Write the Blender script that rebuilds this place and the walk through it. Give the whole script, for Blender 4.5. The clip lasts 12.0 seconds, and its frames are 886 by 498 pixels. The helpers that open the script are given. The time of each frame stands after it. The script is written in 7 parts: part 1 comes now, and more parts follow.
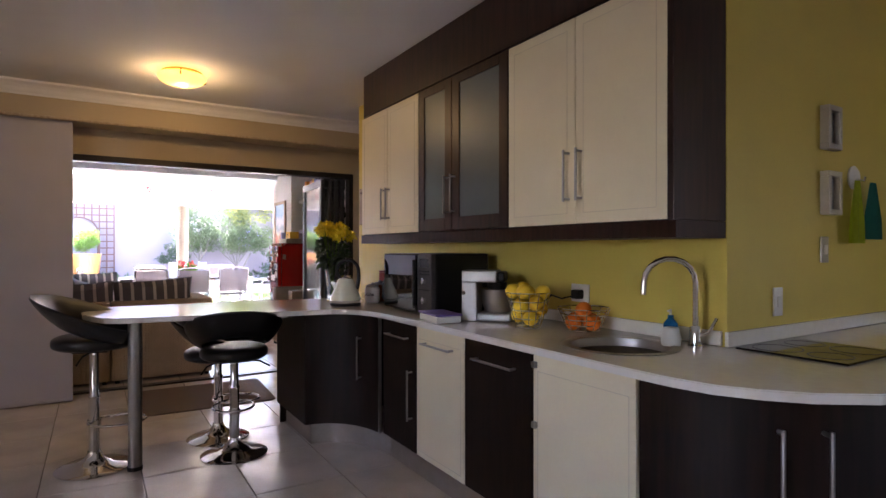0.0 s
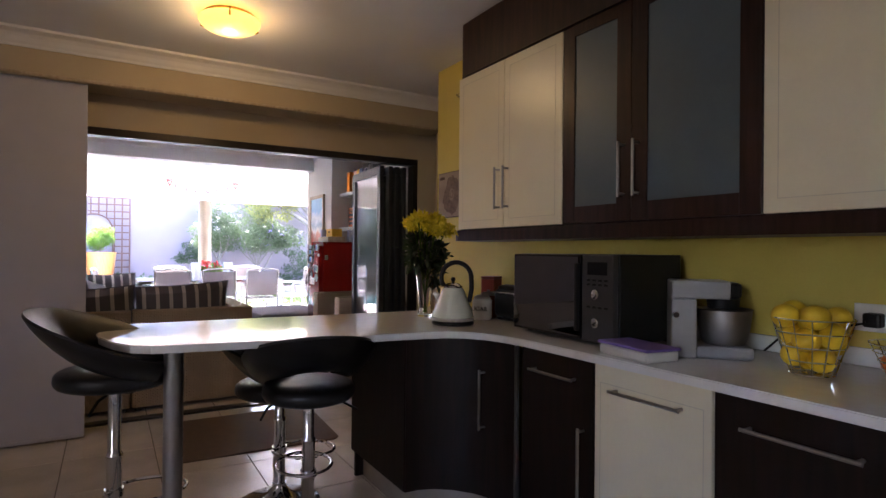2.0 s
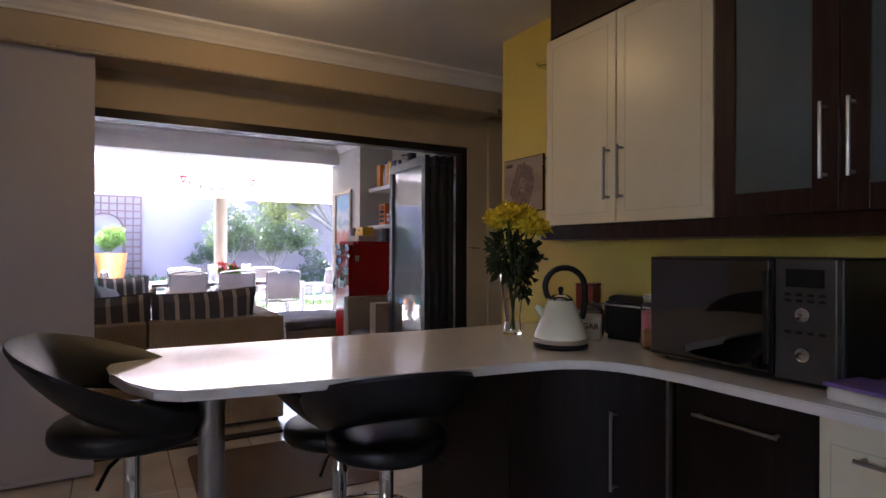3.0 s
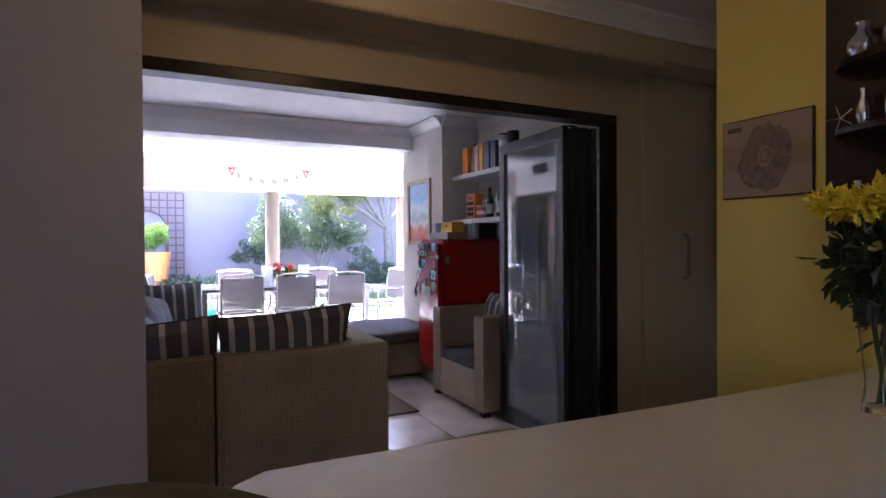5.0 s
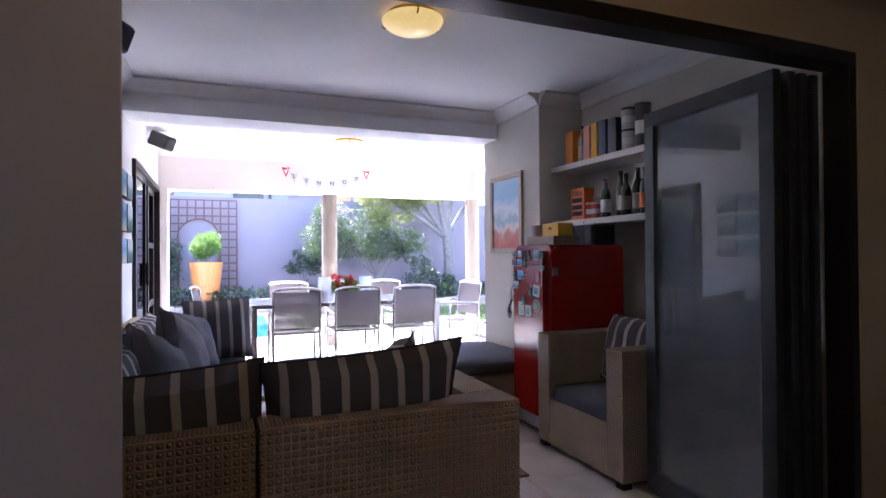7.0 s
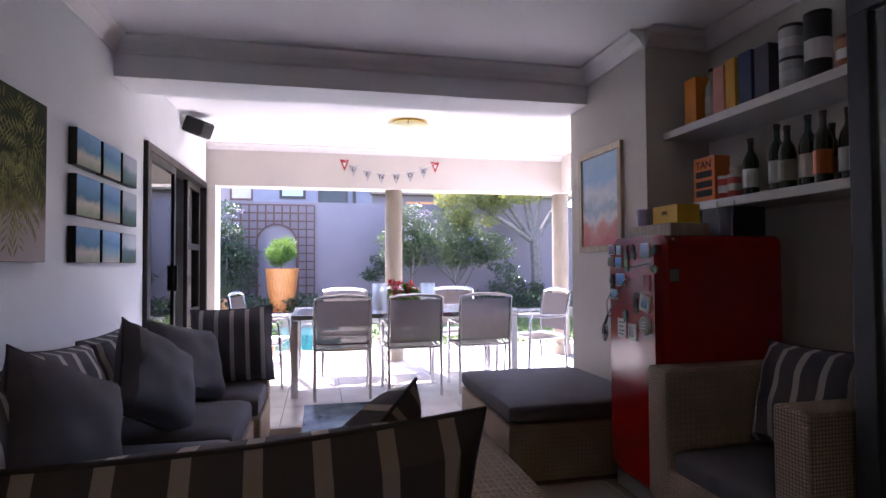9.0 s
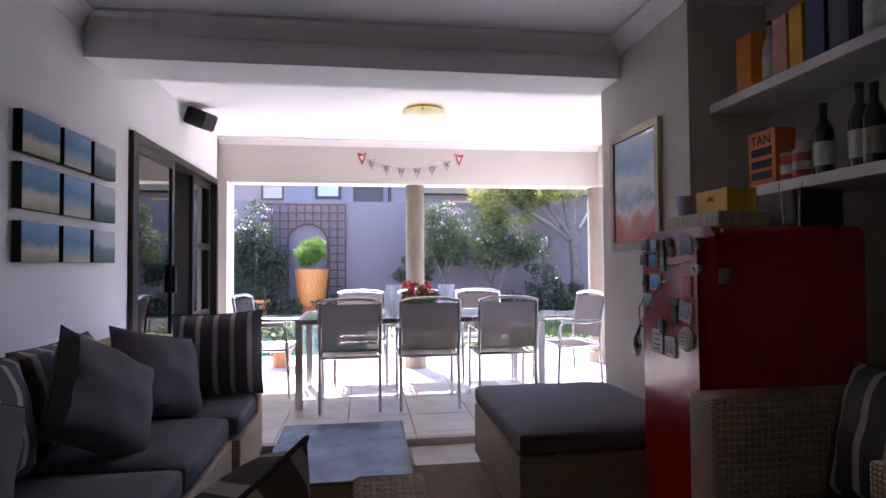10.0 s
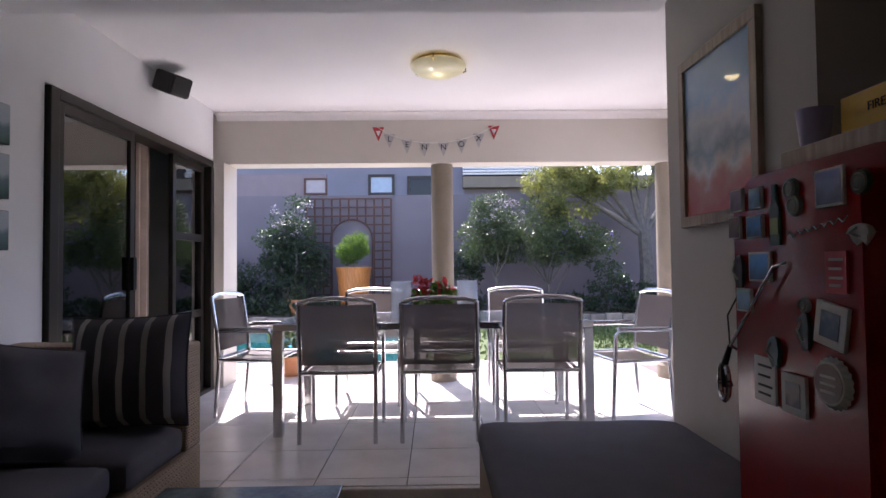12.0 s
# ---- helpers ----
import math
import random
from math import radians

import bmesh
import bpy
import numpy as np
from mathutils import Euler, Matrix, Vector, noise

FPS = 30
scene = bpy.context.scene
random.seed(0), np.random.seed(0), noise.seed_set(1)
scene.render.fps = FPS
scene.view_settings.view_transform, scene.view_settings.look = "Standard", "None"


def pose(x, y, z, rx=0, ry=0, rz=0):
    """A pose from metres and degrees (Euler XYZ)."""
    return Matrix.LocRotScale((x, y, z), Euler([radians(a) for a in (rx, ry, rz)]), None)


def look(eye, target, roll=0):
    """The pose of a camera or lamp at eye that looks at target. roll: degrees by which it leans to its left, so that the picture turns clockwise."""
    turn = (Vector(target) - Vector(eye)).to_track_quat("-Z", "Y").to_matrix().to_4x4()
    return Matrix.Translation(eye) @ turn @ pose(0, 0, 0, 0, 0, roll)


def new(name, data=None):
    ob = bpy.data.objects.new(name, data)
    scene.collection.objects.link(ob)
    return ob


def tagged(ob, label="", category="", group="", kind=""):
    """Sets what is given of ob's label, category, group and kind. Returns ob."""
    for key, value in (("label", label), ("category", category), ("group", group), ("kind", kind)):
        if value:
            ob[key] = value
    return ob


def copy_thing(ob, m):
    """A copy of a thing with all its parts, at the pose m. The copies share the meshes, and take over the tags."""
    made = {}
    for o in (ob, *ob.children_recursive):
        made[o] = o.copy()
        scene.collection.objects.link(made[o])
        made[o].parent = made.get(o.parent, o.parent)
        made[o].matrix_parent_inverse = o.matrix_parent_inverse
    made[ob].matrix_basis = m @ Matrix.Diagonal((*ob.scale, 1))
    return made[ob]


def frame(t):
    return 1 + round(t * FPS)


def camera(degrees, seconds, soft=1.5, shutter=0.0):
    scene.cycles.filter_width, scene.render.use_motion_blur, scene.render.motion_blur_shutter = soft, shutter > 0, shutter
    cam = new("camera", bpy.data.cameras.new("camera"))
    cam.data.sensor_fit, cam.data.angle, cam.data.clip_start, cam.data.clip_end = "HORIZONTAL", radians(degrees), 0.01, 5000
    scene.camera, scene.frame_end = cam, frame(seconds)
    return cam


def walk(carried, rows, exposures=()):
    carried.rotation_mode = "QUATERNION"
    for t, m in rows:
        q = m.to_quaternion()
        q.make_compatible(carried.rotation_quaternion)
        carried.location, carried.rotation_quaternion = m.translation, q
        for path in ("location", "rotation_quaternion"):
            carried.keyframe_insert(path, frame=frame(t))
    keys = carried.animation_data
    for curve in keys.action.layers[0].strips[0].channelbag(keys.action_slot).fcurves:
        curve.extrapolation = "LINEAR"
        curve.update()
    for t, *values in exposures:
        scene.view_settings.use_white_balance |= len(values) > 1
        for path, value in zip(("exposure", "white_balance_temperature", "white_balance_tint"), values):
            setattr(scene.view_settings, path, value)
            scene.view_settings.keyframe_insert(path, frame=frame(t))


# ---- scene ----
cam = camera(76.7, 12.0)
PATH = [
    (0, (0.678, 1.057, 1.274), (1.732, 2.757, 1.273), -0.0),
    (0.5, (0.659, 1.301, 1.279), (1.7, 3.009, 1.276), -0.1),
    (1, (0.652, 1.596, 1.27), (1.684, 3.309, 1.27), 0.1),
    (1.5, (0.649, 1.923, 1.261), (1.678, 3.639, 1.263), 0.2),
    (2, (0.644, 2.267, 1.255), (1.668, 3.984, 1.261), 0.5),
    (2.5, (0.619, 2.629, 1.276), (1.637, 4.351, 1.275), 0.1),
    (3, (0.635, 2.986, 1.268), (1.636, 4.718, 1.268), 0.2),
    (5, (0.563, 4.255, 1.319), (1.468, 6.039, 1.296), -0.4),
    (5.5, (0.562, 4.548, 1.333), (1.433, 6.348, 1.308), -0.5),
    (6, (0.578, 4.836, 1.318), (1.409, 6.655, 1.296), -0.4),
    (6.5, (0.619, 5.115, 1.311), (1.411, 6.952, 1.297), -0.6),
    (7, (0.688, 5.394, 1.289), (1.436, 7.249, 1.307), -0.4),
    (9, (1.254, 6.397, 1.217), (1.684, 8.349, 1.271), -0.3),
    (9.5, (1.41, 6.619, 1.215), (1.759, 8.587, 1.271), -0.3),
    (10, (1.564, 6.823, 1.209), (1.842, 8.803, 1.266), -0.4),
    (10.5, (1.733, 7.061, 1.193), (1.931, 9.051, 1.247), -0.5),
    (11, (1.869, 7.297, 1.174), (1.99, 9.292, 1.231), -0.6),
    (11.5, (1.974, 7.548, 1.149), (2.044, 9.546, 1.209), -0.6),
    (12, (2.059, 7.814, 1.14), (2.09, 9.813, 1.201), -0.6),
]
EXPOSURES = [(0, 5.0, 6250, 28), (2.5, 4.55, 5950, 26), (5.5, 4.1, 5450, 28), (7, 3.85, 5500, 28), (9.5, 2.95, 5950, 30), (10.5, 2.62, 6000, 28), (12, 1.8, 6150, 26)]
walk(cam, [(t, look(eye, target, roll)) for t, eye, target, roll in PATH], EXPOSURES)

# ---- world and sun ----
world = bpy.data.worlds.new("sky")
scene.world = world
world.use_nodes = True
wn = world.node_tree.nodes
wl = world.node_tree.links
sky = wn.new("ShaderNodeTexSky")
sky.sky_type = "NISHITA"
sky.sun_disc = False
SUN_EL, SUN_AZ = radians(53), math.atan2(-0.26, 0.97)
sky.sun_elevation = SUN_EL
sky.sun_rotation = SUN_AZ
wl.new(sky.outputs[0], wn["Background"].inputs[0])
wn["Background"].inputs[1].default_value = 0.15
sun_data = bpy.data.lights.new("sun", "SUN")
sun_data.energy = 5.0
sun_data.angle = radians(0.53)
sun_data.color = (1.0, 0.95, 0.88)
sun = new("sun", sun_data)
sun_dir = Vector((math.sin(SUN_AZ) * math.cos(SUN_EL), math.cos(SUN_AZ) * math.cos(SUN_EL), math.sin(SUN_EL)))
sun.matrix_basis = look(sun_dir * 30, (0, 0, 0))


def area_lamp(name, eye, target, sx, sy, watts, colour):
    data = bpy.data.lights.new(name, "AREA")
    data.shape, data.size, data.size_y, data.energy, data.color = "RECTANGLE", sx, sy, watts, colour
    ob = new(name, data)
    ob.matrix_basis = look(eye, target)
    return ob


def point_lamp(name, at, watts, colour, radius=0.05):
    data = bpy.data.lights.new(name, "POINT")
    data.energy, data.color, data.shadow_soft_size = watts, colour, radius
    ob = new(name, data)
    ob.location = at
    return ob


KITCHEN_WINDOW_W = 0.58
LAMP_W = 0.34
area_lamp("hob_window_daylight", (5.92, -1.2, 1.5), (3.2, 2.0, 1.5), 1.0, 1.0, 0.30, (0.92, 0.94, 1.0))
area_lamp("window_daylight", (-2.85, 1.1, 1.6), (2, 2.6, 1.0), 1.3, 1.1, KITCHEN_WINDOW_W, (1.0, 0.93, 0.80))
point_lamp("kitchen_bulb", (1.23, 5.67, 2.50), LAMP_W, (1.0, 0.70, 0.30), 0.06)
point_lamp("patio_bulb", (2.10, 11.77, 2.505), 0.35, (1.0, 0.85, 0.45), 0.05)


# ---- materials ----
def nodes_of(m):
    return m.node_tree.nodes, m.node_tree.links


def mat(name, colour, rough=0.6, metal=0.0, vary=0.12, scale=6.0, bump=0.1, fine=60.0, spec=0.5, coat=0.0, per_object=0.0, trans=0.0):
    """A surface with stains at one scale and grain at another."""
    m = bpy.data.materials.new(name)
    m.use_nodes = True
    n, l = nodes_of(m)
    b = n["Principled BSDF"]
    b.inputs["Roughness"].default_value = rough
    b.inputs["Metallic"].default_value = metal
    b.inputs["Specular IOR Level"].default_value = spec
    b.inputs["Coat Weight"].default_value = coat
    b.inputs["Coat Roughness"].default_value = 0.08
    b.inputs["Transmission Weight"].default_value = trans
    tc = n.new("ShaderNodeTexCoord")
    big = n.new("ShaderNodeTexNoise")
    big.inputs["Scale"].default_value = scale
    big.inputs["Detail"].default_value = 5
    l.new(tc.outputs["Object"], big.inputs["Vector"])
    small = n.new("ShaderNodeTexNoise")
    small.inputs["Scale"].default_value = fine
    small.inputs["Detail"].default_value = 3
    l.new(tc.outputs["Object"], small.inputs["Vector"])
    mix = n.new("ShaderNodeMix")
    mix.data_type = "RGBA"
    mix.blend_type = "MULTIPLY"
    mix.inputs[0].default_value = 1.0
    mix.inputs[6].default_value = (*colour, 1)
    add = n.new("ShaderNodeMath")
    add.operation = "MULTIPLY_ADD"
    l.new(small.outputs[0], add.inputs[0])
    add.inputs[1].default_value = 0.35
    l.new(big.outputs[0], add.inputs[2])
    ramp = n.new("ShaderNodeMapRange")
    ramp.inputs["From Min"].default_value = 0.4
    ramp.inputs["From Max"].default_value = 0.95
    ramp.inputs["To Min"].default_value = 1 - vary
    ramp.inputs["To Max"].default_value = 1 + vary * 0.6
    l.new(add.outputs[0], ramp.inputs["Value"])
    last = ramp.outputs[0]
    if per_object:
        info = n.new("ShaderNodeObjectInfo")
        pr = n.new("ShaderNodeMath")
        pr.operation = "MULTIPLY_ADD"
        l.new(info.outputs["Random"], pr.inputs[0])
        pr.inputs[1].default_value = per_object
        pr.inputs[2].default_value = 1 - per_object / 2
        mul = n.new("ShaderNodeMath")
        mul.operation = "MULTIPLY"
        l.new(last, mul.inputs[0])
        l.new(pr.outputs[0], mul.inputs[1])
        last = mul.outputs[0]
    comb = n.new("ShaderNodeCombineColor")
    for i in range(3):
        l.new(last, comb.inputs[i])
    l.new(comb.outputs[0], mix.inputs[7])
    l.new(mix.outputs[2], b.inputs["Base Color"])
    rr = n.new("ShaderNodeMapRange")
    rr.inputs["To Min"].default_value = max(0.02, rough * 0.8)
    rr.inputs["To Max"].default_value = min(1.0, rough * 1.25)
    l.new(big.outputs[0], rr.inputs["Value"])
    l.new(rr.outputs[0], b.inputs["Roughness"])
    if bump:
        bp = n.new("ShaderNodeBump")
        bp.inputs["Strength"].default_value = bump
        bp.inputs["Distance"].default_value = 0.003
        l.new(small.outputs[0], bp.inputs["Height"])
        l.new(bp.outputs[0], b.inputs["Normal"])
    return m


def thin(m, share, colour, holes=0.0):
    """Lets a part of the light through a thin leaf or cloth; holes is the open share of a mesh."""
    n, l = nodes_of(m)
    b, out = n["Principled BSDF"], n["Material Output"]
    tl, mx = n.new("ShaderNodeBsdfTranslucent"), n.new("ShaderNodeMixShader")
    tl.inputs[0].default_value = (*colour, 1)
    mx.inputs[0].default_value = share
    l.new(b.outputs[0], mx.inputs[1])
    l.new(tl.outputs[0], mx.inputs[2])
    last = mx
    if holes:
        tr, m2 = n.new("ShaderNodeBsdfTransparent"), n.new("ShaderNodeMixShader")
        m2.inputs[0].default_value = holes
        l.new(mx.outputs[0], m2.inputs[1])
        l.new(tr.outputs[0], m2.inputs[2])
        last = m2
    l.new(last.outputs[0], out.inputs[0])
    return m


def glass(name, colour=(1, 1, 1), rough=0.0, ior=1.45):
    m = bpy.data.materials.new(name)
    m.use_nodes = True
    n, l = nodes_of(m)
    b = n["Principled BSDF"]
    b.inputs["Base Color"].default_value = (*colour, 1)
    b.inputs["Roughness"].default_value = rough
    b.inputs["Transmission Weight"].default_value = 1.0
    b.inputs["IOR"].default_value = ior
    return m


def pane(name, tint=(1, 1, 1), clear=0.86, haze=0.0):
    """Thin window glass: lets light through and mirrors by Fresnel. A milky sheen can be mixed in as pale blue colour.
    """
    m = bpy.data.materials.new(name)
    m.use_nodes = True
    n, l = nodes_of(m)
    n.remove(n["Principled BSDF"])
    tr, gl, mx, fr = n.new("ShaderNodeBsdfTransparent"), n.new("ShaderNodeBsdfGlossy"), n.new("ShaderNodeMixShader"), n.new("ShaderNodeFresnel")
    tr.inputs[0].default_value = (*tint, 1)
    gl.inputs["Roughness"].default_value = 0.01
    fr.inputs["IOR"].default_value = 1.5
    ad = n.new("ShaderNodeMath")
    ad.inputs[1].default_value = 1 - clear
    ad.use_clamp = True
    l.new(fr.outputs[0], ad.inputs[0])
    l.new(ad.outputs[0], mx.inputs[0])
    l.new(tr.outputs[0], mx.inputs[1])
    l.new(gl.outputs[0], mx.inputs[2])
    last = mx
    if haze:
        df, m2, nz, mr, tc = n.new("ShaderNodeBsdfDiffuse"), n.new("ShaderNodeMixShader"), n.new("ShaderNodeTexNoise"), n.new("ShaderNodeMapRange"), n.new("ShaderNodeTexCoord")
        df.inputs[0].default_value = (0.62, 0.70, 0.76, 1)
        nz.inputs["Scale"].default_value = 2.5
        nz.inputs["Detail"].default_value = 4
        mr.inputs["From Min"].default_value, mr.inputs["From Max"].default_value = 0.3, 0.7
        mr.inputs["To Min"].default_value, mr.inputs["To Max"].default_value = haze * 0.6, haze * 1.4
        l.new(tc.outputs["Object"], nz.inputs["Vector"])
        l.new(nz.outputs[0], mr.inputs["Value"])
        l.new(mr.outputs[0], m2.inputs[0])
        l.new(mx.outputs[0], m2.inputs[1])
        l.new(df.outputs[0], m2.inputs[2])
        last = m2
    l.new(last.outputs[0], n["Material Output"].inputs[0])
    return m


def glowing(name, colour, strength, base=(0.8, 0.7, 0.4)):
    m = mat(name, base, 0.3, vary=0.15, scale=9, bump=0.02)
    n, l = nodes_of(m)
    b = n["Principled BSDF"]
    b.inputs["Emission Color"].default_value = (*colour, 1)
    b.inputs["Emission Strength"].default_value = strength
    return m


def striped(name, dark, light, period, widths, axis=0, rough=0.9):
    """Cloth with broad woven stripes across one of its own axes."""
    m = mat(name, dark, rough, vary=0.18, scale=12, bump=0.5, fine=450)
    n, l = nodes_of(m)
    b = n["Principled BSDF"]
    base = b.inputs["Base Color"].links[0].from_socket
    tc = n.new("ShaderNodeTexCoord")
    sp = n.new("ShaderNodeSeparateXYZ")
    l.new(tc.outputs["Object"], sp.inputs[0])
    md = n.new("ShaderNodeMath")
    md.operation = "PINGPONG"
    l.new(sp.outputs[axis], md.inputs[0])
    md.inputs[1].default_value = period / 2
    lt = n.new("ShaderNodeMath")
    lt.operation = "LESS_THAN"
    l.new(md.outputs[0], lt.inputs[0])
    lt.inputs[1].default_value = widths / 2
    mx = n.new("ShaderNodeMix")
    mx.data_type = "RGBA"
    l.new(lt.outputs[0], mx.inputs[0])
    l.new(base, mx.inputs[6])
    mx.inputs[7].default_value = (*light, 1)
    l.new(mx.outputs[2], b.inputs["Base Color"])
    return m


def weave(name, colour, dark, pitch=0.014):
    m = mat(name, colour, 0.65, vary=0.2, scale=5, bump=0)
    n, l = nodes_of(m)
    b = n["Principled BSDF"]
    base = b.inputs["Base Color"].links[0].from_socket
    tc = n.new("ShaderNodeTexCoord")
    sp = n.new("ShaderNodeSeparateXYZ")
    l.new(tc.outputs["Object"], sp.inputs[0])
    s = []
    for i in range(3):
        k = n.new("ShaderNodeMath")
        k.operation = "MULTIPLY"
        k.inputs[1].default_value = math.pi / pitch
        l.new(sp.outputs[i], k.inputs[0])
        q = n.new("ShaderNodeMath")
        q.operation = "SINE"
        l.new(k.outputs[0], q.inputs[0])
        s.append(q.outputs[0])
    prods = []
    for a, c in ((0, 1), (1, 2), (0, 2)):
        q = n.new("ShaderNodeMath")
        q.operation = "MULTIPLY"
        l.new(s[a], q.inputs[0])
        l.new(s[c], q.inputs[1])
        prods.append(q.outputs[0])
    t = prods[0]
    for p in prods[1:]:
        q = n.new("ShaderNodeMath")
        q.operation = "ADD"
        l.new(t, q.inputs[0])
        l.new(p, q.inputs[1])
        t = q.outputs[0]
    ab = n.new("ShaderNodeMath")
    ab.operation = "ABSOLUTE"
    l.new(t, ab.inputs[0])
    mr = n.new("ShaderNodeMapRange")
    mr.inputs["From Max"].default_value = 0.35
    l.new(ab.outputs[0], mr.inputs["Value"])
    mx = n.new("ShaderNodeMix")
    mx.data_type = "RGBA"
    l.new(mr.outputs[0], mx.inputs[0])
    mx.inputs[6].default_value = (*dark, 1)
    l.new(base, mx.inputs[7])
    l.new(mx.outputs[2], b.inputs["Base Color"])
    bp = n.new("ShaderNodeBump")
    bp.inputs["Strength"].default_value = 0.8
    bp.inputs["Distance"].default_value = 0.004
    l.new(ab.outputs[0], bp.inputs["Height"])
    l.new(bp.outputs[0], b.inputs["Normal"])
    return m


def banded(name, stops, low, high, axis=2, rough=0.5, wobble=0.12, scale=7.0):
    """A painted scene: colours laid in soft bands along one of the thing's own axes."""
    m = bpy.data.materials.new(name)
    m.use_nodes = True
    n, l = nodes_of(m)
    b = n["Principled BSDF"]
    b.inputs["Roughness"].default_value = rough
    tc = n.new("ShaderNodeTexCoord")
    sp = n.new("ShaderNodeSeparateXYZ")
    l.new(tc.outputs["Object"], sp.inputs[0])
    mr = n.new("ShaderNodeMapRange")
    mr.inputs["From Min"].default_value = low
    mr.inputs["From Max"].default_value = high
    l.new(sp.outputs[axis], mr.inputs["Value"])
    nz = n.new("ShaderNodeTexNoise")
    nz.inputs["Scale"].default_value = scale
    nz.inputs["Detail"].default_value = 6
    l.new(tc.outputs["Object"], nz.inputs["Vector"])
    ma = n.new("ShaderNodeMath")
    ma.operation = "MULTIPLY_ADD"
    l.new(nz.outputs[0], ma.inputs[0])
    ma.inputs[1].default_value = wobble
    l.new(mr.outputs[0], ma.inputs[2])
    sb = n.new("ShaderNodeMath")
    sb.operation = "SUBTRACT"
    l.new(ma.outputs[0], sb.inputs[0])
    sb.inputs[1].default_value = wobble / 2
    cr = n.new("ShaderNodeValToRGB")
    e = cr.color_ramp.elements
    e[0].position, e[0].color = stops[0][0], (*stops[0][1], 1)
    e[1].position, e[1].color = stops[-1][0], (*stops[-1][1], 1)
    for p, c in stops[1:-1]:
        el = e.new(p)
        el.color = (*c, 1)
    l.new(sb.outputs[0], cr.inputs[0])
    l.new(cr.outputs[0], b.inputs["Base Color"])
    return m


def wood(name, a, b_, rough=0.35, scale=3.0, axis=2, coat=0.2):
    m = bpy.data.materials.new(name)
    m.use_nodes = True
    n, l = nodes_of(m)
    b = n["Principled BSDF"]
    b.inputs["Roughness"].default_value = rough
    b.inputs["Coat Weight"].default_value = coat
    b.inputs["Coat Roughness"].default_value = 0.2
    tc = n.new("ShaderNodeTexCoord")
    mp = n.new("ShaderNodeMapping")
    sc = [scale * 8] * 3
    sc[axis] = scale * 0.7
    mp.inputs["Scale"].default_value = sc
    l.new(tc.outputs["Object"], mp.inputs[0])
    nz = n.new("ShaderNodeTexNoise")
    nz.inputs["Scale"].default_value = 1.5
    nz.inputs["Detail"].default_value = 8
    nz.inputs["Distortion"].default_value = 0.4
    l.new(mp.outputs[0], nz.inputs["Vector"])
    cr = n.new("ShaderNodeValToRGB")
    e = cr.color_ramp.elements
    e[0].position, e[0].color = 0.35, (*a, 1)
    e[1].position, e[1].color = 0.7, (*b_, 1)
    l.new(nz.outputs[0], cr.inputs[0])
    l.new(cr.outputs[0], b.inputs["Base Color"])
    bp = n.new("ShaderNodeBump")
    bp.inputs["Strength"].default_value = 0.08
    bp.inputs["Distance"].default_value = 0.002
    l.new(nz.outputs[0], bp.inputs["Height"])
    l.new(bp.outputs[0], b.inputs["Normal"])
    return m


M_WALL_TAN = mat("tan_wall_paint", (0.50, 0.40, 0.27), 0.75, vary=0.08, scale=2, bump=0.15, fine=150)
M_WALL_YEL = mat("mustard_wall_paint", (0.64, 0.50, 0.10), 0.45, vary=0.10, scale=2, bump=0.15, fine=150)
M_WALL_WHITE = mat("off_white_wall_paint", (0.80, 0.80, 0.82), 0.75, vary=0.06, scale=2, bump=0.15, fine=150)
M_WALL_LIGHT = mat("pale_cream_wall_paint", (0.62, 0.58, 0.52), 0.75, vary=0.06, scale=2, bump=0.15, fine=150)
M_CEIL = mat("ceiling_paint", (0.86, 0.85, 0.86), 0.8, vary=0.05, scale=1.5, bump=0.08, fine=120)
M_CORNICE = mat("cornice_plaster", (0.82, 0.79, 0.78), 0.7, vary=0.05)
M_TILE = mat("cream_floor_tile", (0.60, 0.54, 0.49), 0.22, vary=0.20, scale=3.5, bump=0.04, fine=90, per_object=0.10)
# same cream tile with sunlight put into its colour, for more bounce indoors
M_TILE_LIT = mat("lit_patio_tile", (0.72, 0.67, 0.62), 0.20, vary=0.16, scale=3.5, bump=0.04, fine=90, per_object=0.08)
M_GROUT = mat("grout", (0.12, 0.10, 0.09), 0.9, vary=0.2)
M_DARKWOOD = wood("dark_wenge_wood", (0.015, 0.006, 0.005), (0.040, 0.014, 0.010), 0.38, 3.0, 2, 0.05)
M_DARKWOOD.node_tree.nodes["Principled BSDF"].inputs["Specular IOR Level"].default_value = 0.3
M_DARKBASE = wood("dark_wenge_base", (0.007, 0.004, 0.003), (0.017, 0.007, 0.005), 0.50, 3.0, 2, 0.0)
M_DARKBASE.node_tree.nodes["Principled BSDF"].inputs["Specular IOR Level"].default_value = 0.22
M_IVORY = mat("ivory_cabinet_paint", (0.74, 0.66, 0.47), 0.30, vary=0.05, scale=3, bump=0.03)
M_STEEL = mat("brushed_steel", (0.40, 0.39, 0.38), 0.38, 1.0, vary=0.1, scale=20, bump=0.05, fine=300)
M_CHROME = mat("chrome", (0.75, 0.75, 0.76), 0.07, 1.0, vary=0.05, bump=0)
M_QUARTZ = mat("white_quartz", (0.76, 0.74, 0.71), 0.055, vary=0.05, scale=30, bump=0.0, fine=400, coat=0.3)
M_PLINTH = mat("brushed_plinth", (0.42, 0.37, 0.33), 0.38, 0.6, vary=0.15, scale=8)
M_BLACKLEATHER = mat("black_leatherette", (0.008, 0.008, 0.009), 0.34, vary=0.3, scale=10, bump=0.35, fine=180)
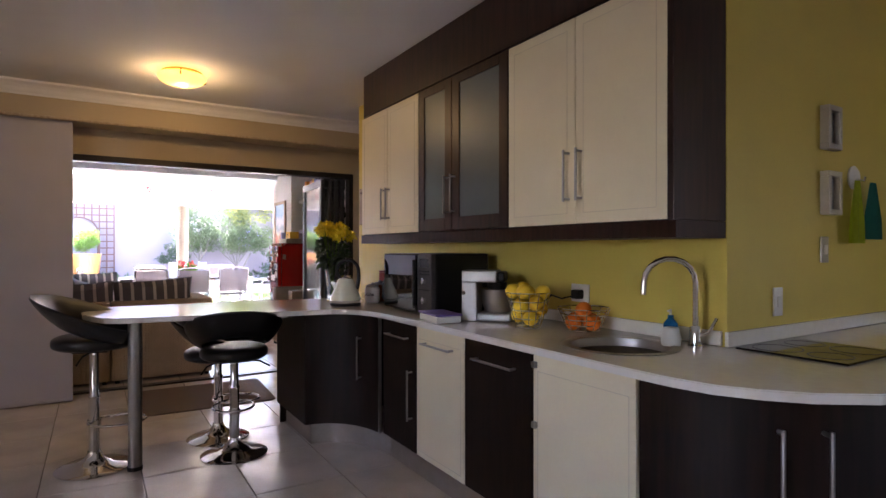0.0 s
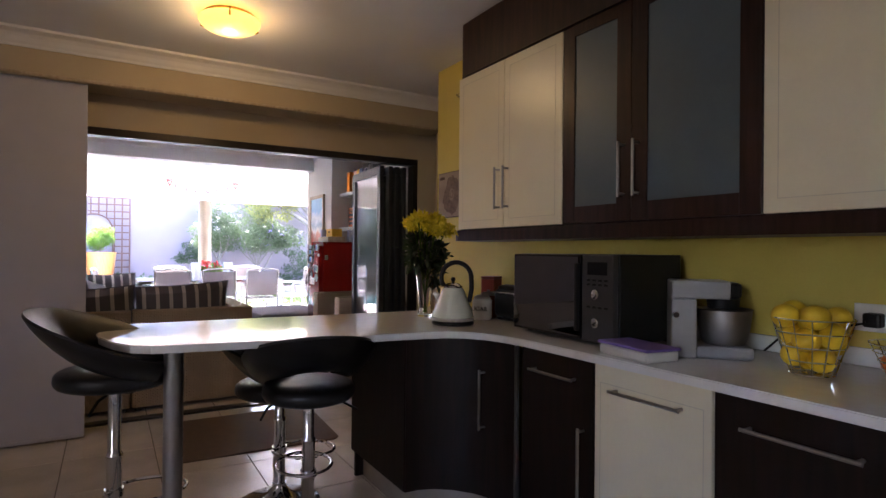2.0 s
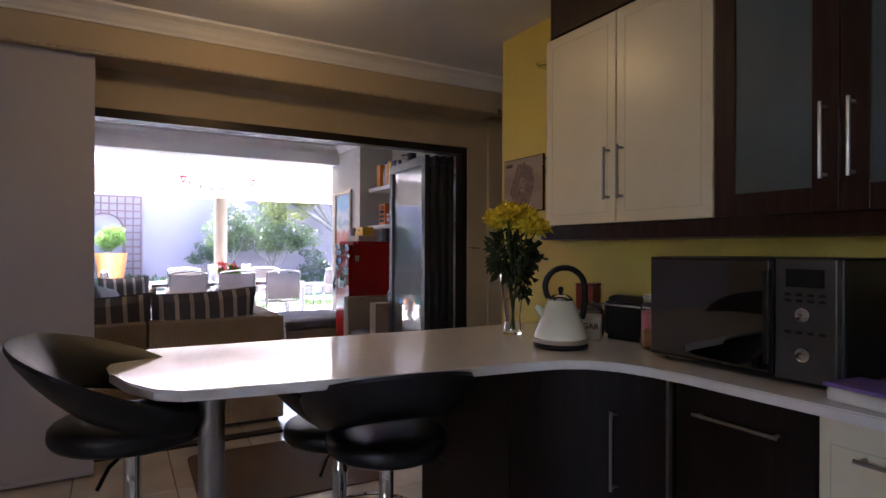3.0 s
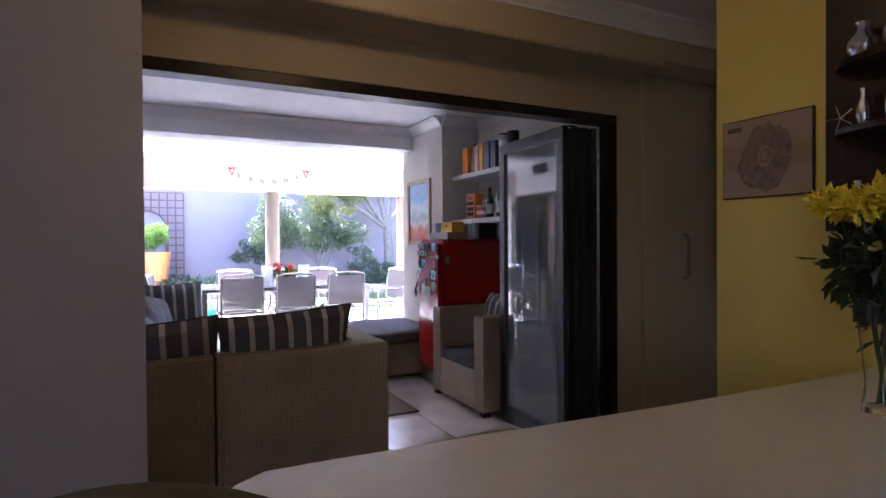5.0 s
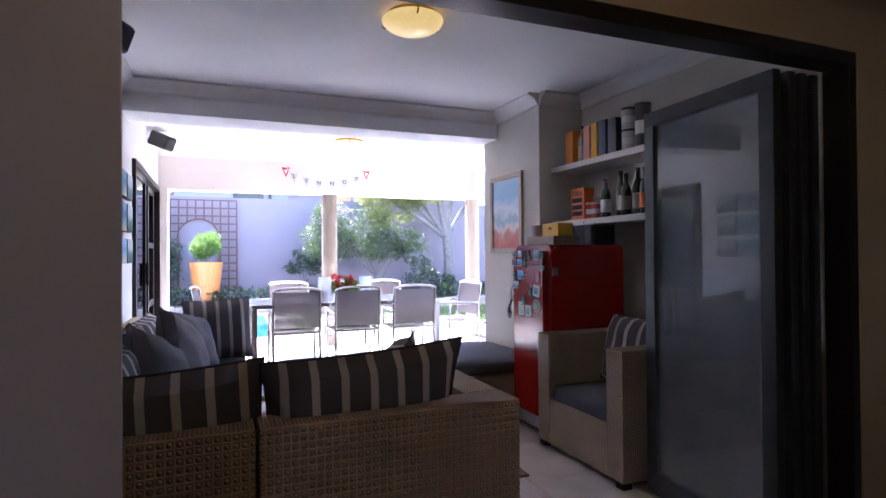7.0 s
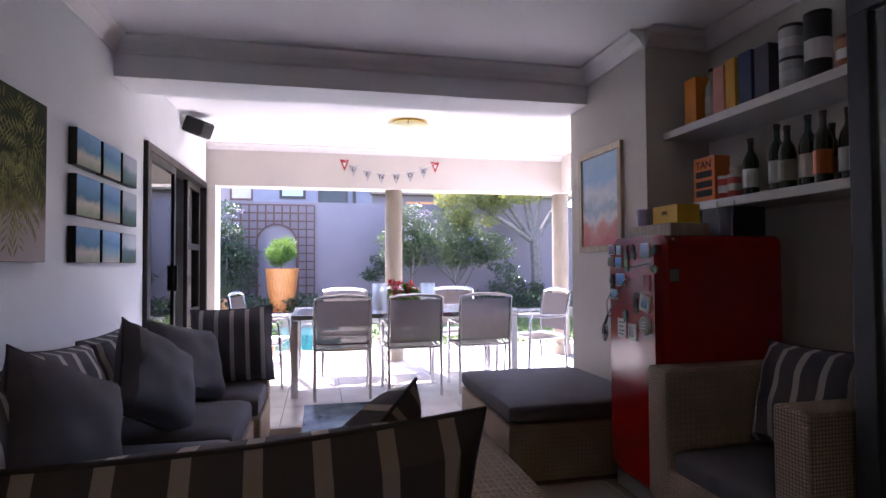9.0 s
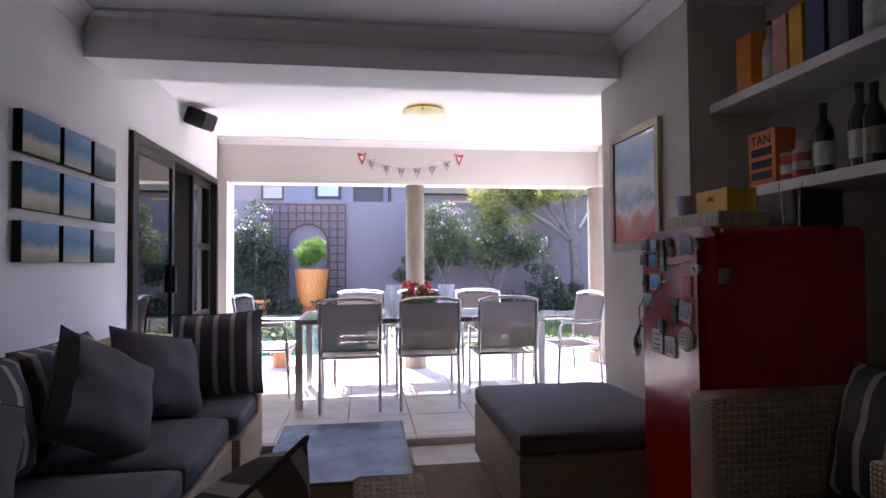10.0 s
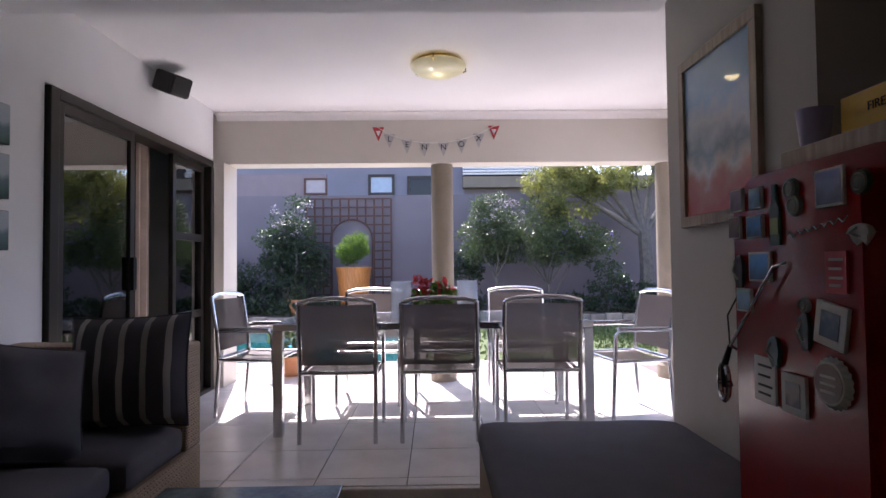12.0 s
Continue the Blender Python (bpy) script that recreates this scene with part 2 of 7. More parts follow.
M_BLACK = mat("black_plastic", (0.009, 0.009, 0.009), 0.35, vary=0.2, spec=0.3)
M_BLACKGLASS = mat("black_glass", (0.01, 0.01, 0.012), 0.06, vary=0.05, bump=0, coat=0.0, spec=0.35)
M_FROST = mat("frosted_glass", (0.085, 0.115, 0.13), 0.36, vary=0.1, scale=4, bump=0.02)
M_BRONZE = mat("dark_bronze_aluminium", (0.030, 0.024, 0.021), 0.35, 0.5, vary=0.15)
M_CHARCOAL = mat("charcoal_aluminium", (0.045, 0.047, 0.052), 0.4, 0.3, vary=0.15)
M_PANE = pane("window_glass")
M_DARKPANE = pane("tinted_window_glass", (0.45, 0.47, 0.46), 0.80)
# the bluish sheen on the open leaves is put into the colour as a pale veil
M_DOORPANE = pane("hazy_door_glass", (0.70, 0.74, 0.76), 0.90, 0.16)
M_FABRICBLIND = mat("pale_lilac_blind", (0.50, 0.47, 0.51), 0.9, vary=0.06, scale=3, bump=0.3, fine=500)
M_WICKER = weave("tan_wicker", (0.42, 0.31, 0.21), (0.15, 0.10, 0.07), 0.0125)
M_GREYCUSH = mat("charcoal_cushion_cloth", (0.108, 0.100, 0.112), 0.95, vary=0.2, scale=9, bump=0.5, fine=500)
M_STRIPE = striped("striped_cushion_cloth", (0.105, 0.096, 0.108), (0.50, 0.45, 0.42), 0.095, 0.026, 0)
M_PIPING = mat("dark_piping", (0.06, 0.055, 0.06), 0.9)
M_RED = mat("red_fridge_enamel", (0.31, 0.010, 0.006), 0.17, vary=0.08, scale=4, bump=0.0, coat=0.25)
M_WHITE = mat("white_paint", (0.72, 0.70, 0.68), 0.5, vary=0.05)
M_RUG = mat("brown_rug_pile", (0.20, 0.145, 0.10), 1.0, vary=0.25, scale=12, bump=0.9, fine=500)
M_MAT = mat("brown_kitchen_mat", (0.13, 0.085, 0.055), 0.95, vary=0.2, scale=15, bump=0.6, fine=400)
M_TERRA = mat("terracotta", (0.50, 0.22, 0.10), 0.7, vary=0.2, scale=6)
M_PLANTER = wood("orange_glazed_planter", (0.40, 0.14, 0.035), (0.55, 0.23, 0.07), 0.35, 4.0)
M_LEAF = thin(mat("dark_green_leaf", (0.022, 0.040, 0.015), 0.42, vary=0.6, scale=3, bump=0), 0.2, (0.05, 0.11, 0.02))
M_LEAF2 = thin(mat("grey_green_leaf", (0.048, 0.072, 0.028), 0.42, vary=0.7, scale=3, bump=0), 0.25, (0.10, 0.15, 0.05))
M_LEAF3 = thin(mat("bright_green_leaf", (0.055, 0.12, 0.010), 0.6, vary=0.4, scale=8, bump=0), 0.35, (0.15, 0.27, 0.02))
M_LEAF4 = thin(mat("olive_yellow_leaf", (0.10, 0.115, 0.04), 0.6, vary=0.5, scale=3, bump=0), 0.4, (0.30, 0.32, 0.07))
M_BARK = mat("grey_bark", (0.12, 0.11, 0.10), 0.9, vary=0.4, scale=12, bump=0.8, fine=60)
M_GRASS = mat("lawn_grass", (0.09, 0.13, 0.04), 0.95, vary=0.4, scale=4, bump=0.8, fine=120)
M_SOIL = mat("bed_soil", (0.10, 0.07, 0.05), 1.0, vary=0.4, scale=8, bump=0.8)
M_GARDENWALL = mat("lilac_garden_wall", (0.165, 0.145, 0.16), 0.85, vary=0.12, scale=1.5, bump=0.3, fine=40)
M_HOUSE = mat("house_render_blue_grey", (0.205, 0.20, 0.235), 0.85, vary=0.1, scale=1)
M_TRELLIS = mat("brown_trellis_wood", (0.10, 0.05, 0.038), 0.8, vary=0.3)
M_STONE = mat("edging_stone", (0.28, 0.24, 0.20), 0.9, vary=0.4, scale=9, bump=0.8, per_object=0.4)
M_COLUMN = mat("stone_coloured_column", (0.22, 0.185, 0.14), 0.85, vary=0.15, scale=5, bump=0.4)
M_SLING = thin(mat("grey_brown_mesh_sling", (0.145, 0.125, 0.118), 0.7, vary=0.15, scale=8, bump=0.4, fine=600), 0.25, (0.36, 0.31, 0.29), 0.06)
M_ALU = mat("satin_aluminium", (0.62, 0.62, 0.63), 0.22, 1.0, vary=0.08, bump=0.02)
M_TABLEGLASS = mat("frosted_table_glass", (0.62, 0.70, 0.72), 0.10, vary=0.05, bump=0, coat=0.5)
M_CLEAR = glass("clear_glass")
M_VASE = thin(mat("frosty_vase_glass", (0.75, 0.80, 0.86), 0.08, vary=0.2, bump=0), 0.5, (0.8, 0.86, 0.92), 0.68)
M_POOL = mat("pool_water", (0.012, 0.075, 0.08), 0.05, vary=0.3, scale=3, bump=0.3, fine=6)
M_PAPER = mat("white_paper", (0.75, 0.74, 0.72), 0.8)
M_INK = mat("black_ink", (0.02, 0.02, 0.02), 0.7)
M_GOLD = mat("brass", (0.60, 0.42, 0.15), 0.25, 1.0)
M_SHADE_ON = glowing("lit_amber_shade", (1.0, 0.55, 0.09), 0.095)
M_SHADE_DIM = glowing("amber_alabaster_shade", (1.0, 0.72, 0.22), 0.05, (0.75, 0.58, 0.25))
M_SHADE_PATIO = glowing("cream_alabaster_shade", (1.0, 0.85, 0.40), 0.05, (0.72, 0.70, 0.50))
M_YELLOW = mat("lemon_peel", (0.80, 0.52, 0.02), 0.45, vary=0.1, bump=0.5, fine=150)
M_ORANGE = mat("orange_peel", (0.80, 0.20, 0.01), 0.45, vary=0.1, bump=0.5, fine=150)
M_PETALY = mat("yellow_petal", (0.80, 0.62, 0.01), 0.6, vary=0.2, scale=20)
M_PETALR = mat("red_petal", (0.60, 0.035, 0.03), 0.6, vary=0.3, scale=20)
M_BLUELIQ = mat("blue_soap", (0.02, 0.22, 0.55), 0.1, vary=0.1, trans=0.4)
M_PURPLE = mat("purple_lid", (0.20, 0.13, 0.45), 0.4)
M_CREAMENAMEL = mat("cream_enamel", (0.66, 0.66, 0.52), 0.12, vary=0.03, bump=0, coat=0.5)
M_OFFWHITE = mat("off_white_plastic", (0.66, 0.64, 0.60), 0.4)
M_GREYPLASTIC = mat("silver_grey_plastic", (0.40, 0.40, 0.41), 0.35, 0.4)
M_CURTAIN = mat("dark_curtain", (0.06, 0.035, 0.03), 0.95, vary=0.3, scale=10, bump=0.4)
M_CURTAIN_PALE = mat("pale_curtain", (0.45, 0.36, 0.30), 0.95, vary=0.2)
M_GREENBOTTLE = mat("dark_green_bottle", (0.012, 0.03, 0.012), 0.06, vary=0.1, bump=0, coat=0.5)
M_CLEARBOTTLE = mat("pale_bottle", (0.45, 0.46, 0.42), 0.08, bump=0, coat=0.4)
M_LIME = mat("lime_cloth", (0.45, 0.52, 0.02), 0.95, bump=0.5, fine=300)
M_TEAL = mat("teal_cloth", (0.01, 0.16, 0.14), 0.95, bump=0.5, fine=300)
M_ROOFSLAT = mat("white_roof_slats", (0.75, 0.73, 0.70), 0.7, vary=0.1)
M_WOODPALE = wood("pale_wood", (0.36, 0.27, 0.18), (0.50, 0.40, 0.28), 0.5, 5.0)
M_BLUSH = mat("pink_tint_wall", (0.21, 0.17, 0.18), 0.85, vary=0.1)
colour_cache = {}


def paint(c, rough=0.45, metal=0.0):
    key = (c, rough, metal)
    if key not in colour_cache:
        colour_cache[key] = mat("paint_%d" % len(colour_cache), c, rough, metal, vary=0.12, bump=0.05)
    return colour_cache[key]


# ---- mesh helpers ----
def mesh_from(bm, smooth=False, angle=40):
    me = bpy.data.meshes.new("mesh")
    bm.normal_update()
    bm.to_mesh(me)
    bm.free()
    if smooth:
        for p in me.polygons:
            p.use_smooth = True
        me.set_sharp_from_angle(angle=radians(angle))
    return me


def part(name, bm, material, parent=None, label="", smooth=False, kind="", category="", group="", at=None):
    me = mesh_from(bm, smooth)
    me.materials.append(material)
    ob = new(name, me)
    if parent is not None:
        ob.parent = parent
    if at is not None:
        ob.matrix_basis = at
    return tagged(ob, label, category, group, kind)


def thing(name, at, rz=0, label="", category="", group=""):
    ob = new(name, None)
    ob.empty_display_size = 0.1
    ob.matrix_basis = pose(at[0], at[1], at[2], 0, 0, rz)
    return tagged(ob, label, category, group)


def box(bm, x0, x1, y0, y1, z0, z1, bevel=0.0, seg=2):
    r = bmesh.ops.create_cube(bm, size=1.0)
    vs = r["verts"]
    for v in vs:
        v.co = Vector(((x0 + x1) / 2 + v.co.x * (x1 - x0), (y0 + y1) / 2 + v.co.y * (y1 - y0), (z0 + z1) / 2 + v.co.z * (z1 - z0)))
    if bevel:
        es = list({e for v in vs for e in v.link_edges})
        bmesh.ops.bevel(bm, geom=es, offset=bevel, segments=seg, affect="EDGES", profile=0.5)
    return bm


def B(*a, **k):
    bm = bmesh.new()
    return box(bm, *a, **k)


def tube(bm, pts, r, n=8, closed=False, caps=True):
    """A round bar along a line of points."""
    pts = [Vector(p) for p in pts]
    k = len(pts)
    rings = []
    up = None
    for i, p in enumerate(pts):
        a = pts[(i - 1) % k] if closed or i else p
        b = pts[(i + 1) % k] if closed or i < k - 1 else p
        d = (b - a).normalized()
        if up is None:
            up = Vector((0, 0, 1)) if abs(d.z) < 0.9 else Vector((1, 0, 0))
        side = d.cross(up).normalized()
        up = side.cross(d).normalized()
        rr = r[i] if isinstance(r, (list, tuple)) else r
        rings.append([bm.verts.new(p + (side * math.cos(2 * math.pi * j / n) + up * math.sin(2 * math.pi * j / n)) * rr) for j in range(n)])
    for i in range(k if closed else k - 1):
        a, b = rings[i], rings[(i + 1) % k]
        for j in range(n):
            bm.faces.new((a[j], a[(j + 1) % n], b[(j + 1) % n], b[j]))
    if caps and not closed:
        bm.faces.new(rings[0][::-1])
        bm.faces.new(rings[-1])
    return bm


def T(pts, r, n=8, closed=False):
    bm = bmesh.new()
    return tube(bm, pts, r, n, closed)


def lathe(bm, prof, n=24, at=(0, 0, 0)):
    """Turns a profile of (radius, height) round the upright axis."""
    c = Vector(at)
    rings = []
    for r, z in prof:
        if r < 1e-5:
            rings.append([bm.verts.new(c + Vector((0, 0, z)))])
        else:
            rings.append([bm.verts.new(c + Vector((r * math.cos(2 * math.pi * j / n), r * math.sin(2 * math.pi * j / n), z))) for j in range(n)])
    for a, b in zip(rings, rings[1:]):
        for j in range(n):
            q = (j + 1) % n
            if len(a) == 1 and len(b) > 1:
                bm.faces.new((a[0], b[q], b[j]))
            elif len(b) == 1 and len(a) > 1:
                bm.faces.new((a[j], a[q], b[0]))
            elif len(a) > 1:
                bm.faces.new((a[j], a[q], b[q], b[j]))
    return bm


def L(prof, n=24, at=(0, 0, 0)):
    bm = bmesh.new()
    lathe(bm, prof, n, at)
    bmesh.ops.recalc_face_normals(bm, faces=bm.faces)
    return bm


def slab(outline, z0, z1, bevel=0.0):
    """A flat plate of any outline."""
    bm = bmesh.new()
    lo = [bm.verts.new((x, y, z0)) for x, y in outline]
    hi = [bm.verts.new((x, y, z1)) for x, y in outline]
    bm.faces.new(lo[::-1])
    top = bm.faces.new(hi)
    k = len(lo)
    for i in range(k):
        bm.faces.new((lo[i], lo[(i + 1) % k], hi[(i + 1) % k], hi[i]))
    bmesh.ops.recalc_face_normals(bm, faces=bm.faces)
    if bevel:
        es = [e for e in bm.edges if abs(e.verts[0].co.z - e.verts[1].co.z) < 1e-6]
        bmesh.ops.bevel(bm, geom=es, offset=bevel, segments=2, affect="EDGES")
    return bm


def arc(cx, cy, r, a0, a1, n=8):
    return [(cx + r * math.cos(radians(a0 + (a1 - a0) * i / n)), cy + r * math.sin(radians(a0 + (a1 - a0) * i / n))) for i in range(n + 1)]


def curved_panel(line, z0, z1, thick):
    """An upright panel that follows a line in plan; thick goes to the line's left."""
    pts = [Vector((x, y)) for x, y in line]
    outer = []
    for i, p in enumerate(pts):
        d = (pts[min(i + 1, len(pts) - 1)] - pts[max(i - 1, 0)]).normalized()
        outer.append(p + Vector((-d.y, d.x)) * thick)
    return slab([tuple(p) for p in pts] + [tuple(p) for p in outer[::-1]], z0, z1)


def pillow(w, h, d, n=14, pinch=0.06, seed=0):
    """A stuffed square cushion standing in the xz plane, with pointed corners."""
    bm = bmesh.new()
    rnd = random.Random(seed)
    ph = [rnd.uniform(0, 6.28) for _ in range(4)]
    front, back = {}, {}
    for i in range(n + 1):
        for j in range(n + 1):
            u, v = 2 * i / n - 1, 2 * j / n - 1
            fu, fv = (1 - abs(u) ** 2.6), (1 - abs(v) ** 2.6)
            t = d / 2 * max(0.0, fu * fv) ** 0.38
            x = u * w / 2 * (1 - pinch * (1 - abs(v) ** 2))
            z = v * h / 2 * (1 - pinch * (1 - abs(u) ** 2))
            wv = 0.0035 * (math.sin(7 * u + ph[0]) + math.sin(9 * v + ph[1]) + math.sin(6 * u + 5 * v + ph[2]))
            edge = i in (0, n) or j in (0, n)
            front[i, j] = bm.verts.new((x, -t - (0 if edge else wv), z))
            back[i, j] = front[i, j] if edge else bm.verts.new((x, t, z))
    for i in range(n):
        for j in range(n):
            for g, flip in ((front, False), (back, True)):
                q = [g[i, j], g[i + 1, j], g[i + 1, j + 1], g[i, j + 1]]
                q = q[::-1] if flip else q
                bm.faces.new(q)
    return bm


def seat_pad(bm, x0, x1, y0, y1, z0, z1, n=10, crown=0.02):
    """An upholstered seat cushion with soft rounded edges and a slight crown."""
    cx, cy, cz, hx, hy, hz = (x0 + x1) / 2, (y0 + y1) / 2, (z0 + z1) / 2, (x1 - x0) / 2, (y1 - y0) / 2, (z1 - z0) / 2
    r = bmesh.ops.create_cube(bm, size=2.0)
    vs = r["verts"]
    es = list({e for v in vs for e in v.link_edges})
    bmesh.ops.subdivide_edges(bm, edges=es, cuts=n, use_grid_fill=True)
    allv = bm.verts[:]
    rad = min(hz * 0.9, 0.045)
    for v in allv:
        p = Vector((v.co.x * hx, v.co.y * hy, v.co.z * hz))
        q = Vector((max(-hx + rad, min(hx - rad, p.x)), max(-hy + rad, min(hy - rad, p.y)), max(-hz + rad, min(hz - rad, p.z))))
        d = p - q
        if d.length > 1e-6:
            p = q + d.normalized() * rad
        if v.co.z > 0.9:
            p.z += crown * (1 - v.co.x ** 2) * (1 - v.co.y ** 2) + 0.002 * math.sin(9 * v.co.x + 3 * v.co.y)
        v.co = Vector((cx + p.x, cy + p.y, cz + p.z))
    return bm


def leaves(blobs, count, size, seed=0, droop=0.3):
    """A cloud of small folded leaves in several uneven clumps: (x, y, z, rx, ry, rz) each."""
    rnd = np.random.RandomState(seed)
    verts, faces = [], []
    weights = np.array([b[3] * b[4] * b[5] for b in blobs]) ** 0.75
    picks = rnd.choice(len(blobs), count, p=weights / weights.sum())
    for k in range(count):
        b = blobs[picks[k]]
        d = rnd.normal(size=3)
        d /= np.linalg.norm(d)
        r = rnd.uniform(0.35, 1.0) ** 0.5 * (1 + 0.14 * math.sin(5 * d[0] + 7 * d[2] + seed) + 0.10 * rnd.normal())
        c = np.array(b[:3]) + d * r * np.array(b[3:])
        s = size * rnd.uniform(0.6, 1.4)
        a = rnd.normal(size=3) + d * 0.8
        a[2] -= droop
        a /= np.linalg.norm(a)
        w = np.cross(a, rnd.normal(size=3))
        w /= np.linalg.norm(w)
        nrm = np.cross(a, w)
        i = len(verts)
        verts += [tuple(c), tuple(c + a * s * 0.5 + w * s * 0.22 + nrm * s * 0.08), tuple(c + a * s), tuple(c + a * s * 0.5 - w * s * 0.22 + nrm * s * 0.08)]
        faces += [(i, i + 1, i + 2), (i, i + 2, i + 3)]
    me = bpy.data.meshes.new("leaves")
    me.from_pydata(verts, [], faces)
    return me


def mesh_part(name, me, material, parent=None, label="", kind=""):
    me.materials.append(material)
    ob = new(name, me)
    if parent is not None:
        ob.parent = parent
    return tagged(ob, label, "", "", kind)


def lettering(text, at, rx, ry, rz, size, m, name="lettering", label="", parent=None, depth=0.001, category="lettering"):
    cu = bpy.data.curves.new(name, "FONT")
    cu.body, cu.size, cu.extrude = text, size, depth
    cu.align_x, cu.align_y = "CENTER", "CENTER"
    ob = new("text_source", cu)
    me = bpy.data.meshes.new_from_object(ob)
    bpy.data.objects.remove(ob)
    me.materials.append(m)
    o = new(name, me)
    if parent is not None:
        o.parent = parent
    else:
        tagged(o, label, category)
    o.matrix_basis = pose(*at, rx, ry, rz)
    return o


def framed(name, at, rz, w, h, frame_m, art, label, fw=0.04, d=0.025, mount=0.0):
    """A framed picture in its own xz plane, facing its own -y."""
    t = thing(name, at, rz, label, "picture", "")
    bm = B(-w / 2, w / 2, -d, 0, -h / 2, -h / 2 + fw, bevel=0.003)
    box(bm, -w / 2, w / 2, -d, 0, h / 2 - fw, h / 2, bevel=0.003)
    box(bm, -w / 2, -w / 2 + fw, -d, 0, -h / 2 + fw, h / 2 - fw, bevel=0.003)
    box(bm, w / 2 - fw, w / 2, -d, 0, -h / 2 + fw, h / 2 - fw, bevel=0.003)
    part("picture_frame", bm, frame_m, t)
    if mount:
        part("mount", B(-w / 2 + fw, w / 2 - fw, -0.009, -0.006, -h / 2 + fw, h / 2 - fw), M_PAPER, t)
    part("print", B(-w / 2 + fw + mount, w / 2 - fw - mount, -0.013, -0.0095, -h / 2 + fw + mount, h / 2 - fw - mount), art, t)
    return t


# ---- structure ----
def wall(name, x0, x1, y0, y1, z0, z1, m, label=""):
    return part(name, B(x0, x1, y0, y1, z0, z1), m, label=label, kind="structure")


CEIL_K, CEIL_L, CEIL_P = 2.60, 2.62, 2.60
STEP_Y, PATIO_Z = 10.60, 0.05

floor = part("floor", B(-3.0, 6.5, -2.0, 10.61, -0.25, -0.006), M_GROUT, label="cream ceramic tiled floor with dark grout", kind="structure")
patio_floor = part("patio_floor", B(0.0, 8.0, 10.62, 13.9, -0.2, PATIO_Z - 0.006), M_GROUT, label="cream tiled patio floor one low step up", kind="structure")
step_riser = part("step", B(0.0, 4.3, STEP_Y, 10.64, -0.01, PATIO_Z, bevel=0.008), M_TILE, label="cream tiled step nosing onto the patio", kind="structure")

# kitchen walls
wall("wall_kitchen_backsplash", 2.77, 2.95, 2.33, 5.92, 0, CEIL_K, M_WALL_YEL, "mustard yellow wall behind the worktop")
wall("wall_hob", 2.95, 6.0, 2.33, 2.50, 0, CEIL_K, M_WALL_YEL, "mustard yellow wall behind the hob")
wall("wall_passage_end", 6.0, 6.15, 2.33, 7.02, 0, CEIL_K, M_WALL_TAN)
wall("wall_left_kitchen_low", -3.15, -3.0, -2.0, 7.02, 0, 0.9, M_WALL_LIGHT)
wall("wall_left_kitchen_high", -3.15, -3.0, -2.0, 7.02, 2.25, CEIL_K, M_WALL_LIGHT)
wall("wall_left_kitchen_front", -3.15, -3.0, -2.0, 0.4, 0.9, 2.25, M_WALL_LIGHT)
wall("wall_left_kitchen_back", -3.15, -3.0, 1.8, 7.02, 0.9, 2.25, M_WALL_LIGHT)
wall("wall_behind", -3.15, 6.15, -2.15, -2.0, 0, CEIL_K, M_WALL_LIGHT)
wall("wall_right_kitchen_low", 6.0, 6.15, -2.0, 2.33, 0, 0.95, M_WALL_YEL)
wall("wall_right_kitchen_high", 6.0, 6.15, -2.0, 2.33, 2.05, CEIL_K, M_WALL_YEL)
wall("wall_right_kitchen_front", 6.0, 6.15, -2.0, -1.7, 0.95, 2.05, M_WALL_YEL)
wall("wall_right_kitchen_back", 6.0, 6.15, -0.7, 2.33, 0.95, 2.05, M_WALL_YEL)
part("ceiling_kitchen", B(-3.15, 6.15, -2.15, 6.87, CEIL_K, CEIL_K + 0.15), M_CEIL, label="white painted kitchen ceiling", kind="structure")

# wall with the wide opening to the lounge
OP_L, OP_R, OP_T = -1.6, 3.11, 2.10
wall("wall_opening_head", -3.0, 3.11, 6.87, 7.02, OP_T, CEIL_L, M_WALL_TAN, "tan wall above the folding doors")
wall("wall_opening_left", -3.0, OP_L, 6.87, 7.02, 0, OP_T, M_WALL_TAN)
wall("wall_opening_right", 3.11, 4.38, 6.87, 7.02, 0, CEIL_L, M_WALL_TAN, "tan wall with a built-in cupboard door")
wall("wall_bedroom_head", 4.38, 5.15, 6.87, 7.02, 2.12, CEIL_L, M_WALL_TAN)
wall("wall_bedroom_right", 5.15, 6.0, 6.87, 7.02, 0, CEIL_L, M_WALL_TAN)
part("pelmet", B(-3.0, 3.22, 6.60, 6.87, 2.33, CEIL_K, bevel=0.004), M_WALL_TAN, label="tan boxed pelmet above the opening", kind="structure")
part("bulkhead", B(3.22, 6.0, 6.615, 6.87, 2.38, CEIL_K), M_WALL_TAN, label="tan bulkhead over the passage wall", kind="structure")
part("curtain_rail", T([(-3.0, 6.585, 2.335), (3.20, 6.585, 2.335)], 0.012, 8), M_WOODPALE, label="slim pale rail under the pelmet", kind="structure", smooth=True)


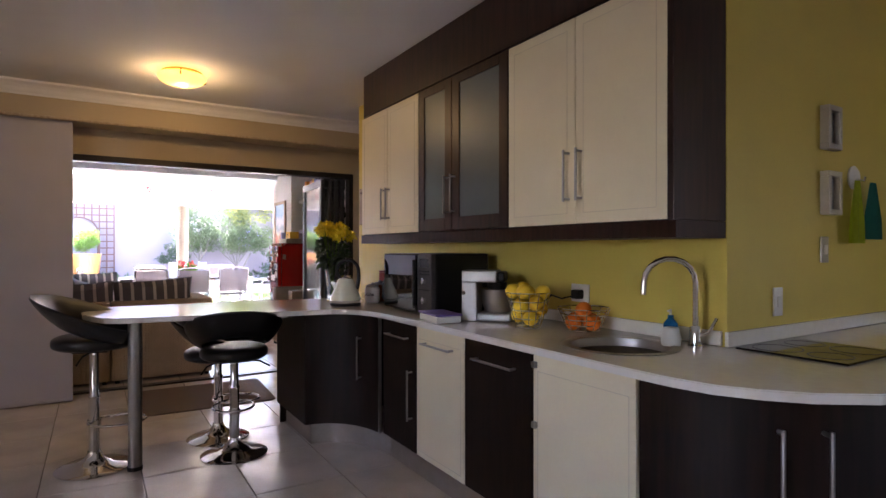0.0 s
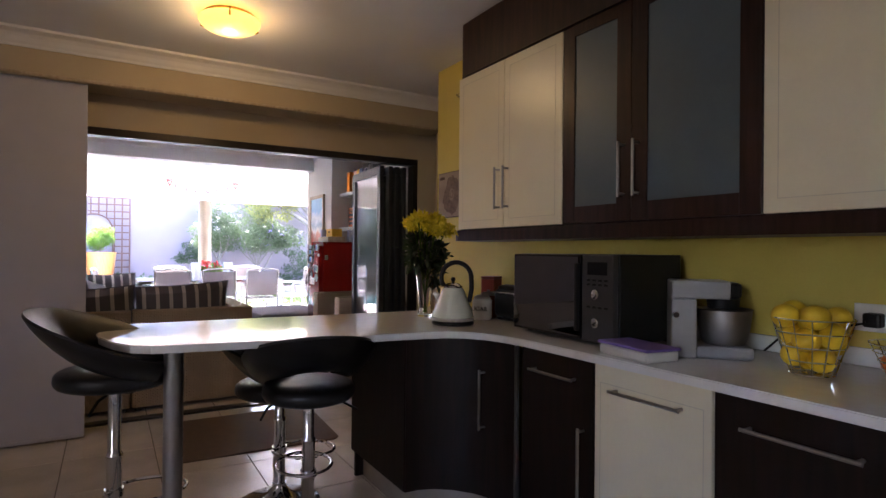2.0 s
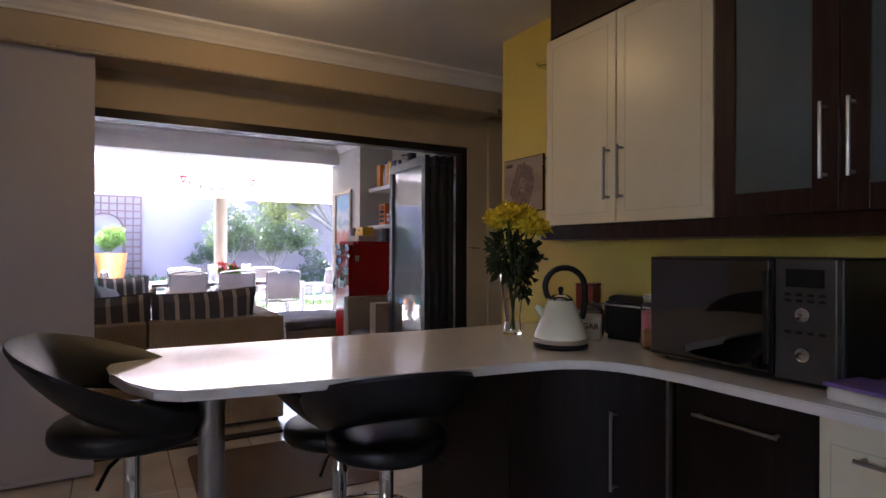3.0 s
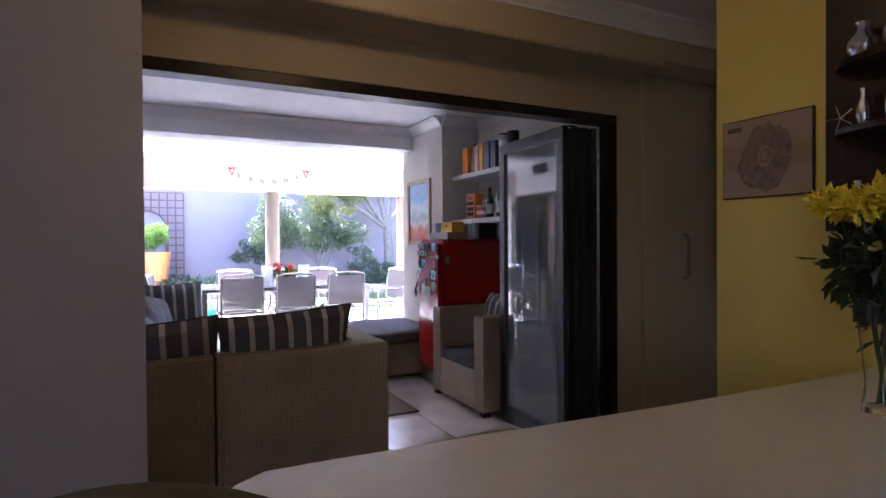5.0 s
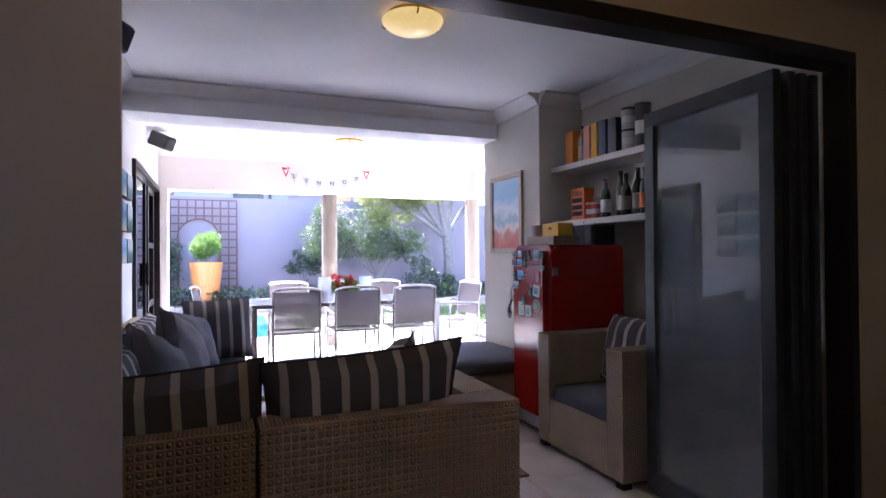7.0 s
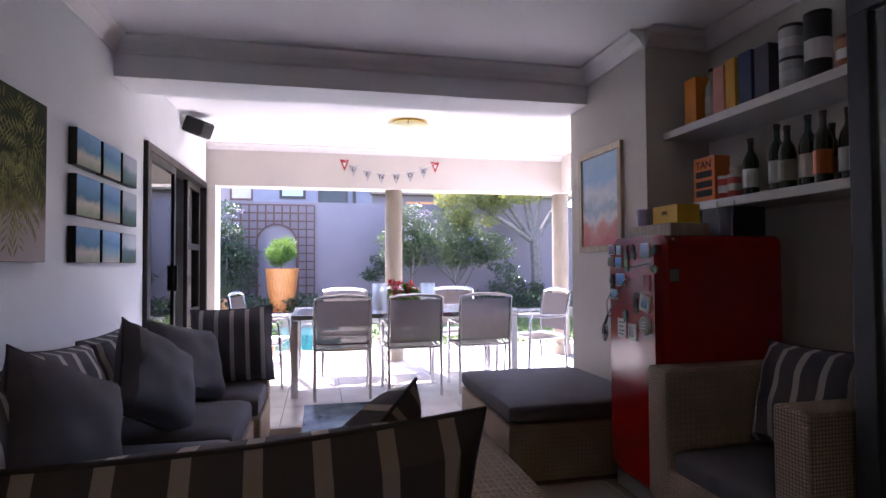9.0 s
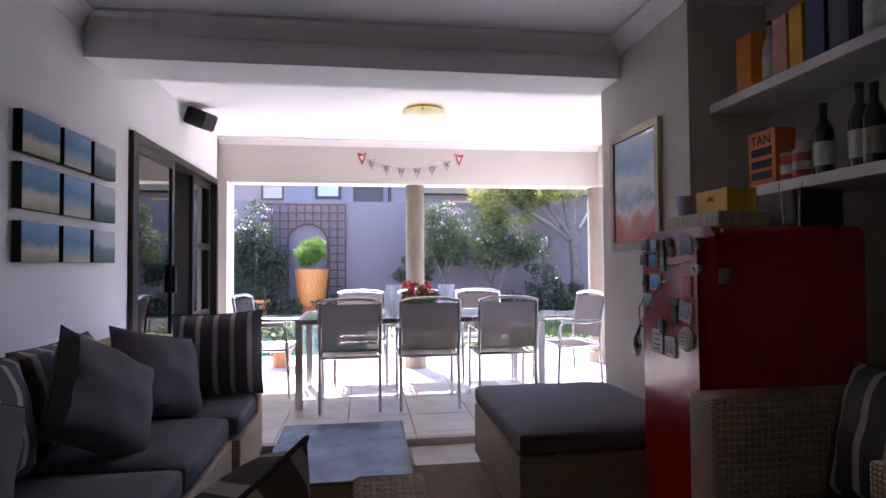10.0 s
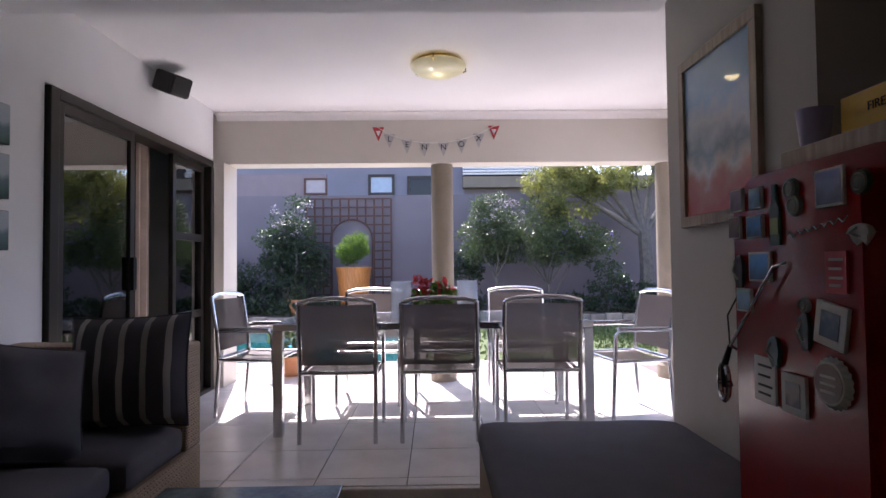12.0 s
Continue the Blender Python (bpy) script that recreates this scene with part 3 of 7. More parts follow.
def cornice(name, pts, z, size, m, inward):
    """A stepped plaster cove along a line; inward is the side of the room."""
    for i, (a, b) in enumerate(zip(pts, pts[1:])):
        a, b = Vector((*a, 0)), Vector((*b, 0))
        d = (b - a).normalized()
        s = Vector((*inward[i], 0))
        prof = [(0, 0), (size, 0), (size, -0.16 * size), (0.86 * size, -0.22 * size), (0.62 * size, -0.32 * size), (0.42 * size, -0.50 * size), (0.28 * size, -0.72 * size), (0.16 * size, -0.86 * size), (0.12 * size, -1.0 * size), (0, -1.0 * size)]
        bm = bmesh.new()
        rows = [[bm.verts.new(p + s * u + Vector((0, 0, z + v))) for u, v in prof] for p in (a, b)]
        k = len(prof)
        for j in range(k):
            bm.faces.new((rows[0][j], rows[1][j], rows[1][(j + 1) % k], rows[0][(j + 1) % k]))
        bm.faces.new(rows[0][::-1])
        bm.faces.new(rows[1])
        bmesh.ops.recalc_face_normals(bm, faces=bm.faces)
        part(name, bm, m, kind="structure", label="moulded plaster cornice")


cornice("cornice_kitchen", [(-3.0, 6.60), (6.0, 6.60)], CEIL_K, 0.10, M_CORNICE, [(0, -1)])
# lounge
wall("wall_lounge_left", -0.13, 0.02, 7.02, 10.76, 0, CEIL_L + 0.1, M_WALL_WHITE, "off-white lounge wall hung with canvases")
wall("wall_patio_left_head", -0.13, 0.02, 10.76, 12.96, 2.13, CEIL_P + 0.1, M_WALL_WHITE)
wall("wall_patio_left_end", -0.13, 0.02, 12.96, 13.0, 0, CEIL_P + 0.1, M_WALL_WHITE)
wall("wall_niche_back", 3.60, 3.72, 7.02, 9.40, 0, CEIL_L, M_WALL_LIGHT, "pale wall of the shelf niche")
wall("pier", 3.17, 4.45, 9.40, 10.43, 0, CEIL_L + 0.1, M_WALL_LIGHT, "pale cream pier between lounge and patio")
part("ceiling_lounge", B(-0.13, 3.75, 7.02, 10.15, CEIL_L, CEIL_L + 0.15), M_CEIL, label="white lounge ceiling", kind="structure")
part("beam", B(0.02, 3.17, 10.15, 10.52, 2.38, CEIL_L + 0.1, bevel=0.004), M_CEIL, label="white ceiling beam between lounge and patio", kind="structure")
cornice("cornice_lounge", [(0.02, 10.15), (3.17, 10.15)], CEIL_L, 0.10, M_CORNICE, [(0, -1)])
cornice("cornice_lounge", [(3.17, 10.15), (3.17, 9.40)], CEIL_L, 0.10, M_CORNICE, [(-1, 0)])
cornice("cornice_lounge", [(3.17, 9.40), (3.60, 9.40)], CEIL_L, 0.10, M_CORNICE, [(0, -1)])
cornice("cornice_lounge", [(3.60, 9.40), (3.60, 7.02)], CEIL_L, 0.10, M_CORNICE, [(-1, 0)])
cornice("cornice_lounge", [(0.02, 10.15), (0.02, 7.02)], CEIL_L, 0.10, M_CORNICE, [(1, 0)])
# patio
part("ceiling_patio", B(-0.13, 4.60, 10.52, 13.1, CEIL_P, CEIL_P + 0.15), M_CEIL, label="white patio ceiling", kind="structure")
part("patio_roof", B(-0.13, 4.60, 10.1, 13.35, CEIL_P + 0.16, CEIL_P + 0.30), M_CEIL, kind="structure")
part("patio_header", B(-0.13, 4.60, 13.10, 13.34, 2.12, CEIL_P + 0.15, bevel=0.004), M_WALL_LIGHT, label="pale cream header beam of the patio", kind="structure")
cornice("cornice_patio", [(0.02, 13.10), (4.30, 13.10)], CEIL_P, 0.07, M_CORNICE, [(0, -1)])
wall("patio_left_post", -0.13, 0.12, 13.0, 13.34, 0, 2.12, M_WALL_LIGHT)
wall("wall_patio_right", 4.30, 4.45, 10.43, 11.2, 0, CEIL_P + 0.1, M_WALL_LIGHT)
wall("patio_right_header", 4.30, 4.45, 11.2, 13.10, 2.12, CEIL_P + 0.15, M_WALL_LIGHT)


def column(x, y):
    c = part("column", L([(0, PATIO_Z), (0.125, PATIO_Z), (0.125, PATIO_Z + 0.12), (0.105, PATIO_Z + 0.14), (0.105, 2.119), (0, 2.119)], 28, (x, y, 0)), M_COLUMN, smooth=True, kind="structure", label="round stone-coloured patio column")
    return c


column(2.14, 13.22)
column(4.33, 13.22)

# ground
part("ground", B(-60, 60, 13.9, 120, -0.6, -0.02), M_GRASS, kind="structure", label="garden ground")
part("patio_apron", B(-3.0, 8.0, 13.9, 14.5, -0.3, 0.02), M_TILE, kind="structure", label="paved edge beside the lawn")
part("pool_water", B(-4.5, 1.6, 14.6, 17.8, -0.15, 0.0), M_POOL, kind="structure", label="dark turquoise pool water")
part("pool_coping", slab([(1.6, 14.5), (1.95, 14.5), (1.95, 18.1), (-4.5, 18.1), (-4.5, 17.8), (1.6, 17.8)], -0.1, 0.04, 0.01), M_STONE, kind="structure", label="pale pool coping")
bed = part("flower_bed", B(-6, 12, 18.35, 20.0, -0.1, 0.22), M_SOIL, kind="structure", label="raised soil bed along the garden wall")
for i in range(34):
    q = part("edging_stone", B(-0.145, 0.145, -0.06, 0.06, 0.0, 0.24 + 0.012 * math.sin(i * 2.3), bevel=0.012), M_STONE, bed)
    q.matrix_basis = pose(-3.0 + 0.30 * i, 18.285 + 0.012 * math.sin(i * 1.7), -0.02, 0, 0, 2.5 * math.sin(i * 3.1))
wall("garden_wall", -7, 12, 20.0, 20.2, -0.1, 2.70, M_GARDENWALL, "lilac plastered garden wall")
wall("garden_wall_left_high", -7, -0.30, 20.02, 20.24, 2.70, 3.18, M_BLUSH, "taller part of the plastered boundary wall")
wall("garden_wall_left_side", -7.2, -7.0, 13.9, 20.2, -0.1, 2.7, M_GARDENWALL)
wall("garden_wall_right_side", 12, 12.2, 13.9, 20.2, -0.1, 2.7, M_GARDENWALL)
# closed sides of the rest of the building
wall("house_outer_left", -6, -0.13, 12.98, 13.1, -0.1, 3.0, M_WALL_WHITE)
wall("house_outer_right", 4.45, 12, 10.3, 10.43, -0.1, 3.0, M_WALL_WHITE)
wall("room_left_back", -3.1, -3.0, 7.02, 13.0, 0, CEIL_P, M_WALL_LIGHT)
part("room_left_floor", B(-3.0, -0.13, 10.44, 12.98, -0.2, 0.06), M_TILE, kind="structure")
part("room_left_ceiling", B(-3.0, -0.13, 7.02, 13.0, CEIL_P, CEIL_P + 0.1), M_CEIL, kind="structure")
# bedroom beyond the passage
part("bedroom_floor", B(3.72, 7.0, 7.02, 10.3, -0.2, -0.004), M_TILE, kind="structure")
wall("bedroom_far_wall", 3.72, 7.0, 10.15, 10.3, 0, CEIL_L, M_WALL_WHITE, "white bedroom wall")
wall("bedroom_right_low", 7.0, 7.1, 7.02, 10.3, 0, 0.9, M_WALL_WHITE)
wall("bedroom_right_high", 7.0, 7.1, 7.02, 10.3, 2.2, CEIL_L, M_WALL_WHITE)
wall("bedroom_wall_front", 6.0, 7.1, 6.87, 7.02, 0, CEIL_L, M_WALL_WHITE)
part("bedroom_ceiling", B(3.75, 7.1, 7.02, 10.3, CEIL_L, CEIL_L + 0.1), M_CEIL, kind="structure")
# added lamp at an unseen window gap, to brighten the glimpsed bedroom
area_lamp("bedroom_added_light", (6.9, 8.6, 1.6), (4.5, 8.6, 1.0), 2.4, 1.2, 4, (0.85, 0.9, 1.0))

for nm, a in (("baseboard_opening", (3.11, 3.29, 6.855, 6.87)), ("baseboard_passage", (3.94, 4.38, 6.855, 6.87)), ("baseboard_yellow_end", (2.77, 2.95, 5.92, 5.935))):
    part(nm, B(a[0], a[1], a[2], a[3], 0, 0.09, bevel=0.003), M_DARKBASE, kind="structure", label="dark skirting board")
door_frame = part("bedroom_door_frame", B(4.38, 4.44, 6.84, 7.04, 0, 2.12, bevel=0.003), M_BRONZE, kind="structure", label="dark bedroom door frame")
part("frame_head", B(4.44, 5.15, 6.84, 7.04, 2.06, 2.12, bevel=0.003), M_BRONZE, door_frame)
part("frame_post", B(5.09, 5.15, 6.84, 7.04, 0, 2.06, bevel=0.003), M_BRONZE, door_frame)
# kitchen windows
for nm, xx, ya, yb, za, zb in (("window_kitchen", -3.08, 0.4, 1.8, 0.9, 2.25), ("window_hob", 6.07, -1.7, -0.7, 0.95, 2.05)):
    w = part(nm, B(xx - 0.03, xx + 0.03, ya, yb, za, za + 0.05), M_BRONZE, kind="structure", label="dark framed kitchen window")
    part("frame_top", B(xx - 0.03, xx + 0.03, ya, yb, zb - 0.05, zb), M_BRONZE, w)
    for yy in (ya, (ya + yb) / 2 - 0.025, yb - 0.05):
        part("mullion", B(xx - 0.03, xx + 0.03, yy, yy + 0.05, za + 0.05, zb - 0.05), M_BRONZE, w)
    p = part("pane", B(xx - 0.004, xx + 0.004, ya + 0.05, yb - 0.05, za + 0.05, zb - 0.05), M_PANE, w)
    p.visible_shadow = False

# opening frame and threshold
frame_ob = part("folding_door_frame", B(OP_L, OP_R, 6.875, 6.985, OP_T - 0.055, OP_T, bevel=0.003), M_BRONZE, kind="structure", label="dark aluminium frame of the folding doors")
part("frame_post", B(OP_R - 0.045, OP_R, 6.875, 6.985, 0.0, OP_T - 0.055, bevel=0.003), M_BRONZE, frame_ob)
part("frame_post", B(OP_L, OP_L + 0.045, 6.875, 6.985, 0.0, OP_T - 0.055, bevel=0.003), M_BRONZE, frame_ob)
part("threshold_track", B(OP_L, OP_R - 0.045, 6.885, 6.975, -0.004, 0.014, bevel=0.003), M_BRONZE, frame_ob)


def glass_leaf(name, at, rz, w, h, label, handle=True):
    """A glazed folding leaf, hinged at its own origin, running along its own x."""
    d = thing(name, at, rz, label, "glass door", "folding door leaves")
    f = 0.075
    part("bottom_rail", B(0, w, -0.02, 0.02, 0.0, 0.11, bevel=0.004), M_CHARCOAL, d)
    part("top_rail", B(0, w, -0.02, 0.02, h - f, h, bevel=0.004), M_CHARCOAL, d)
    part("hinge_stile", B(0, f, -0.02, 0.02, 0.11, h - f, bevel=0.004), M_CHARCOAL, d)
    part("lock_stile", B(w - f, w, -0.02, 0.02, 0.11, h - f, bevel=0.004), M_CHARCOAL, d)
    bm = B(f, w - f, -0.026, -0.020, 0.11, 0.13)
    box(bm, f, w - f, -0.026, -0.020, h - f - 0.02, h - f)
    box(bm, f, f + 0.02, -0.026, -0.020, 0.13, h - f - 0.02)
    box(bm, w - f - 0.02, w - f, -0.026, -0.020, 0.13, h - f - 0.02)
    part("glazing_bead", bm, M_BRONZE, d)
    p = part("pane", B(f - 0.005, w - f + 0.005, -0.004, 0.004, 0.105, h - f + 0.005), M_DOORPANE, d)
    p.visible_shadow = False
    if handle:
        hd = part("door_handle", B(w - 0.055, w - 0.020, -0.030, -0.020, 0.96, 1.16, bevel=0.003), M_BLACK, d)
        part("lever", T([(w - 0.038, -0.03, 1.09), (w - 0.038, -0.065, 1.09), (w - 0.06, -0.07, 1.09), (w - 0.17, -0.07, 1.088)], 0.009, 8), M_CHROME, hd, smooth=True)
        part("lock_cylinder", L([(0, 0), (0.011, 0), (0.011, 0.012), (0, 0.012)], 12), M_CHROME, hd, at=pose(w - 0.038, -0.03, 0.99, 90, 0, 0))
    return d


glass_leaf("folding_door", (2.80, 6.99, 0.015), 86.5, 0.80, 2.02, "dark charcoal glazed folding door standing open by the armchair")
glass_leaf("folding_door", (2.89, 6.99, 0.015), 88.0, 0.80, 2.02, "charcoal glazed folding leaf stacked behind the first", False)
glass_leaf("folding_door", (2.96, 6.99, 0.015), 89.0, 0.80, 2.02, "charcoal glazed folding leaf stacked behind the first", False)
glass_leaf("folding_door", (3.03, 6.99, 0.015), 89.6, 0.80, 2.02, "charcoal glazed folding leaf stacked behind the first", False)

# blind panel
blind = thing("panel_blind", (0, 0, 0), 0, "plain pale lilac fabric panel blind hanging from the pelmet rail", "blind")
part("fabric", B(-1.75, 0.515, 6.64, 6.652, 0.03, 2.33, bevel=0.002), M_FABRICBLIND, blind)
part("bottom_bar", B(-1.75, 0.515, 6.634, 6.658, 0.012, 0.034, bevel=0.004), M_FABRICBLIND, blind)

# built-in cupboard door in the passage
cup = part("passage_cupboard_door", B(3.30, 3.93, 6.84, 6.868, 0.02, 2.375, bevel=0.004), M_WALL_TAN, label="tan painted cupboard door in the passage wall", kind="structure")
part("bar_handle", T([(3.66, 6.84, 1.07), (3.66, 6.80, 1.08), (3.66, 6.80, 1.35), (3.66, 6.84, 1.36)], 0.009, 8), M_STEEL, cup, smooth=True)

# sliding patio door in the left wall
sd = part("sliding_door_frame", B(-0.09, 0.05, 10.77, 10.84, PATIO_Z, 2.12, bevel=0.003), M_BRONZE, kind="structure", label="dark bronze sliding door to the patio")
part("frame_head", B(-0.09, 0.05, 10.84, 12.94, 2.06, 2.12, bevel=0.003), M_BRONZE, sd)
part("frame_post", B(-0.09, 0.05, 12.89, 12.955, PATIO_Z, 2.06, bevel=0.003), M_BRONZE, sd)
part("sill", B(-0.09, 0.05, 10.84, 12.88, PATIO_Z - 0.01, PATIO_Z + 0.03, bevel=0.003), M_BRONZE, sd)


def sliding_leaf(parent, x, y0, y1, bars):
    bm = B(x - 0.018, x + 0.018, y0, y0 + 0.055, PATIO_Z + 0.03, 2.06, bevel=0.003)
    box(bm, x - 0.018, x + 0.018, y1 - 0.055, y1, PATIO_Z + 0.03, 2.06, bevel=0.003)
    box(bm, x - 0.018, x + 0.018, y0 + 0.055, y1 - 0.055, PATIO_Z + 0.03, PATIO_Z + 0.10)
    box(bm, x - 0.018, x + 0.018, y0 + 0.055, y1 - 0.055, 2.0, 2.06)
    for z in bars:
        box(bm, x - 0.018, x + 0.018, y0 + 0.055, y1 - 0.055, z, z + 0.06)
    part("leaf_frame", bm, M_BRONZE, parent)
    p = part("pane", B(x - 0.004, x + 0.004, y0 + 0.05, y1 - 0.05, PATIO_Z + 0.09, 2.01), M_DARKPANE, parent)
    p.visible_shadow = False


sliding_leaf(sd, 0.02, 10.84, 11.62, ())
sliding_leaf(sd, -0.03, 12.28, 12.88, (0.72, 1.38))
part("pull_handle", B(0.04, 0.065, 11.56, 11.60, 1.0, 1.22, bevel=0.004), M_BLACK, sd)


def curtain(name, x, y0, y1, z0, z1, m, label, folds):
    n = folds * 10
    line = [(x + 0.028 * math.sin(2 * math.pi * folds * i / n), y0 + (y1 - y0) * i / n) for i in range(n + 1)]
    return part(name, curved_panel(line, z0, z1, 0.006), m, label=label, category="curtain", smooth=True)


curtain("curtain", -0.17, 11.65, 12.02, 0.12, 2.1, M_CURTAIN, "dark brown curtain gathered inside the sliding door", 4)
curtain("curtain", -0.19, 12.04, 12.26, 0.12, 2.1, M_CURTAIN_PALE, "pale lining curtain gathered inside the sliding door", 2)


# ---- lamps ----
def bowl_lamp(at, shade, label, r=0.17):
    t = thing("ceiling_lamp", at, 0, label, "ceiling lamp", "round ceiling lamps")
    part("base_plate", L([(0, 0), (r * 0.82, 0), (r * 0.86, -0.012), (r * 0.82, -0.025), (0, -0.025)], 32), M_GOLD, t, smooth=True)
    prof = [(r * math.sin(radians(a)) if a else 0.0, -0.032 - 0.075 * math.cos(radians(a)) + 0.0) for a in range(0, 91, 10)]
    prof += [(r * 0.97, -0.026), (r * 0.9, -0.03)]
    s = part("shade", L(prof, 36), shade, t, smooth=True)
    s.visible_shadow = False
    for a in (20, 140, 260):
        c, q = math.cos(radians(a)), math.sin(radians(a))
        part("clip", T([(c * r * 0.7, q * r * 0.7, -0.02), (c * (r + 0.012), q * (r + 0.012), -0.022), (c * (r + 0.012), q * (r + 0.012), -0.045), (c * r * 0.95, q * r * 0.95, -0.056)], 0.006, 6), M_GOLD, t, smooth=True)
    return t


bowl_lamp((1.23, 5.67, CEIL_K), M_SHADE_ON, "lit amber glass bowl ceiling lamp with brass clips")
bowl_lamp((1.70, 8.33, CEIL_L), M_SHADE_DIM, "amber alabaster bowl ceiling lamp above the lounge")
bowl_lamp((2.10, 11.77, CEIL_P), M_SHADE_PATIO, "cream glass bowl ceiling lamp above the dining table", 0.2)


# ---- kitchen ----
def bar_handle(parent, a, b, out, r=0.006):
    """A square-ended bar handle from a to b, standing off along out."""
    a, b, o = Vector(a), Vector(b), Vector(out)
    d = (b - a).normalized()
    bm = bmesh.new()
    tube(bm, [a + o, b + o], r, 8)
    tube(bm, [a + d * 0.012, a + d * 0.012 + o], r * 0.95, 8)
    tube(bm, [b - d * 0.012, b - d * 0.012 + o], r * 0.95, 8)
    return part("bar_handle", bm, M_STEEL, parent, "brushed steel bar handle", smooth=True)


UX, UZ0, UZ1, TOPZ = 2.45, 1.38, 2.285, 2.60


def upper_unit(y0, y1, z0, z1, front, label, split=None, glass_front=False, side_end=False):
    t = thing("wall_cabinet", (UX, y0, z0), 0, label, "kitchen wall cabinet", "kitchen wall cabinets")
    w, h = y1 - y0, z1 - z0
    part("body", B(0.022, 0.318, 0.0, w, 0.0, h, bevel=0.002), M_DARKWOOD, t)
    split = w / 2 if split is None else split
    for a, b, hinge in ((0.003, split - 0.002, 0), (split + 0.002, w - 0.003, 1)):
        if glass_front:
            f = 0.075
            bm = B(0.0, 0.02, a, a + f, 0.003, h - 0.003, bevel=0.002)
            box(bm, 0.0, 0.02, b - f, b, 0.003, h - 0.003, bevel=0.002)
            box(bm, 0.0, 0.02, a + f, b - f, 0.003, f + 0.003)
            box(bm, 0.0, 0.02, a + f, b - f, h - 0.055, h - 0.003)
            d = part("door", bm, M_DARKWOOD, t, "dark wenge door with frosted glass")
            part("frosted_pane", B(0.006, 0.012, a + f, b - f, f + 0.003, h - 0.055), M_FROST, d)
        else:
            d = part("door", B(0.0, 0.02, a, b, 0.003, h - 0.003, bevel=0.003), front, t)
            bmg = B(-0.0008, 0.0, a + 0.045, b - 0.045, 0.048, 0.0505)
            box(bmg, -0.0008, 0.0, a + 0.045, b - 0.045, h - 0.0505, h - 0.048)
            box(bmg, -0.0008, 0.0, a + 0.045, a + 0.0475, 0.0505, h - 0.0505)
            box(bmg, -0.0008, 0.0, b - 0.0475, b - 0.045, 0.0505, h - 0.0505)
            part("groove", bmg, paint((0.58, 0.51, 0.38)), d)
        yh = b - 0.035 if hinge == 0 else a + 0.035
        bar_handle(d, (0, yh, 0.10), (0, yh, 0.325), (-0.035, 0, 0))
    return t


upper_unit(4.22, 5.12, UZ0, UZ1, M_IVORY, "ivory double-door wall cabinet above the kettle and microwave")
upper_unit(3.29, 4.22, UZ0, UZ1, M_DARKWOOD, "dark wenge wall cabinet with two frosted glass doors", split=0.53, glass_front=True)
upper_unit(2.36, 3.29, UZ0, UZ1, M_IVORY, "ivory double-door wall cabinet beside the end panel")
part("cabinet_top_fascia", slab([(2.77, 2.335), (2.44, 2.335), (2.44, 5.05)] + arc(2.51, 5.05, 0.07, 180, 90, 6) + [(2.77, 5.12)], UZ1 + 0.002, TOPZ - 0.002), M_DARKWOOD, label="dark wenge fascia over the wall cabinets up to the ceiling", category="cabinet fascia")
part("cabinet_end_panel", B(2.445, 2.768, 2.332, 2.359, UZ0, UZ1, bevel=0.002), M_DARKWOOD, label="dark wenge end panel of the wall cabinets", category="cabinet panel")
part("cabinet_light_pelmet", slab([(2.77, 2.334), (2.462, 2.334), (2.462, 5.14)] + arc(2.55, 5.14, 0.088, 180, 90, 5) + [(2.77, 5.23)], 1.315, UZ0 - 0.001), M_DARKWOOD, label="dark wenge pelmet under the wall cabinets", category="cabinet pelmet")
es = thing("end_shelf", (2.77, 5.12, 1.38), 0, "dark rounded open end shelves with small ornaments", "shelf")
part("back_board", B(-0.022, -0.003, 0.004, 0.335, -0.03, 0.90, bevel=0.002), M_DARKWOOD, es)
for z in (0.0, 0.30, 0.53, 0.80):
    part("quarter_shelf", slab([(-0.024, 0)] + [(-0.024 - 0.16 * math.cos(radians(a)), 0.29 * math.sin(radians(a))) for a in range(0, 91, 10)], z, z + 0.02), M_DARKWOOD, es)
M_SILVERED = mat("silvered_glass", (0.55, 0.56, 0.60), 0.14, 0.85, vary=0.3, scale=30, bump=0.4, fine=90)
for z, y, rr, hh, mm, lb in ((1.4005, 5.32, 0.022, 0.12, M_OFFWHITE, "small white bottle on the end shelf"), (1.4005, 5.22, 0.045, 0.055, M_GREYPLASTIC, "small grey bowl on the end shelf"),
                             (1.7005, 5.30, 0.024, 0.13, M_SILVERED, "silvered glass bottle on the end shelf"), (1.7005, 5.22, 0.020, 0.17, M_SILVERED, "tall silvered glass bottle on the end shelf"), (1.7005, 5.16, 0.022, 0.14, M_SILVERED, "silvered glass bottle on the end shelf"),
                             (1.9305, 5.30, 0.050, 0.12, M_SILVERED, "silvered glass pot on the end shelf"), (1.9305, 5.20, 0.045, 0.16, M_SILVERED, "silvered glass jug on the end shelf")):
    o = part("ornament", L([(0, 0), (rr * 0.7, 0), (rr, hh * 0.25), (rr, hh * 0.45), (rr * 0.45, hh * 0.75), (rr * 0.4, hh * 0.92), (rr * 0.55, hh), (0, hh)], 18), mm, label=lb, category="ornament", smooth=True)
    o.matrix_basis = pose(2.69, y, z)
gp = part("glass_platter", L([(0, 0), (0.11, 0.004), (0.125, 0.022), (0.122, 0.024), (0.108, 0.009), (0, 0.006)], 32), M_CLEAR, label="clear glass platter standing on the end shelf", category="platter", smooth=True)
gp.matrix_basis = pose(2.66, 5.26, 2.235, 8, -4, 0)
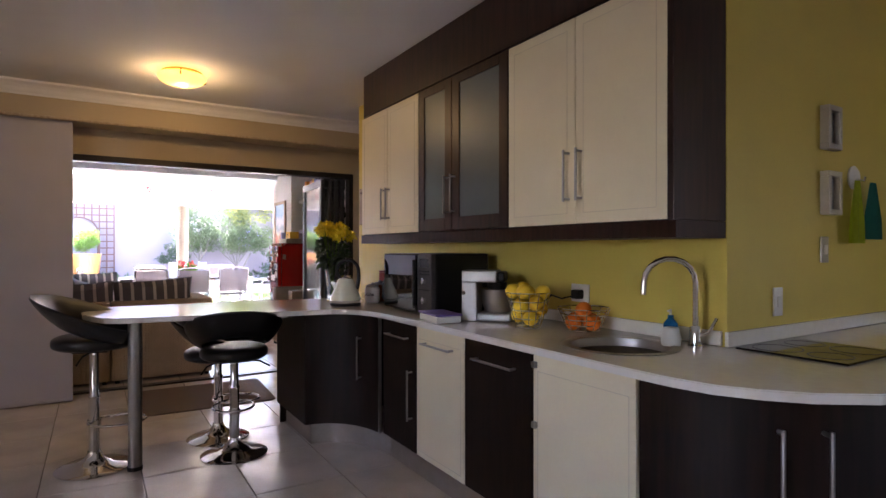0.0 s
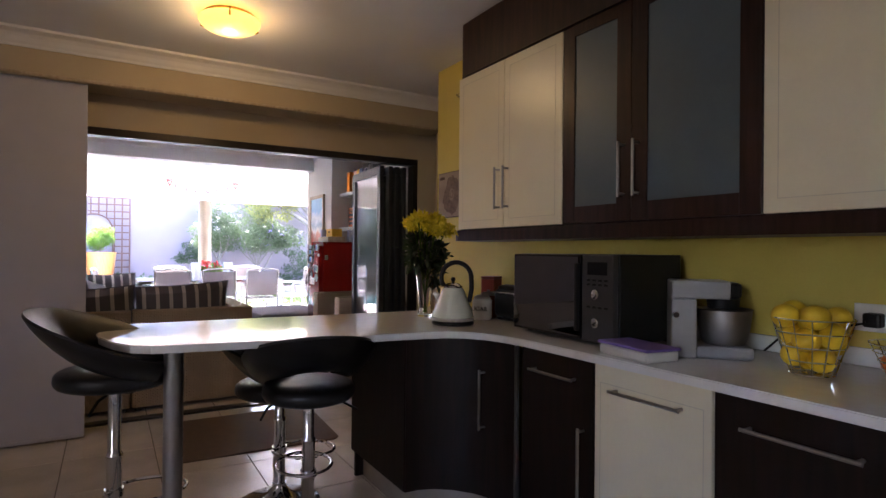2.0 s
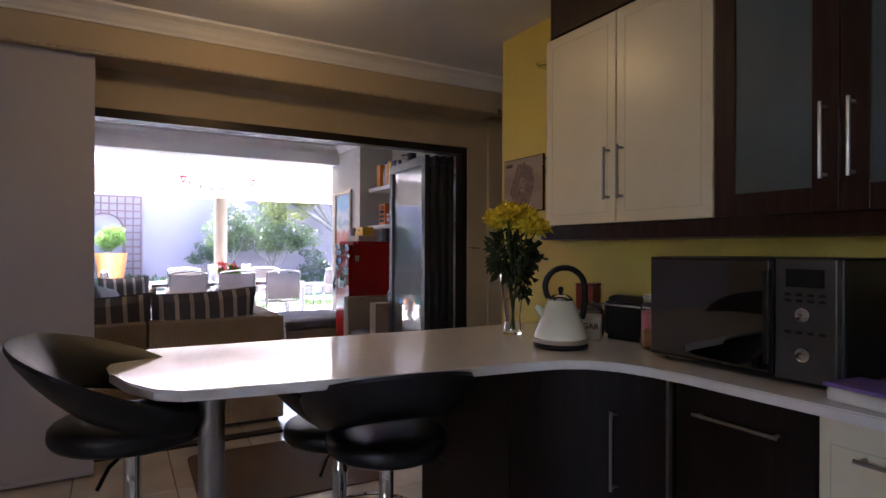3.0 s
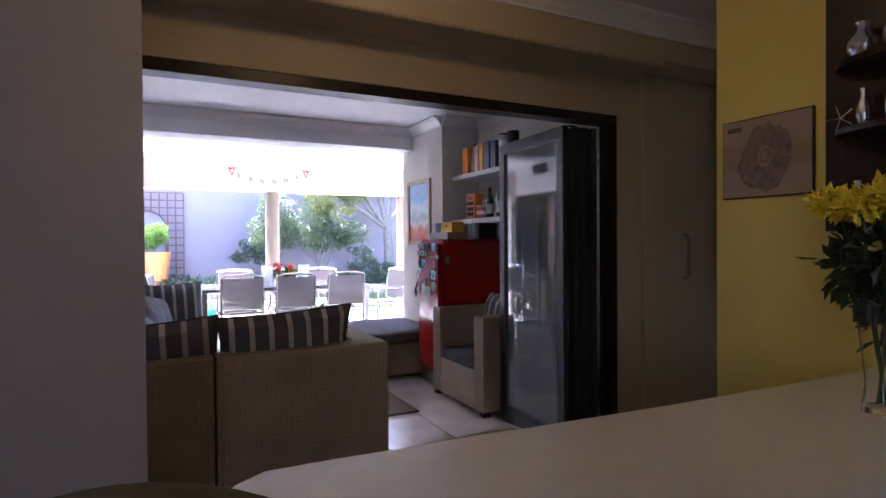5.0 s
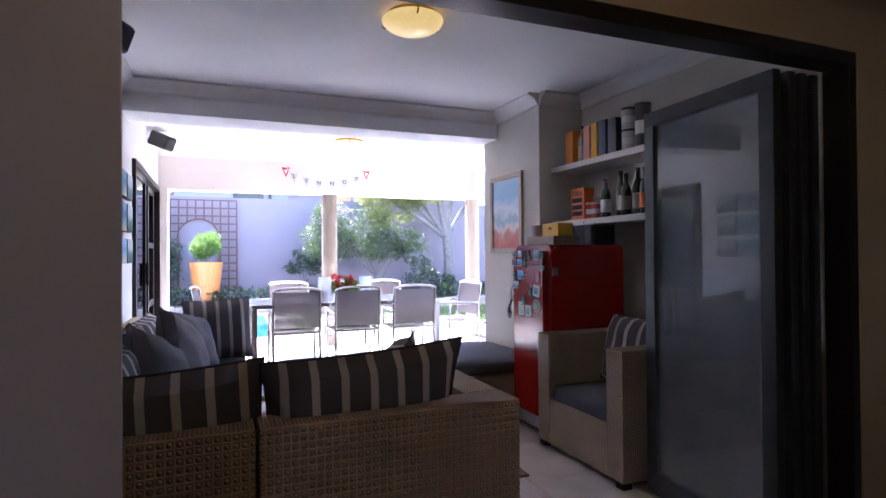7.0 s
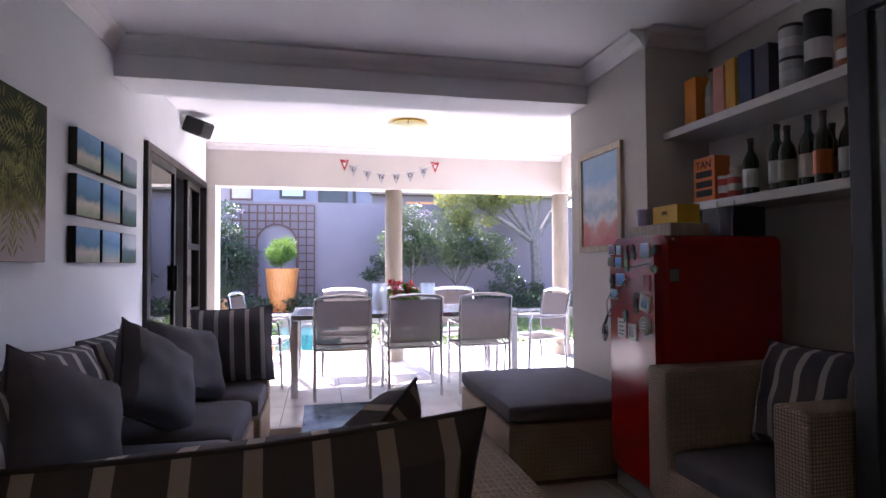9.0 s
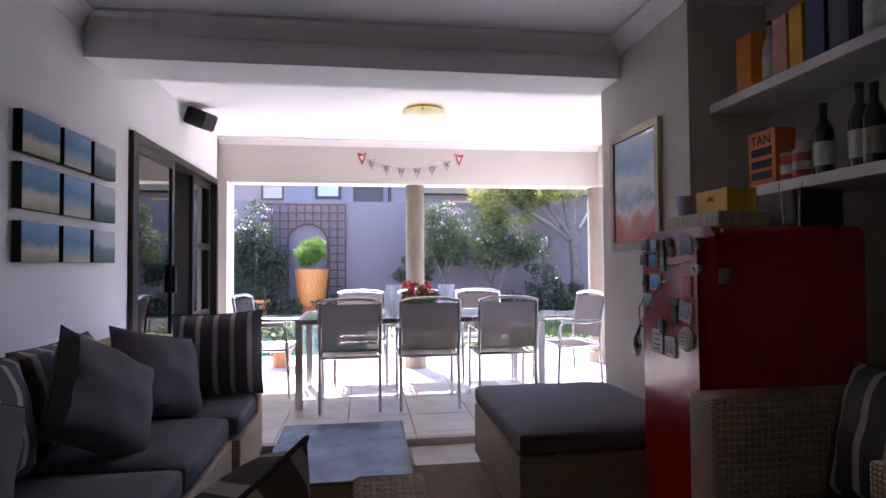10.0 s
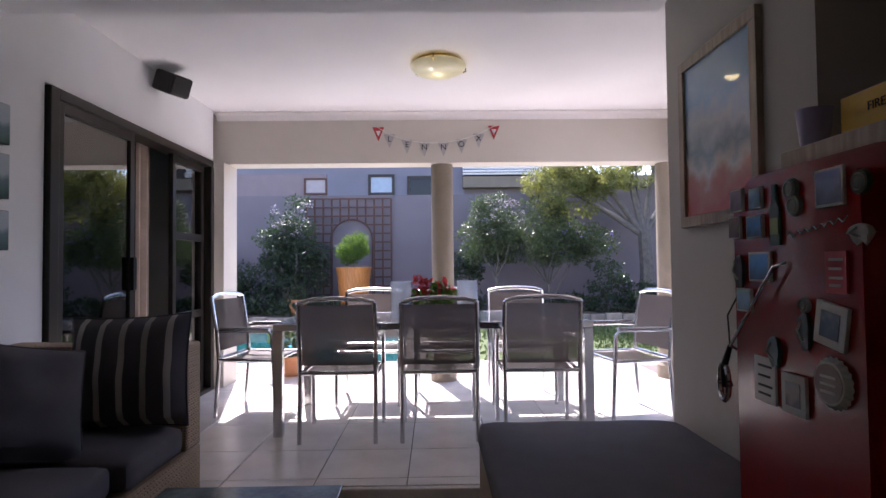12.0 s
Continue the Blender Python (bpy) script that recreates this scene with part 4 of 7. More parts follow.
for k in range(5):
    a = radians(72 * k)
    st = part("wire_star" if k == 0 else "wire_spoke", T([(0, 0, 0), (0.0, 0.045 * math.cos(a), 0.045 * math.sin(a))], 0.0025, 6), M_CHROME, None if k == 0 else star, smooth=True)
    if k == 0:
        star = st
        tagged(star, "small wire star standing on the end shelf", "ornament")
        star.matrix_basis = pose(2.665, 5.36, 1.737)

# base units
FX = 2.17
base_spec = [
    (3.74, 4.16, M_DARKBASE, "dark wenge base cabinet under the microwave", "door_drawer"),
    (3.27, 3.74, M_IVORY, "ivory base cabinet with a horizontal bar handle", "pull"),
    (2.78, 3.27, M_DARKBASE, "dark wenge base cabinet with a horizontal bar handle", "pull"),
    (2.27, 2.78, M_IVORY, "ivory base cabinet under the sink", "side"),
]
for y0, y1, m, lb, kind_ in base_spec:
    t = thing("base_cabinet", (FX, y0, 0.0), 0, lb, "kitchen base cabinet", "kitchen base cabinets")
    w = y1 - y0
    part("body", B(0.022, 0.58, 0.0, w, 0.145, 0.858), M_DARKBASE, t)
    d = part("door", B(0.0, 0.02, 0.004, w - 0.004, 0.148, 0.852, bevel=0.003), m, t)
    if m is M_IVORY:
        bmg = B(-0.0008, 0.0, 0.03, w - 0.03, 0.785, 0.7875)
        box(bmg, -0.0008, 0.0, 0.03, 0.0325, 0.18, 0.785)
        box(bmg, -0.0008, 0.0, w - 0.0325, w - 0.03, 0.18, 0.785)
        box(bmg, -0.0008, 0.0, 0.03, w - 0.03, 0.1775, 0.18)
        part("groove", bmg, paint((0.58, 0.51, 0.38)), d)
    if kind_ == "pull":
        bar_handle(d, (0, w * 0.2, 0.77), (0, w * 0.8, 0.77), (-0.032, 0, 0))
    elif kind_ == "door_drawer":
        bar_handle(d, (0, w * 0.2, 0.77), (0, w * 0.8, 0.77), (-0.032, 0, 0))
        bar_handle(d, (0, 0.05, 0.32), (0, 0.05, 0.60), (-0.032, 0, 0))
    else:
        for z in (0.80, 0.56):
            part("hinge_catch", B(-0.016, 0.0, w - 0.03, w - 0.008, z, z + 0.025, bevel=0.002), M_STEEL, d)
# the curved corner into the peninsula
inner = [(1.90, 4.80)] + [(1.90 + 0.27 * math.sin(radians(a)) * 1.0, 4.80 - 0.60 * (1 - math.cos(radians(a)))) for a in range(12, 91, 13)] + [(2.17, 4.175)]
corner = thing("corner_cabinet", (0, 0, 0), 0, "dark wenge curved corner cabinet under the peninsula", "kitchen base cabinet")
cpl = [(1.815, 4.55), (1.88, 4.545), (1.95, 4.52), (2.02, 4.465), (2.08, 4.39), (2.125, 4.29), (2.15, 4.178)]
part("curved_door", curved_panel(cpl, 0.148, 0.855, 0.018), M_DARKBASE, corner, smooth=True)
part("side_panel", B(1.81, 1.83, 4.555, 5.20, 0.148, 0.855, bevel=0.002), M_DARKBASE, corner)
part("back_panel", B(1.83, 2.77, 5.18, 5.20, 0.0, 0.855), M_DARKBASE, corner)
part("edge_strip", B(2.145, 2.162, 4.163, 4.175, 0.148, 0.855), M_STEEL, corner)
bar_handle(corner, (2.105, 4.34, 0.45), (2.105, 4.34, 0.72), (-0.03, 0, 0))
# curved near end under the hob
spl = [(2.17, 2.255), (2.165, 2.13), (2.19, 2.02), (2.26, 1.91), (2.37, 1.82), (2.52, 1.75), (2.72, 1.70), (2.95, 1.68)]
near_cab = thing("curved_end_cabinet", (0, 0, 0), 0, "dark wenge curved end cabinet with long bar handles", "kitchen base cabinet")
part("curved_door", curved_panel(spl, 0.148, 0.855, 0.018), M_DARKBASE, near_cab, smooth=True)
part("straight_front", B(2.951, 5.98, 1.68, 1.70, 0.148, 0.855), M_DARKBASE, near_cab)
for q, nrm in (((2.285, 1.885), (-0.022, -0.024, 0)), ((2.375, 1.812), (-0.017, -0.029, 0))):
    bar_handle(near_cab, (q[0], q[1], 0.40), (q[0], q[1], 0.78), nrm, 0.007)
plinth = thing("plinth", (0, 0, 0), 0, "brushed metallic plinth under the kitchen cabinets", "plinth")
part("straight_plinth", B(2.225, 2.24, 2.27, 4.16, 0.0, 0.146), M_PLINTH, plinth)
part("curved_plinth", curved_panel([(1.87, 5.17), (1.87, 4.62), (1.95, 4.60), (2.03, 4.55), (2.10, 4.48), (2.16, 4.38), (2.20, 4.28), (2.225, 4.16)], 0.0, 0.146, 0.012), M_PLINTH, plinth, smooth=True)
part("end_plinth", curved_panel([(2.225, 2.27), (2.22, 2.13), (2.25, 2.03), (2.31, 1.94), (2.42, 1.86), (2.60, 1.79), (2.95, 1.74), (5.98, 1.74)], 0.0, 0.146, 0.012), M_PLINTH, plinth, smooth=True)

# worktop with a round cut-out for the sink
SINK = (2.445, 2.575)
front = [(2.44, 1.70), (2.30, 1.80), (2.215, 1.90), (2.16, 2.0), (2.135, 2.12), (2.13, 2.26), (2.13, 3.0), (2.12, 4.08), (2.105, 4.20), (2.075, 4.30), (2.02, 4.38), (1.94, 4.43), (1.85, 4.45), (1.70, 4.47), (1.38, 4.51), (1.00, 4.57), (0.78, 4.61), (0.715, 4.66), (0.655, 4.78), (0.61, 4.94), (0.60, 5.06), (0.62, 5.18), (0.675, 5.31), (0.735, 5.35), (0.90, 5.345), (1.80, 5.29), (2.77, 5.26)]
outline = [(2.77, 2.33), (5.98, 2.33), (5.98, 1.63), (2.95, 1.63), (2.68, 1.645)] + front
worktop = part("worktop", slab(outline, 0.86, 0.89, 0.004), M_QUARTZ, label="white quartz worktop sweeping round into a breakfast bar", category="worktop")
cut = bmesh.new()
bmesh.ops.create_cone(cut, cap_ends=True, segments=48, radius1=0.195, radius2=0.195, depth=0.3, matrix=Matrix.Translation((SINK[0], SINK[1], 0.88)))
cutter = part("cutter", cut, M_QUARTZ)
mod = worktop.modifiers.new("hole", "BOOLEAN")
mod.object, mod.operation, mod.solver = cutter, "DIFFERENCE", "EXACT"
dg = bpy.context.evaluated_depsgraph_get()
worktop.data = bpy.data.meshes.new_from_object(worktop.evaluated_get(dg))
worktop.modifiers.clear()
bpy.data.objects.remove(cutter)
part("upstand", B(2.752, 2.768, 2.345, 5.25, 0.892, 0.950, bevel=0.003), M_QUARTZ, label="white quartz upstand along the yellow wall", category="upstand")
part("hob_upstand", B(2.752, 5.98, 2.312, 2.328, 0.892, 0.950, bevel=0.003), M_QUARTZ, label="white quartz upstand behind the hob", category="upstand")
leg = thing("breakfast_bar_leg", (0.87, 4.74, 0), 0, "brushed steel leg under the breakfast bar", "worktop leg")
part("post", L([(0, 0.02), (0.037, 0.02), (0.037, 0.858), (0, 0.858)], 24), M_STEEL, leg, smooth=True)
part("foot", L([(0, 0), (0.041, 0), (0.041, 0.022), (0, 0.022)], 24), M_BLACK, leg, smooth=True)
bracket = part("shelf_bracket", B(1.60, 1.72, 4.62, 4.74, 0.835, 0.858), M_STEEL, label="small steel plate under the breakfast bar", category="bracket")

sink = thing("sink", (SINK[0], SINK[1], 0.89), 0, "round stainless steel sink bowl let into the worktop", "sink")
part("bowl", L([(0.225, 0.001), (0.227, 0.004), (0.205, 0.006), (0.190, 0.002), (0.184, -0.02), (0.180, -0.13), (0.160, -0.155), (0.04, -0.162), (0, -0.163)], 48), M_STEEL, sink, smooth=True)
part("waste", L([(0, -0.160), (0.035, -0.160), (0.035, -0.157), (0, -0.157)], 20), M_CHROME, sink, smooth=True)
tap = thing("tap", (2.66, 2.39, 0.89), 0, "chrome swan-neck mixer tap behind the sink", "tap")
part("tap_base", L([(0, 0), (0.028, 0), (0.028, 0.01), (0.022, 0.014), (0.022, 0.075), (0.016, 0.085), (0, 0.085)], 20), M_CHROME, tap, smooth=True)
tp = [(0, 0, 0.08), (0, 0, 0.255)] + [(-0.085 * (1 - math.cos(radians(a))) * 1.0, 0.085 * (1 - math.cos(radians(a))) * 0.62, 0.255 + 0.09 * math.sin(radians(a))) for a in range(20, 181, 20)] + [(-0.172, 0.107, 0.205)]
part("spout", T(tp, 0.0115, 12), M_CHROME, tap, smooth=True)
part("lever", T([(0.0, -0.02, 0.05), (0.01, -0.05, 0.065), (0.02, -0.075, 0.12)], 0.006, 8), M_CHROME, tap, smooth=True)
hob = thing("hob", (2.97, 2.10, 0.89), 0, "black glass hob let into the worktop", "hob")
part("glass_top", B(-0.21, 0.21, -0.19, 0.19, 0.0, 0.008, bevel=0.003), M_BLACKGLASS, hob)
for x, y, r in ((-0.1, -0.09, 0.07), (0.1, -0.09, 0.085), (-0.1, 0.09, 0.085), (0.1, 0.09, 0.07)):
    part("cooking_ring", L([(r, 0.0082), (r, 0.0088), (r - 0.003, 0.0088), (r - 0.003, 0.0082)], 32, (x, y, 0)), paint((0.04, 0.04, 0.04)), hob)


def bar_stool(at, rz, z_seat, label):
    t = thing("bar_stool", at, rz, label, "bar stool", "bar stools")
    part("base", L([(0, 0.0), (0.195, 0.0), (0.198, 0.006), (0.17, 0.018), (0.10, 0.030), (0.055, 0.055), (0.036, 0.085), (0.034, 0.10), (0, 0.10)], 40), M_CHROME, t, smooth=True)
    part("column", L([(0.029, 0.09), (0.029, 0.40), (0.031, 0.405), (0.031, 0.42), (0.024, 0.43), (0.024, z_seat - 0.05), (0, z_seat - 0.05)], 24), M_CHROME, t, smooth=True)
    fr = part("footrest", T([(0.15 * math.cos(radians(a)) - 0.12, 0.125 * math.sin(radians(a)), 0.265) for a in range(0, 360, 15)], 0.008, 8, True), M_CHROME, t, smooth=True)
    part("footrest_collar", L([(0.029, 0.25), (0.036, 0.25), (0.036, 0.28), (0.029, 0.28)], 20), M_CHROME, fr, smooth=True)
    part("lift_lever", T([(0.0, 0.03, z_seat - 0.055), (0.02, 0.15, z_seat - 0.065), (0.03, 0.21, z_seat - 0.10)], 0.006, 6), M_BLACK, t, smooth=True)
    part("seat_plate", B(-0.09, 0.09, -0.09, 0.09, z_seat - 0.055, z_seat - 0.035, bevel=0.004), M_BLACK, t)
    bm = bmesh.new()
    bmesh.ops.create_uvsphere(bm, u_segments=32, v_segments=16, radius=1)
    for v in bm.verts:
        f = abs(v.co.z) ** 0.75 * (1 if v.co.z > 0 else -1)
        k = (1 - abs(v.co.z) ** 3) ** 0.3 if abs(v.co.z) < 1 else 0
        r = math.hypot(v.co.x, v.co.y)
        s = (r ** 0.35) / r if r > 1e-4 else 0
        v.co = Vector((v.co.x * s * 0.215, v.co.y * s * 0.20, f * 0.045))
    s_ = part("seat", bm, M_BLACKLEATHER, t, smooth=True)
    s_.matrix_basis = pose(0, 0, z_seat)
    # a padded band that sweeps up from the arms to the back
    bm = bmesh.new()
    rings = []
    nseg = 34
    for i in range(nseg + 1):
        a = radians(-142 + 284 * i / nseg)
        k = math.cos(a / 1.62) ** 1.4 if abs(a / 1.62) < math.pi / 2 else 0
        cx, cy = 0.235 * math.cos(a), 0.235 * math.sin(a)
        cz = z_seat + 0.035 + 0.16 * k
        hh = 0.040 + 0.045 * k
        lean = 0.02 + 0.05 * k
        o = Vector((math.cos(a), math.sin(a), 0))
        ring = []
        for j in range(12):
            b = 2 * math.pi * j / 12
            ring.append(bm.verts.new(Vector((cx, cy, cz)) + o * (0.026 * math.cos(b) + lean * math.sin(b)) + Vector((0, 0, hh * math.sin(b)))))
        rings.append(ring)
    for p, q in zip(rings, rings[1:]):
        for j in range(12):
            bm.faces.new((p[j], q[j], q[(j + 1) % 12], p[(j + 1) % 12]))
    bm.faces.new(rings[0])
    bm.faces.new(rings[-1][::-1])
    bmesh.ops.recalc_face_normals(bm, faces=bm.faces)
    part("backrest", bm, M_BLACKLEATHER, t, smooth=True)
    return t


bar_stool((0.67, 4.90, 0), 165, 0.735, "black leatherette bar stool on chrome at the breakfast bar tip")
bar_stool((1.41, 4.70, 0), 262, 0.635, "black leatherette bar stool on chrome, back to the kitchen")
bar_stool((1.38, 5.07, 0), 150, 0.57, "black leatherette bar stool on chrome behind the other one")
part("kitchen_mat", slab(arc(1.04, 5.90, 0.06, 180, 270, 4) + arc(1.92, 5.87, 0.06, 270, 360, 4) + arc(1.96, 6.62, 0.06, 0, 90, 4) + arc(1.05, 6.64, 0.06, 90, 180, 4), 0.0, 0.009, 0.003), M_MAT, label="brown textured mat on the kitchen floor", category="floor mat")


# ---- things on the worktop ----
WZ = 0.8905
mw = thing("microwave", (2.265, 3.735, WZ), 0, "black microwave oven with mirrored door and grey control panel", "microwave oven")
part("body", B(0.03, 0.39, 0.0, 0.60, 0.012, 0.355, bevel=0.006), M_BLACK, mw)
mwd = part("door", B(0.0, 0.028, 0.17, 0.60, 0.014, 0.353, bevel=0.004), M_BLACKGLASS, mw)
part("mirror_glass", B(-0.003, 0.0, 0.185, 0.595, 0.025, 0.345), mat("mirrored_glass", (0.17, 0.17, 0.18), 0.03, 1.0, vary=0.03, bump=0), mwd)
part("grip", B(-0.022, -0.004, 0.172, 0.190, 0.05, 0.32, bevel=0.004), M_BLACK, mwd)
cp = part("control_panel", B(0.0, 0.028, 0.005, 0.165, 0.014, 0.353, bevel=0.003), paint((0.075, 0.07, 0.07), 0.35, 0.4), mw, "dark silver control panel")
part("display", B(-0.002, 0.0, 0.035, 0.135, 0.275, 0.325), M_BLACKGLASS, cp)
for yy, zz in ((0.085, 0.20), (0.085, 0.09)):
    part("dial", L([(0, 0), (0.021, 0), (0.019, 0.014), (0.012, 0.016), (0, 0.016)], 24), M_CHROME, cp, smooth=True, at=pose(0.0, yy, zz, 0, -90, 0))
for i in range(4):
    for zz in (0.255, 0.238, 0.150):
        part("button", B(-0.003, 0.0, 0.030 + i * 0.030, 0.048 + i * 0.030, zz - 0.005, zz + 0.004, bevel=0.001), M_BLACK, cp)
for x in (0.06, 0.36):
    for y in (0.05, 0.55):
        part("foot", L([(0, 0), (0.014, 0), (0.014, 0.013), (0, 0.013)], 12, (x, y, 0)), M_BLACK, mw)

mx = thing("stand_mixer", (2.478, 3.492, WZ), 43, "silver grey stand mixer with steel bowl", "stand mixer")
part("base", B(-0.075, 0.075, -0.13, 0.05, 0.0, 0.045, bevel=0.012), M_GREYPLASTIC, mx)
part("column", B(-0.08, 0.08, 0.05, 0.132, 0.0, 0.2055, bevel=0.006), M_GREYPLASTIC, mx)
part("head", B(-0.08, 0.08, -0.055, 0.132, 0.2055, 0.268, bevel=0.006), M_GREYPLASTIC, mx)
part("head_end", B(-0.06, 0.06, -0.095, -0.055, 0.208, 0.262, bevel=0.012), M_BLACK, mx, "dark grey end of the mixer head")
part("speed_dial", L([(0, 0), (0.012, 0), (0.010, 0.012), (0, 0.012)], 20), M_CHROME, mx, smooth=True, at=pose(-0.08, 0.118, 0.15, 0, -90, 0))
part("beater_hub", L([(0, 0.17), (0.05, 0.17), (0.055, 0.205), (0, 0.205)], 24, (0, -0.045, 0)), M_BLACK, mx, smooth=True)
part("bowl", L([(0, 0.0455), (0.062, 0.0455), (0.072, 0.055), (0.083, 0.10), (0.090, 0.165), (0.093, 0.167), (0.088, 0.170), (0.083, 0.165), (0.076, 0.10), (0, 0.060)], 32, (0, -0.048, 0)), M_STEEL, mx, smooth=True)

kt = thing("kettle", (2.12, 4.64, WZ), -38, "cream pyramid kettle with black loop handle and chrome trim", "kettle")
part("power_base", L([(0, 0), (0.101, 0), (0.106, 0.008), (0.103, 0.020), (0, 0.020)], 32), M_BLACK, kt, smooth=True)
part("body", L([(0.103, 0.022), (0.106, 0.03), (0.099, 0.06), (0.057, 0.165), (0.046, 0.182), (0, 0.182)], 36), M_CREAMENAMEL, kt, smooth=True)
part("chrome_band", L([(0.106, 0.021), (0.108, 0.036), (0.104, 0.038)], 36), M_CHROME, kt, smooth=True)
lid = part("lid", L([(0.047, 0.181), (0.047, 0.188), (0.029, 0.202), (0.009, 0.206), (0, 0.206)], 28), M_CHROME, kt, smooth=True)
part("knob", L([(0, 0.205), (0.006, 0.205), (0.012, 0.222), (0.008, 0.232), (0, 0.234)], 16), M_BLACK, lid, smooth=True)
part("spout", T([(-0.055, 0, 0.11), (-0.085, 0, 0.145), (-0.098, 0, 0.155)], [0.024, 0.014, 0.010], 12), M_CREAMENAMEL, kt, smooth=True)
part("handle", T([(0.015 + 0.075 * math.cos(radians(a)), 0, 0.232 + 0.075 * math.sin(radians(a))) for a in range(215, -10, -15)] + [(0.092, 0, 0.18), (0.086, 0, 0.14), (0.080, 0, 0.11)], 0.012, 10), M_BLACK, kt, smooth=True)

vs = thing("flower_vase", (2.16, 5.00, WZ), 0, "flared clear glass vase with yellow chrysanthemums", "flower vase")
part("glass_wall", L([(0, 0), (0.042, 0), (0.040, 0.02), (0.034, 0.07), (0.048, 0.20), (0.064, 0.30), (0.061, 0.30), (0.045, 0.20), (0.031, 0.07), (0.034, 0.014), (0, 0.012)], 28), M_CLEAR, vs, smooth=True)
bmst = bmesh.new()
rv = random.Random(5)
heads = []
for i in range(9):
    a = rv.uniform(0, 6.28)
    hx, hy, hz = 0.15 * math.cos(a) * rv.uniform(0.3, 1), 0.13 * math.sin(a) * rv.uniform(0.3, 1), 0.50 + rv.uniform(-0.03, 0.04)
    heads.append((hx, hy, hz))
    tube(bmst, [(0.01 * math.cos(a + 3), 0.01 * math.sin(a + 3), 0.02), (0.02 * math.cos(a), 0.02 * math.sin(a), 0.22), (hx * 0.6, hy * 0.6, 0.38), (hx, hy, hz)], 0.0035, 6)
part("stem", bmst, M_LEAF3, vs, smooth=True)
mesh_part("foliage", leaves([(0, 0, 0.36, 0.11, 0.11, 0.10), (0.05, 0, 0.26, 0.05, 0.05, 0.10)], 420, 0.055, 61, droop=0.4), M_LEAF, vs)
for i, (hx, hy, hz) in enumerate(heads):
    mesh_part("flower_head", leaves([(hx, hy, hz, 0.042, 0.042, 0.026)], 170, 0.030, 70 + i, droop=-0.4), M_PETALY, vs)


def jar(at, r, h, body, lid_m, label, name="canister", text=""):
    t = thing(name, at, -60, label, "kitchen jar", "jars behind the kettle")
    part("body", L([(0, 0), (r * 0.9, 0), (r, 0.012), (r, h * 0.72), (r * 0.8, h * 0.8), (0, h * 0.8)], 28), body, t, smooth=True)
    l_ = part("lid", L([(r * 0.84, h * 0.80), (r * 0.88, h * 0.84), (r * 0.6, h * 0.92), (0, h * 0.94)], 28), lid_m, t, smooth=True)
    part("knob", L([(0, h * 0.93), (r * 0.15, h * 0.93), (r * 0.2, h), (0, h)], 14), lid_m, l_, smooth=True)
    if text:
        lettering(text, (0.0, -r - 0.0005, h * 0.42), 90, 0, 0, 0.034, M_INK, parent=t)
    return t


jar((2.36, 4.73, WZ), 0.052, 0.14, M_OFFWHITE, M_STEEL, "off-white sugar canister with a steel lid", text="SUGAR")
jar((2.45, 4.80, WZ), 0.050, 0.15, paint((0.30, 0.08, 0.03), 0.2), M_STEEL, "reddish brown jar with a steel lid")
tj = thing("glass_jar", (2.40, 4.44, WZ), 0, "tall clip-top glass jar with snacks", "kitchen jar")
part("glass_wall", L([(0, 0), (0.036, 0), (0.044, 0.02), (0.044, 0.15), (0.032, 0.18), (0.034, 0.19), (0.030, 0.19), (0.040, 0.148), (0.040, 0.022), (0.034, 0.005), (0, 0.005)], 24), M_CLEAR, tj, smooth=True)
part("contents", L([(0, 0.006), (0.032, 0.006), (0.0385, 0.022), (0.0385, 0.075), (0, 0.08)], 20), paint((0.50, 0.26, 0.10), 0.8), tj, smooth=True)
part("upper_contents", L([(0, 0.081), (0.0385, 0.077), (0.0385, 0.14), (0, 0.145)], 20), paint((0.50, 0.12, 0.12), 0.8), tj, smooth=True)
part("lid", L([(0, 0.19), (0.032, 0.19), (0.032, 0.205), (0, 0.205)], 20), M_STEEL, tj, smooth=True)
ts = thing("toaster", (2.52, 4.60, WZ), 4, "black two-slot toaster with chrome rim behind the jars", "toaster")
part("body", B(-0.09, 0.09, -0.13, 0.13, 0.012, 0.165, bevel=0.03, seg=4), M_BLACK, ts, smooth=True)
part("chrome_rim", B(-0.094, 0.094, -0.134, 0.134, 0.142, 0.150, bevel=0.002), M_CHROME, ts)
part("top", B(-0.075, 0.075, -0.115, 0.115, 0.150, 0.185, bevel=0.025, seg=4), M_BLACK, ts, smooth=True)
part("slots", B(-0.035, 0.035, -0.09, 0.09, 0.182, 0.187, bevel=0.001), M_CHROME, ts)
part("foot", B(-0.07, 0.07, -0.11, 0.11, 0.0, 0.013), M_BLACK, ts)
rt = thing("tin", (2.60, 4.98, WZ), 20, "square red-brown tea tin at the back of the worktop", "tin")
part("drum", B(-0.045, 0.045, -0.045, 0.045, 0.0, 0.20, bevel=0.005), paint((0.30, 0.05, 0.03), 0.4), rt)
part("lid", B(-0.046, 0.046, -0.046, 0.046, 0.201, 0.215, bevel=0.004), paint((0.22, 0.04, 0.03), 0.4), rt)
pb = thing("storage_box", (2.235, 3.60, WZ), -8, "shallow clear food box with a purple lid", "food box")
part("tray", B(-0.07, 0.07, -0.12, 0.12, 0.0, 0.035, bevel=0.008), M_OFFWHITE, pb)
part("lid", B(-0.075, 0.075, -0.125, 0.125, 0.036, 0.046, bevel=0.004), M_PURPLE, pb)


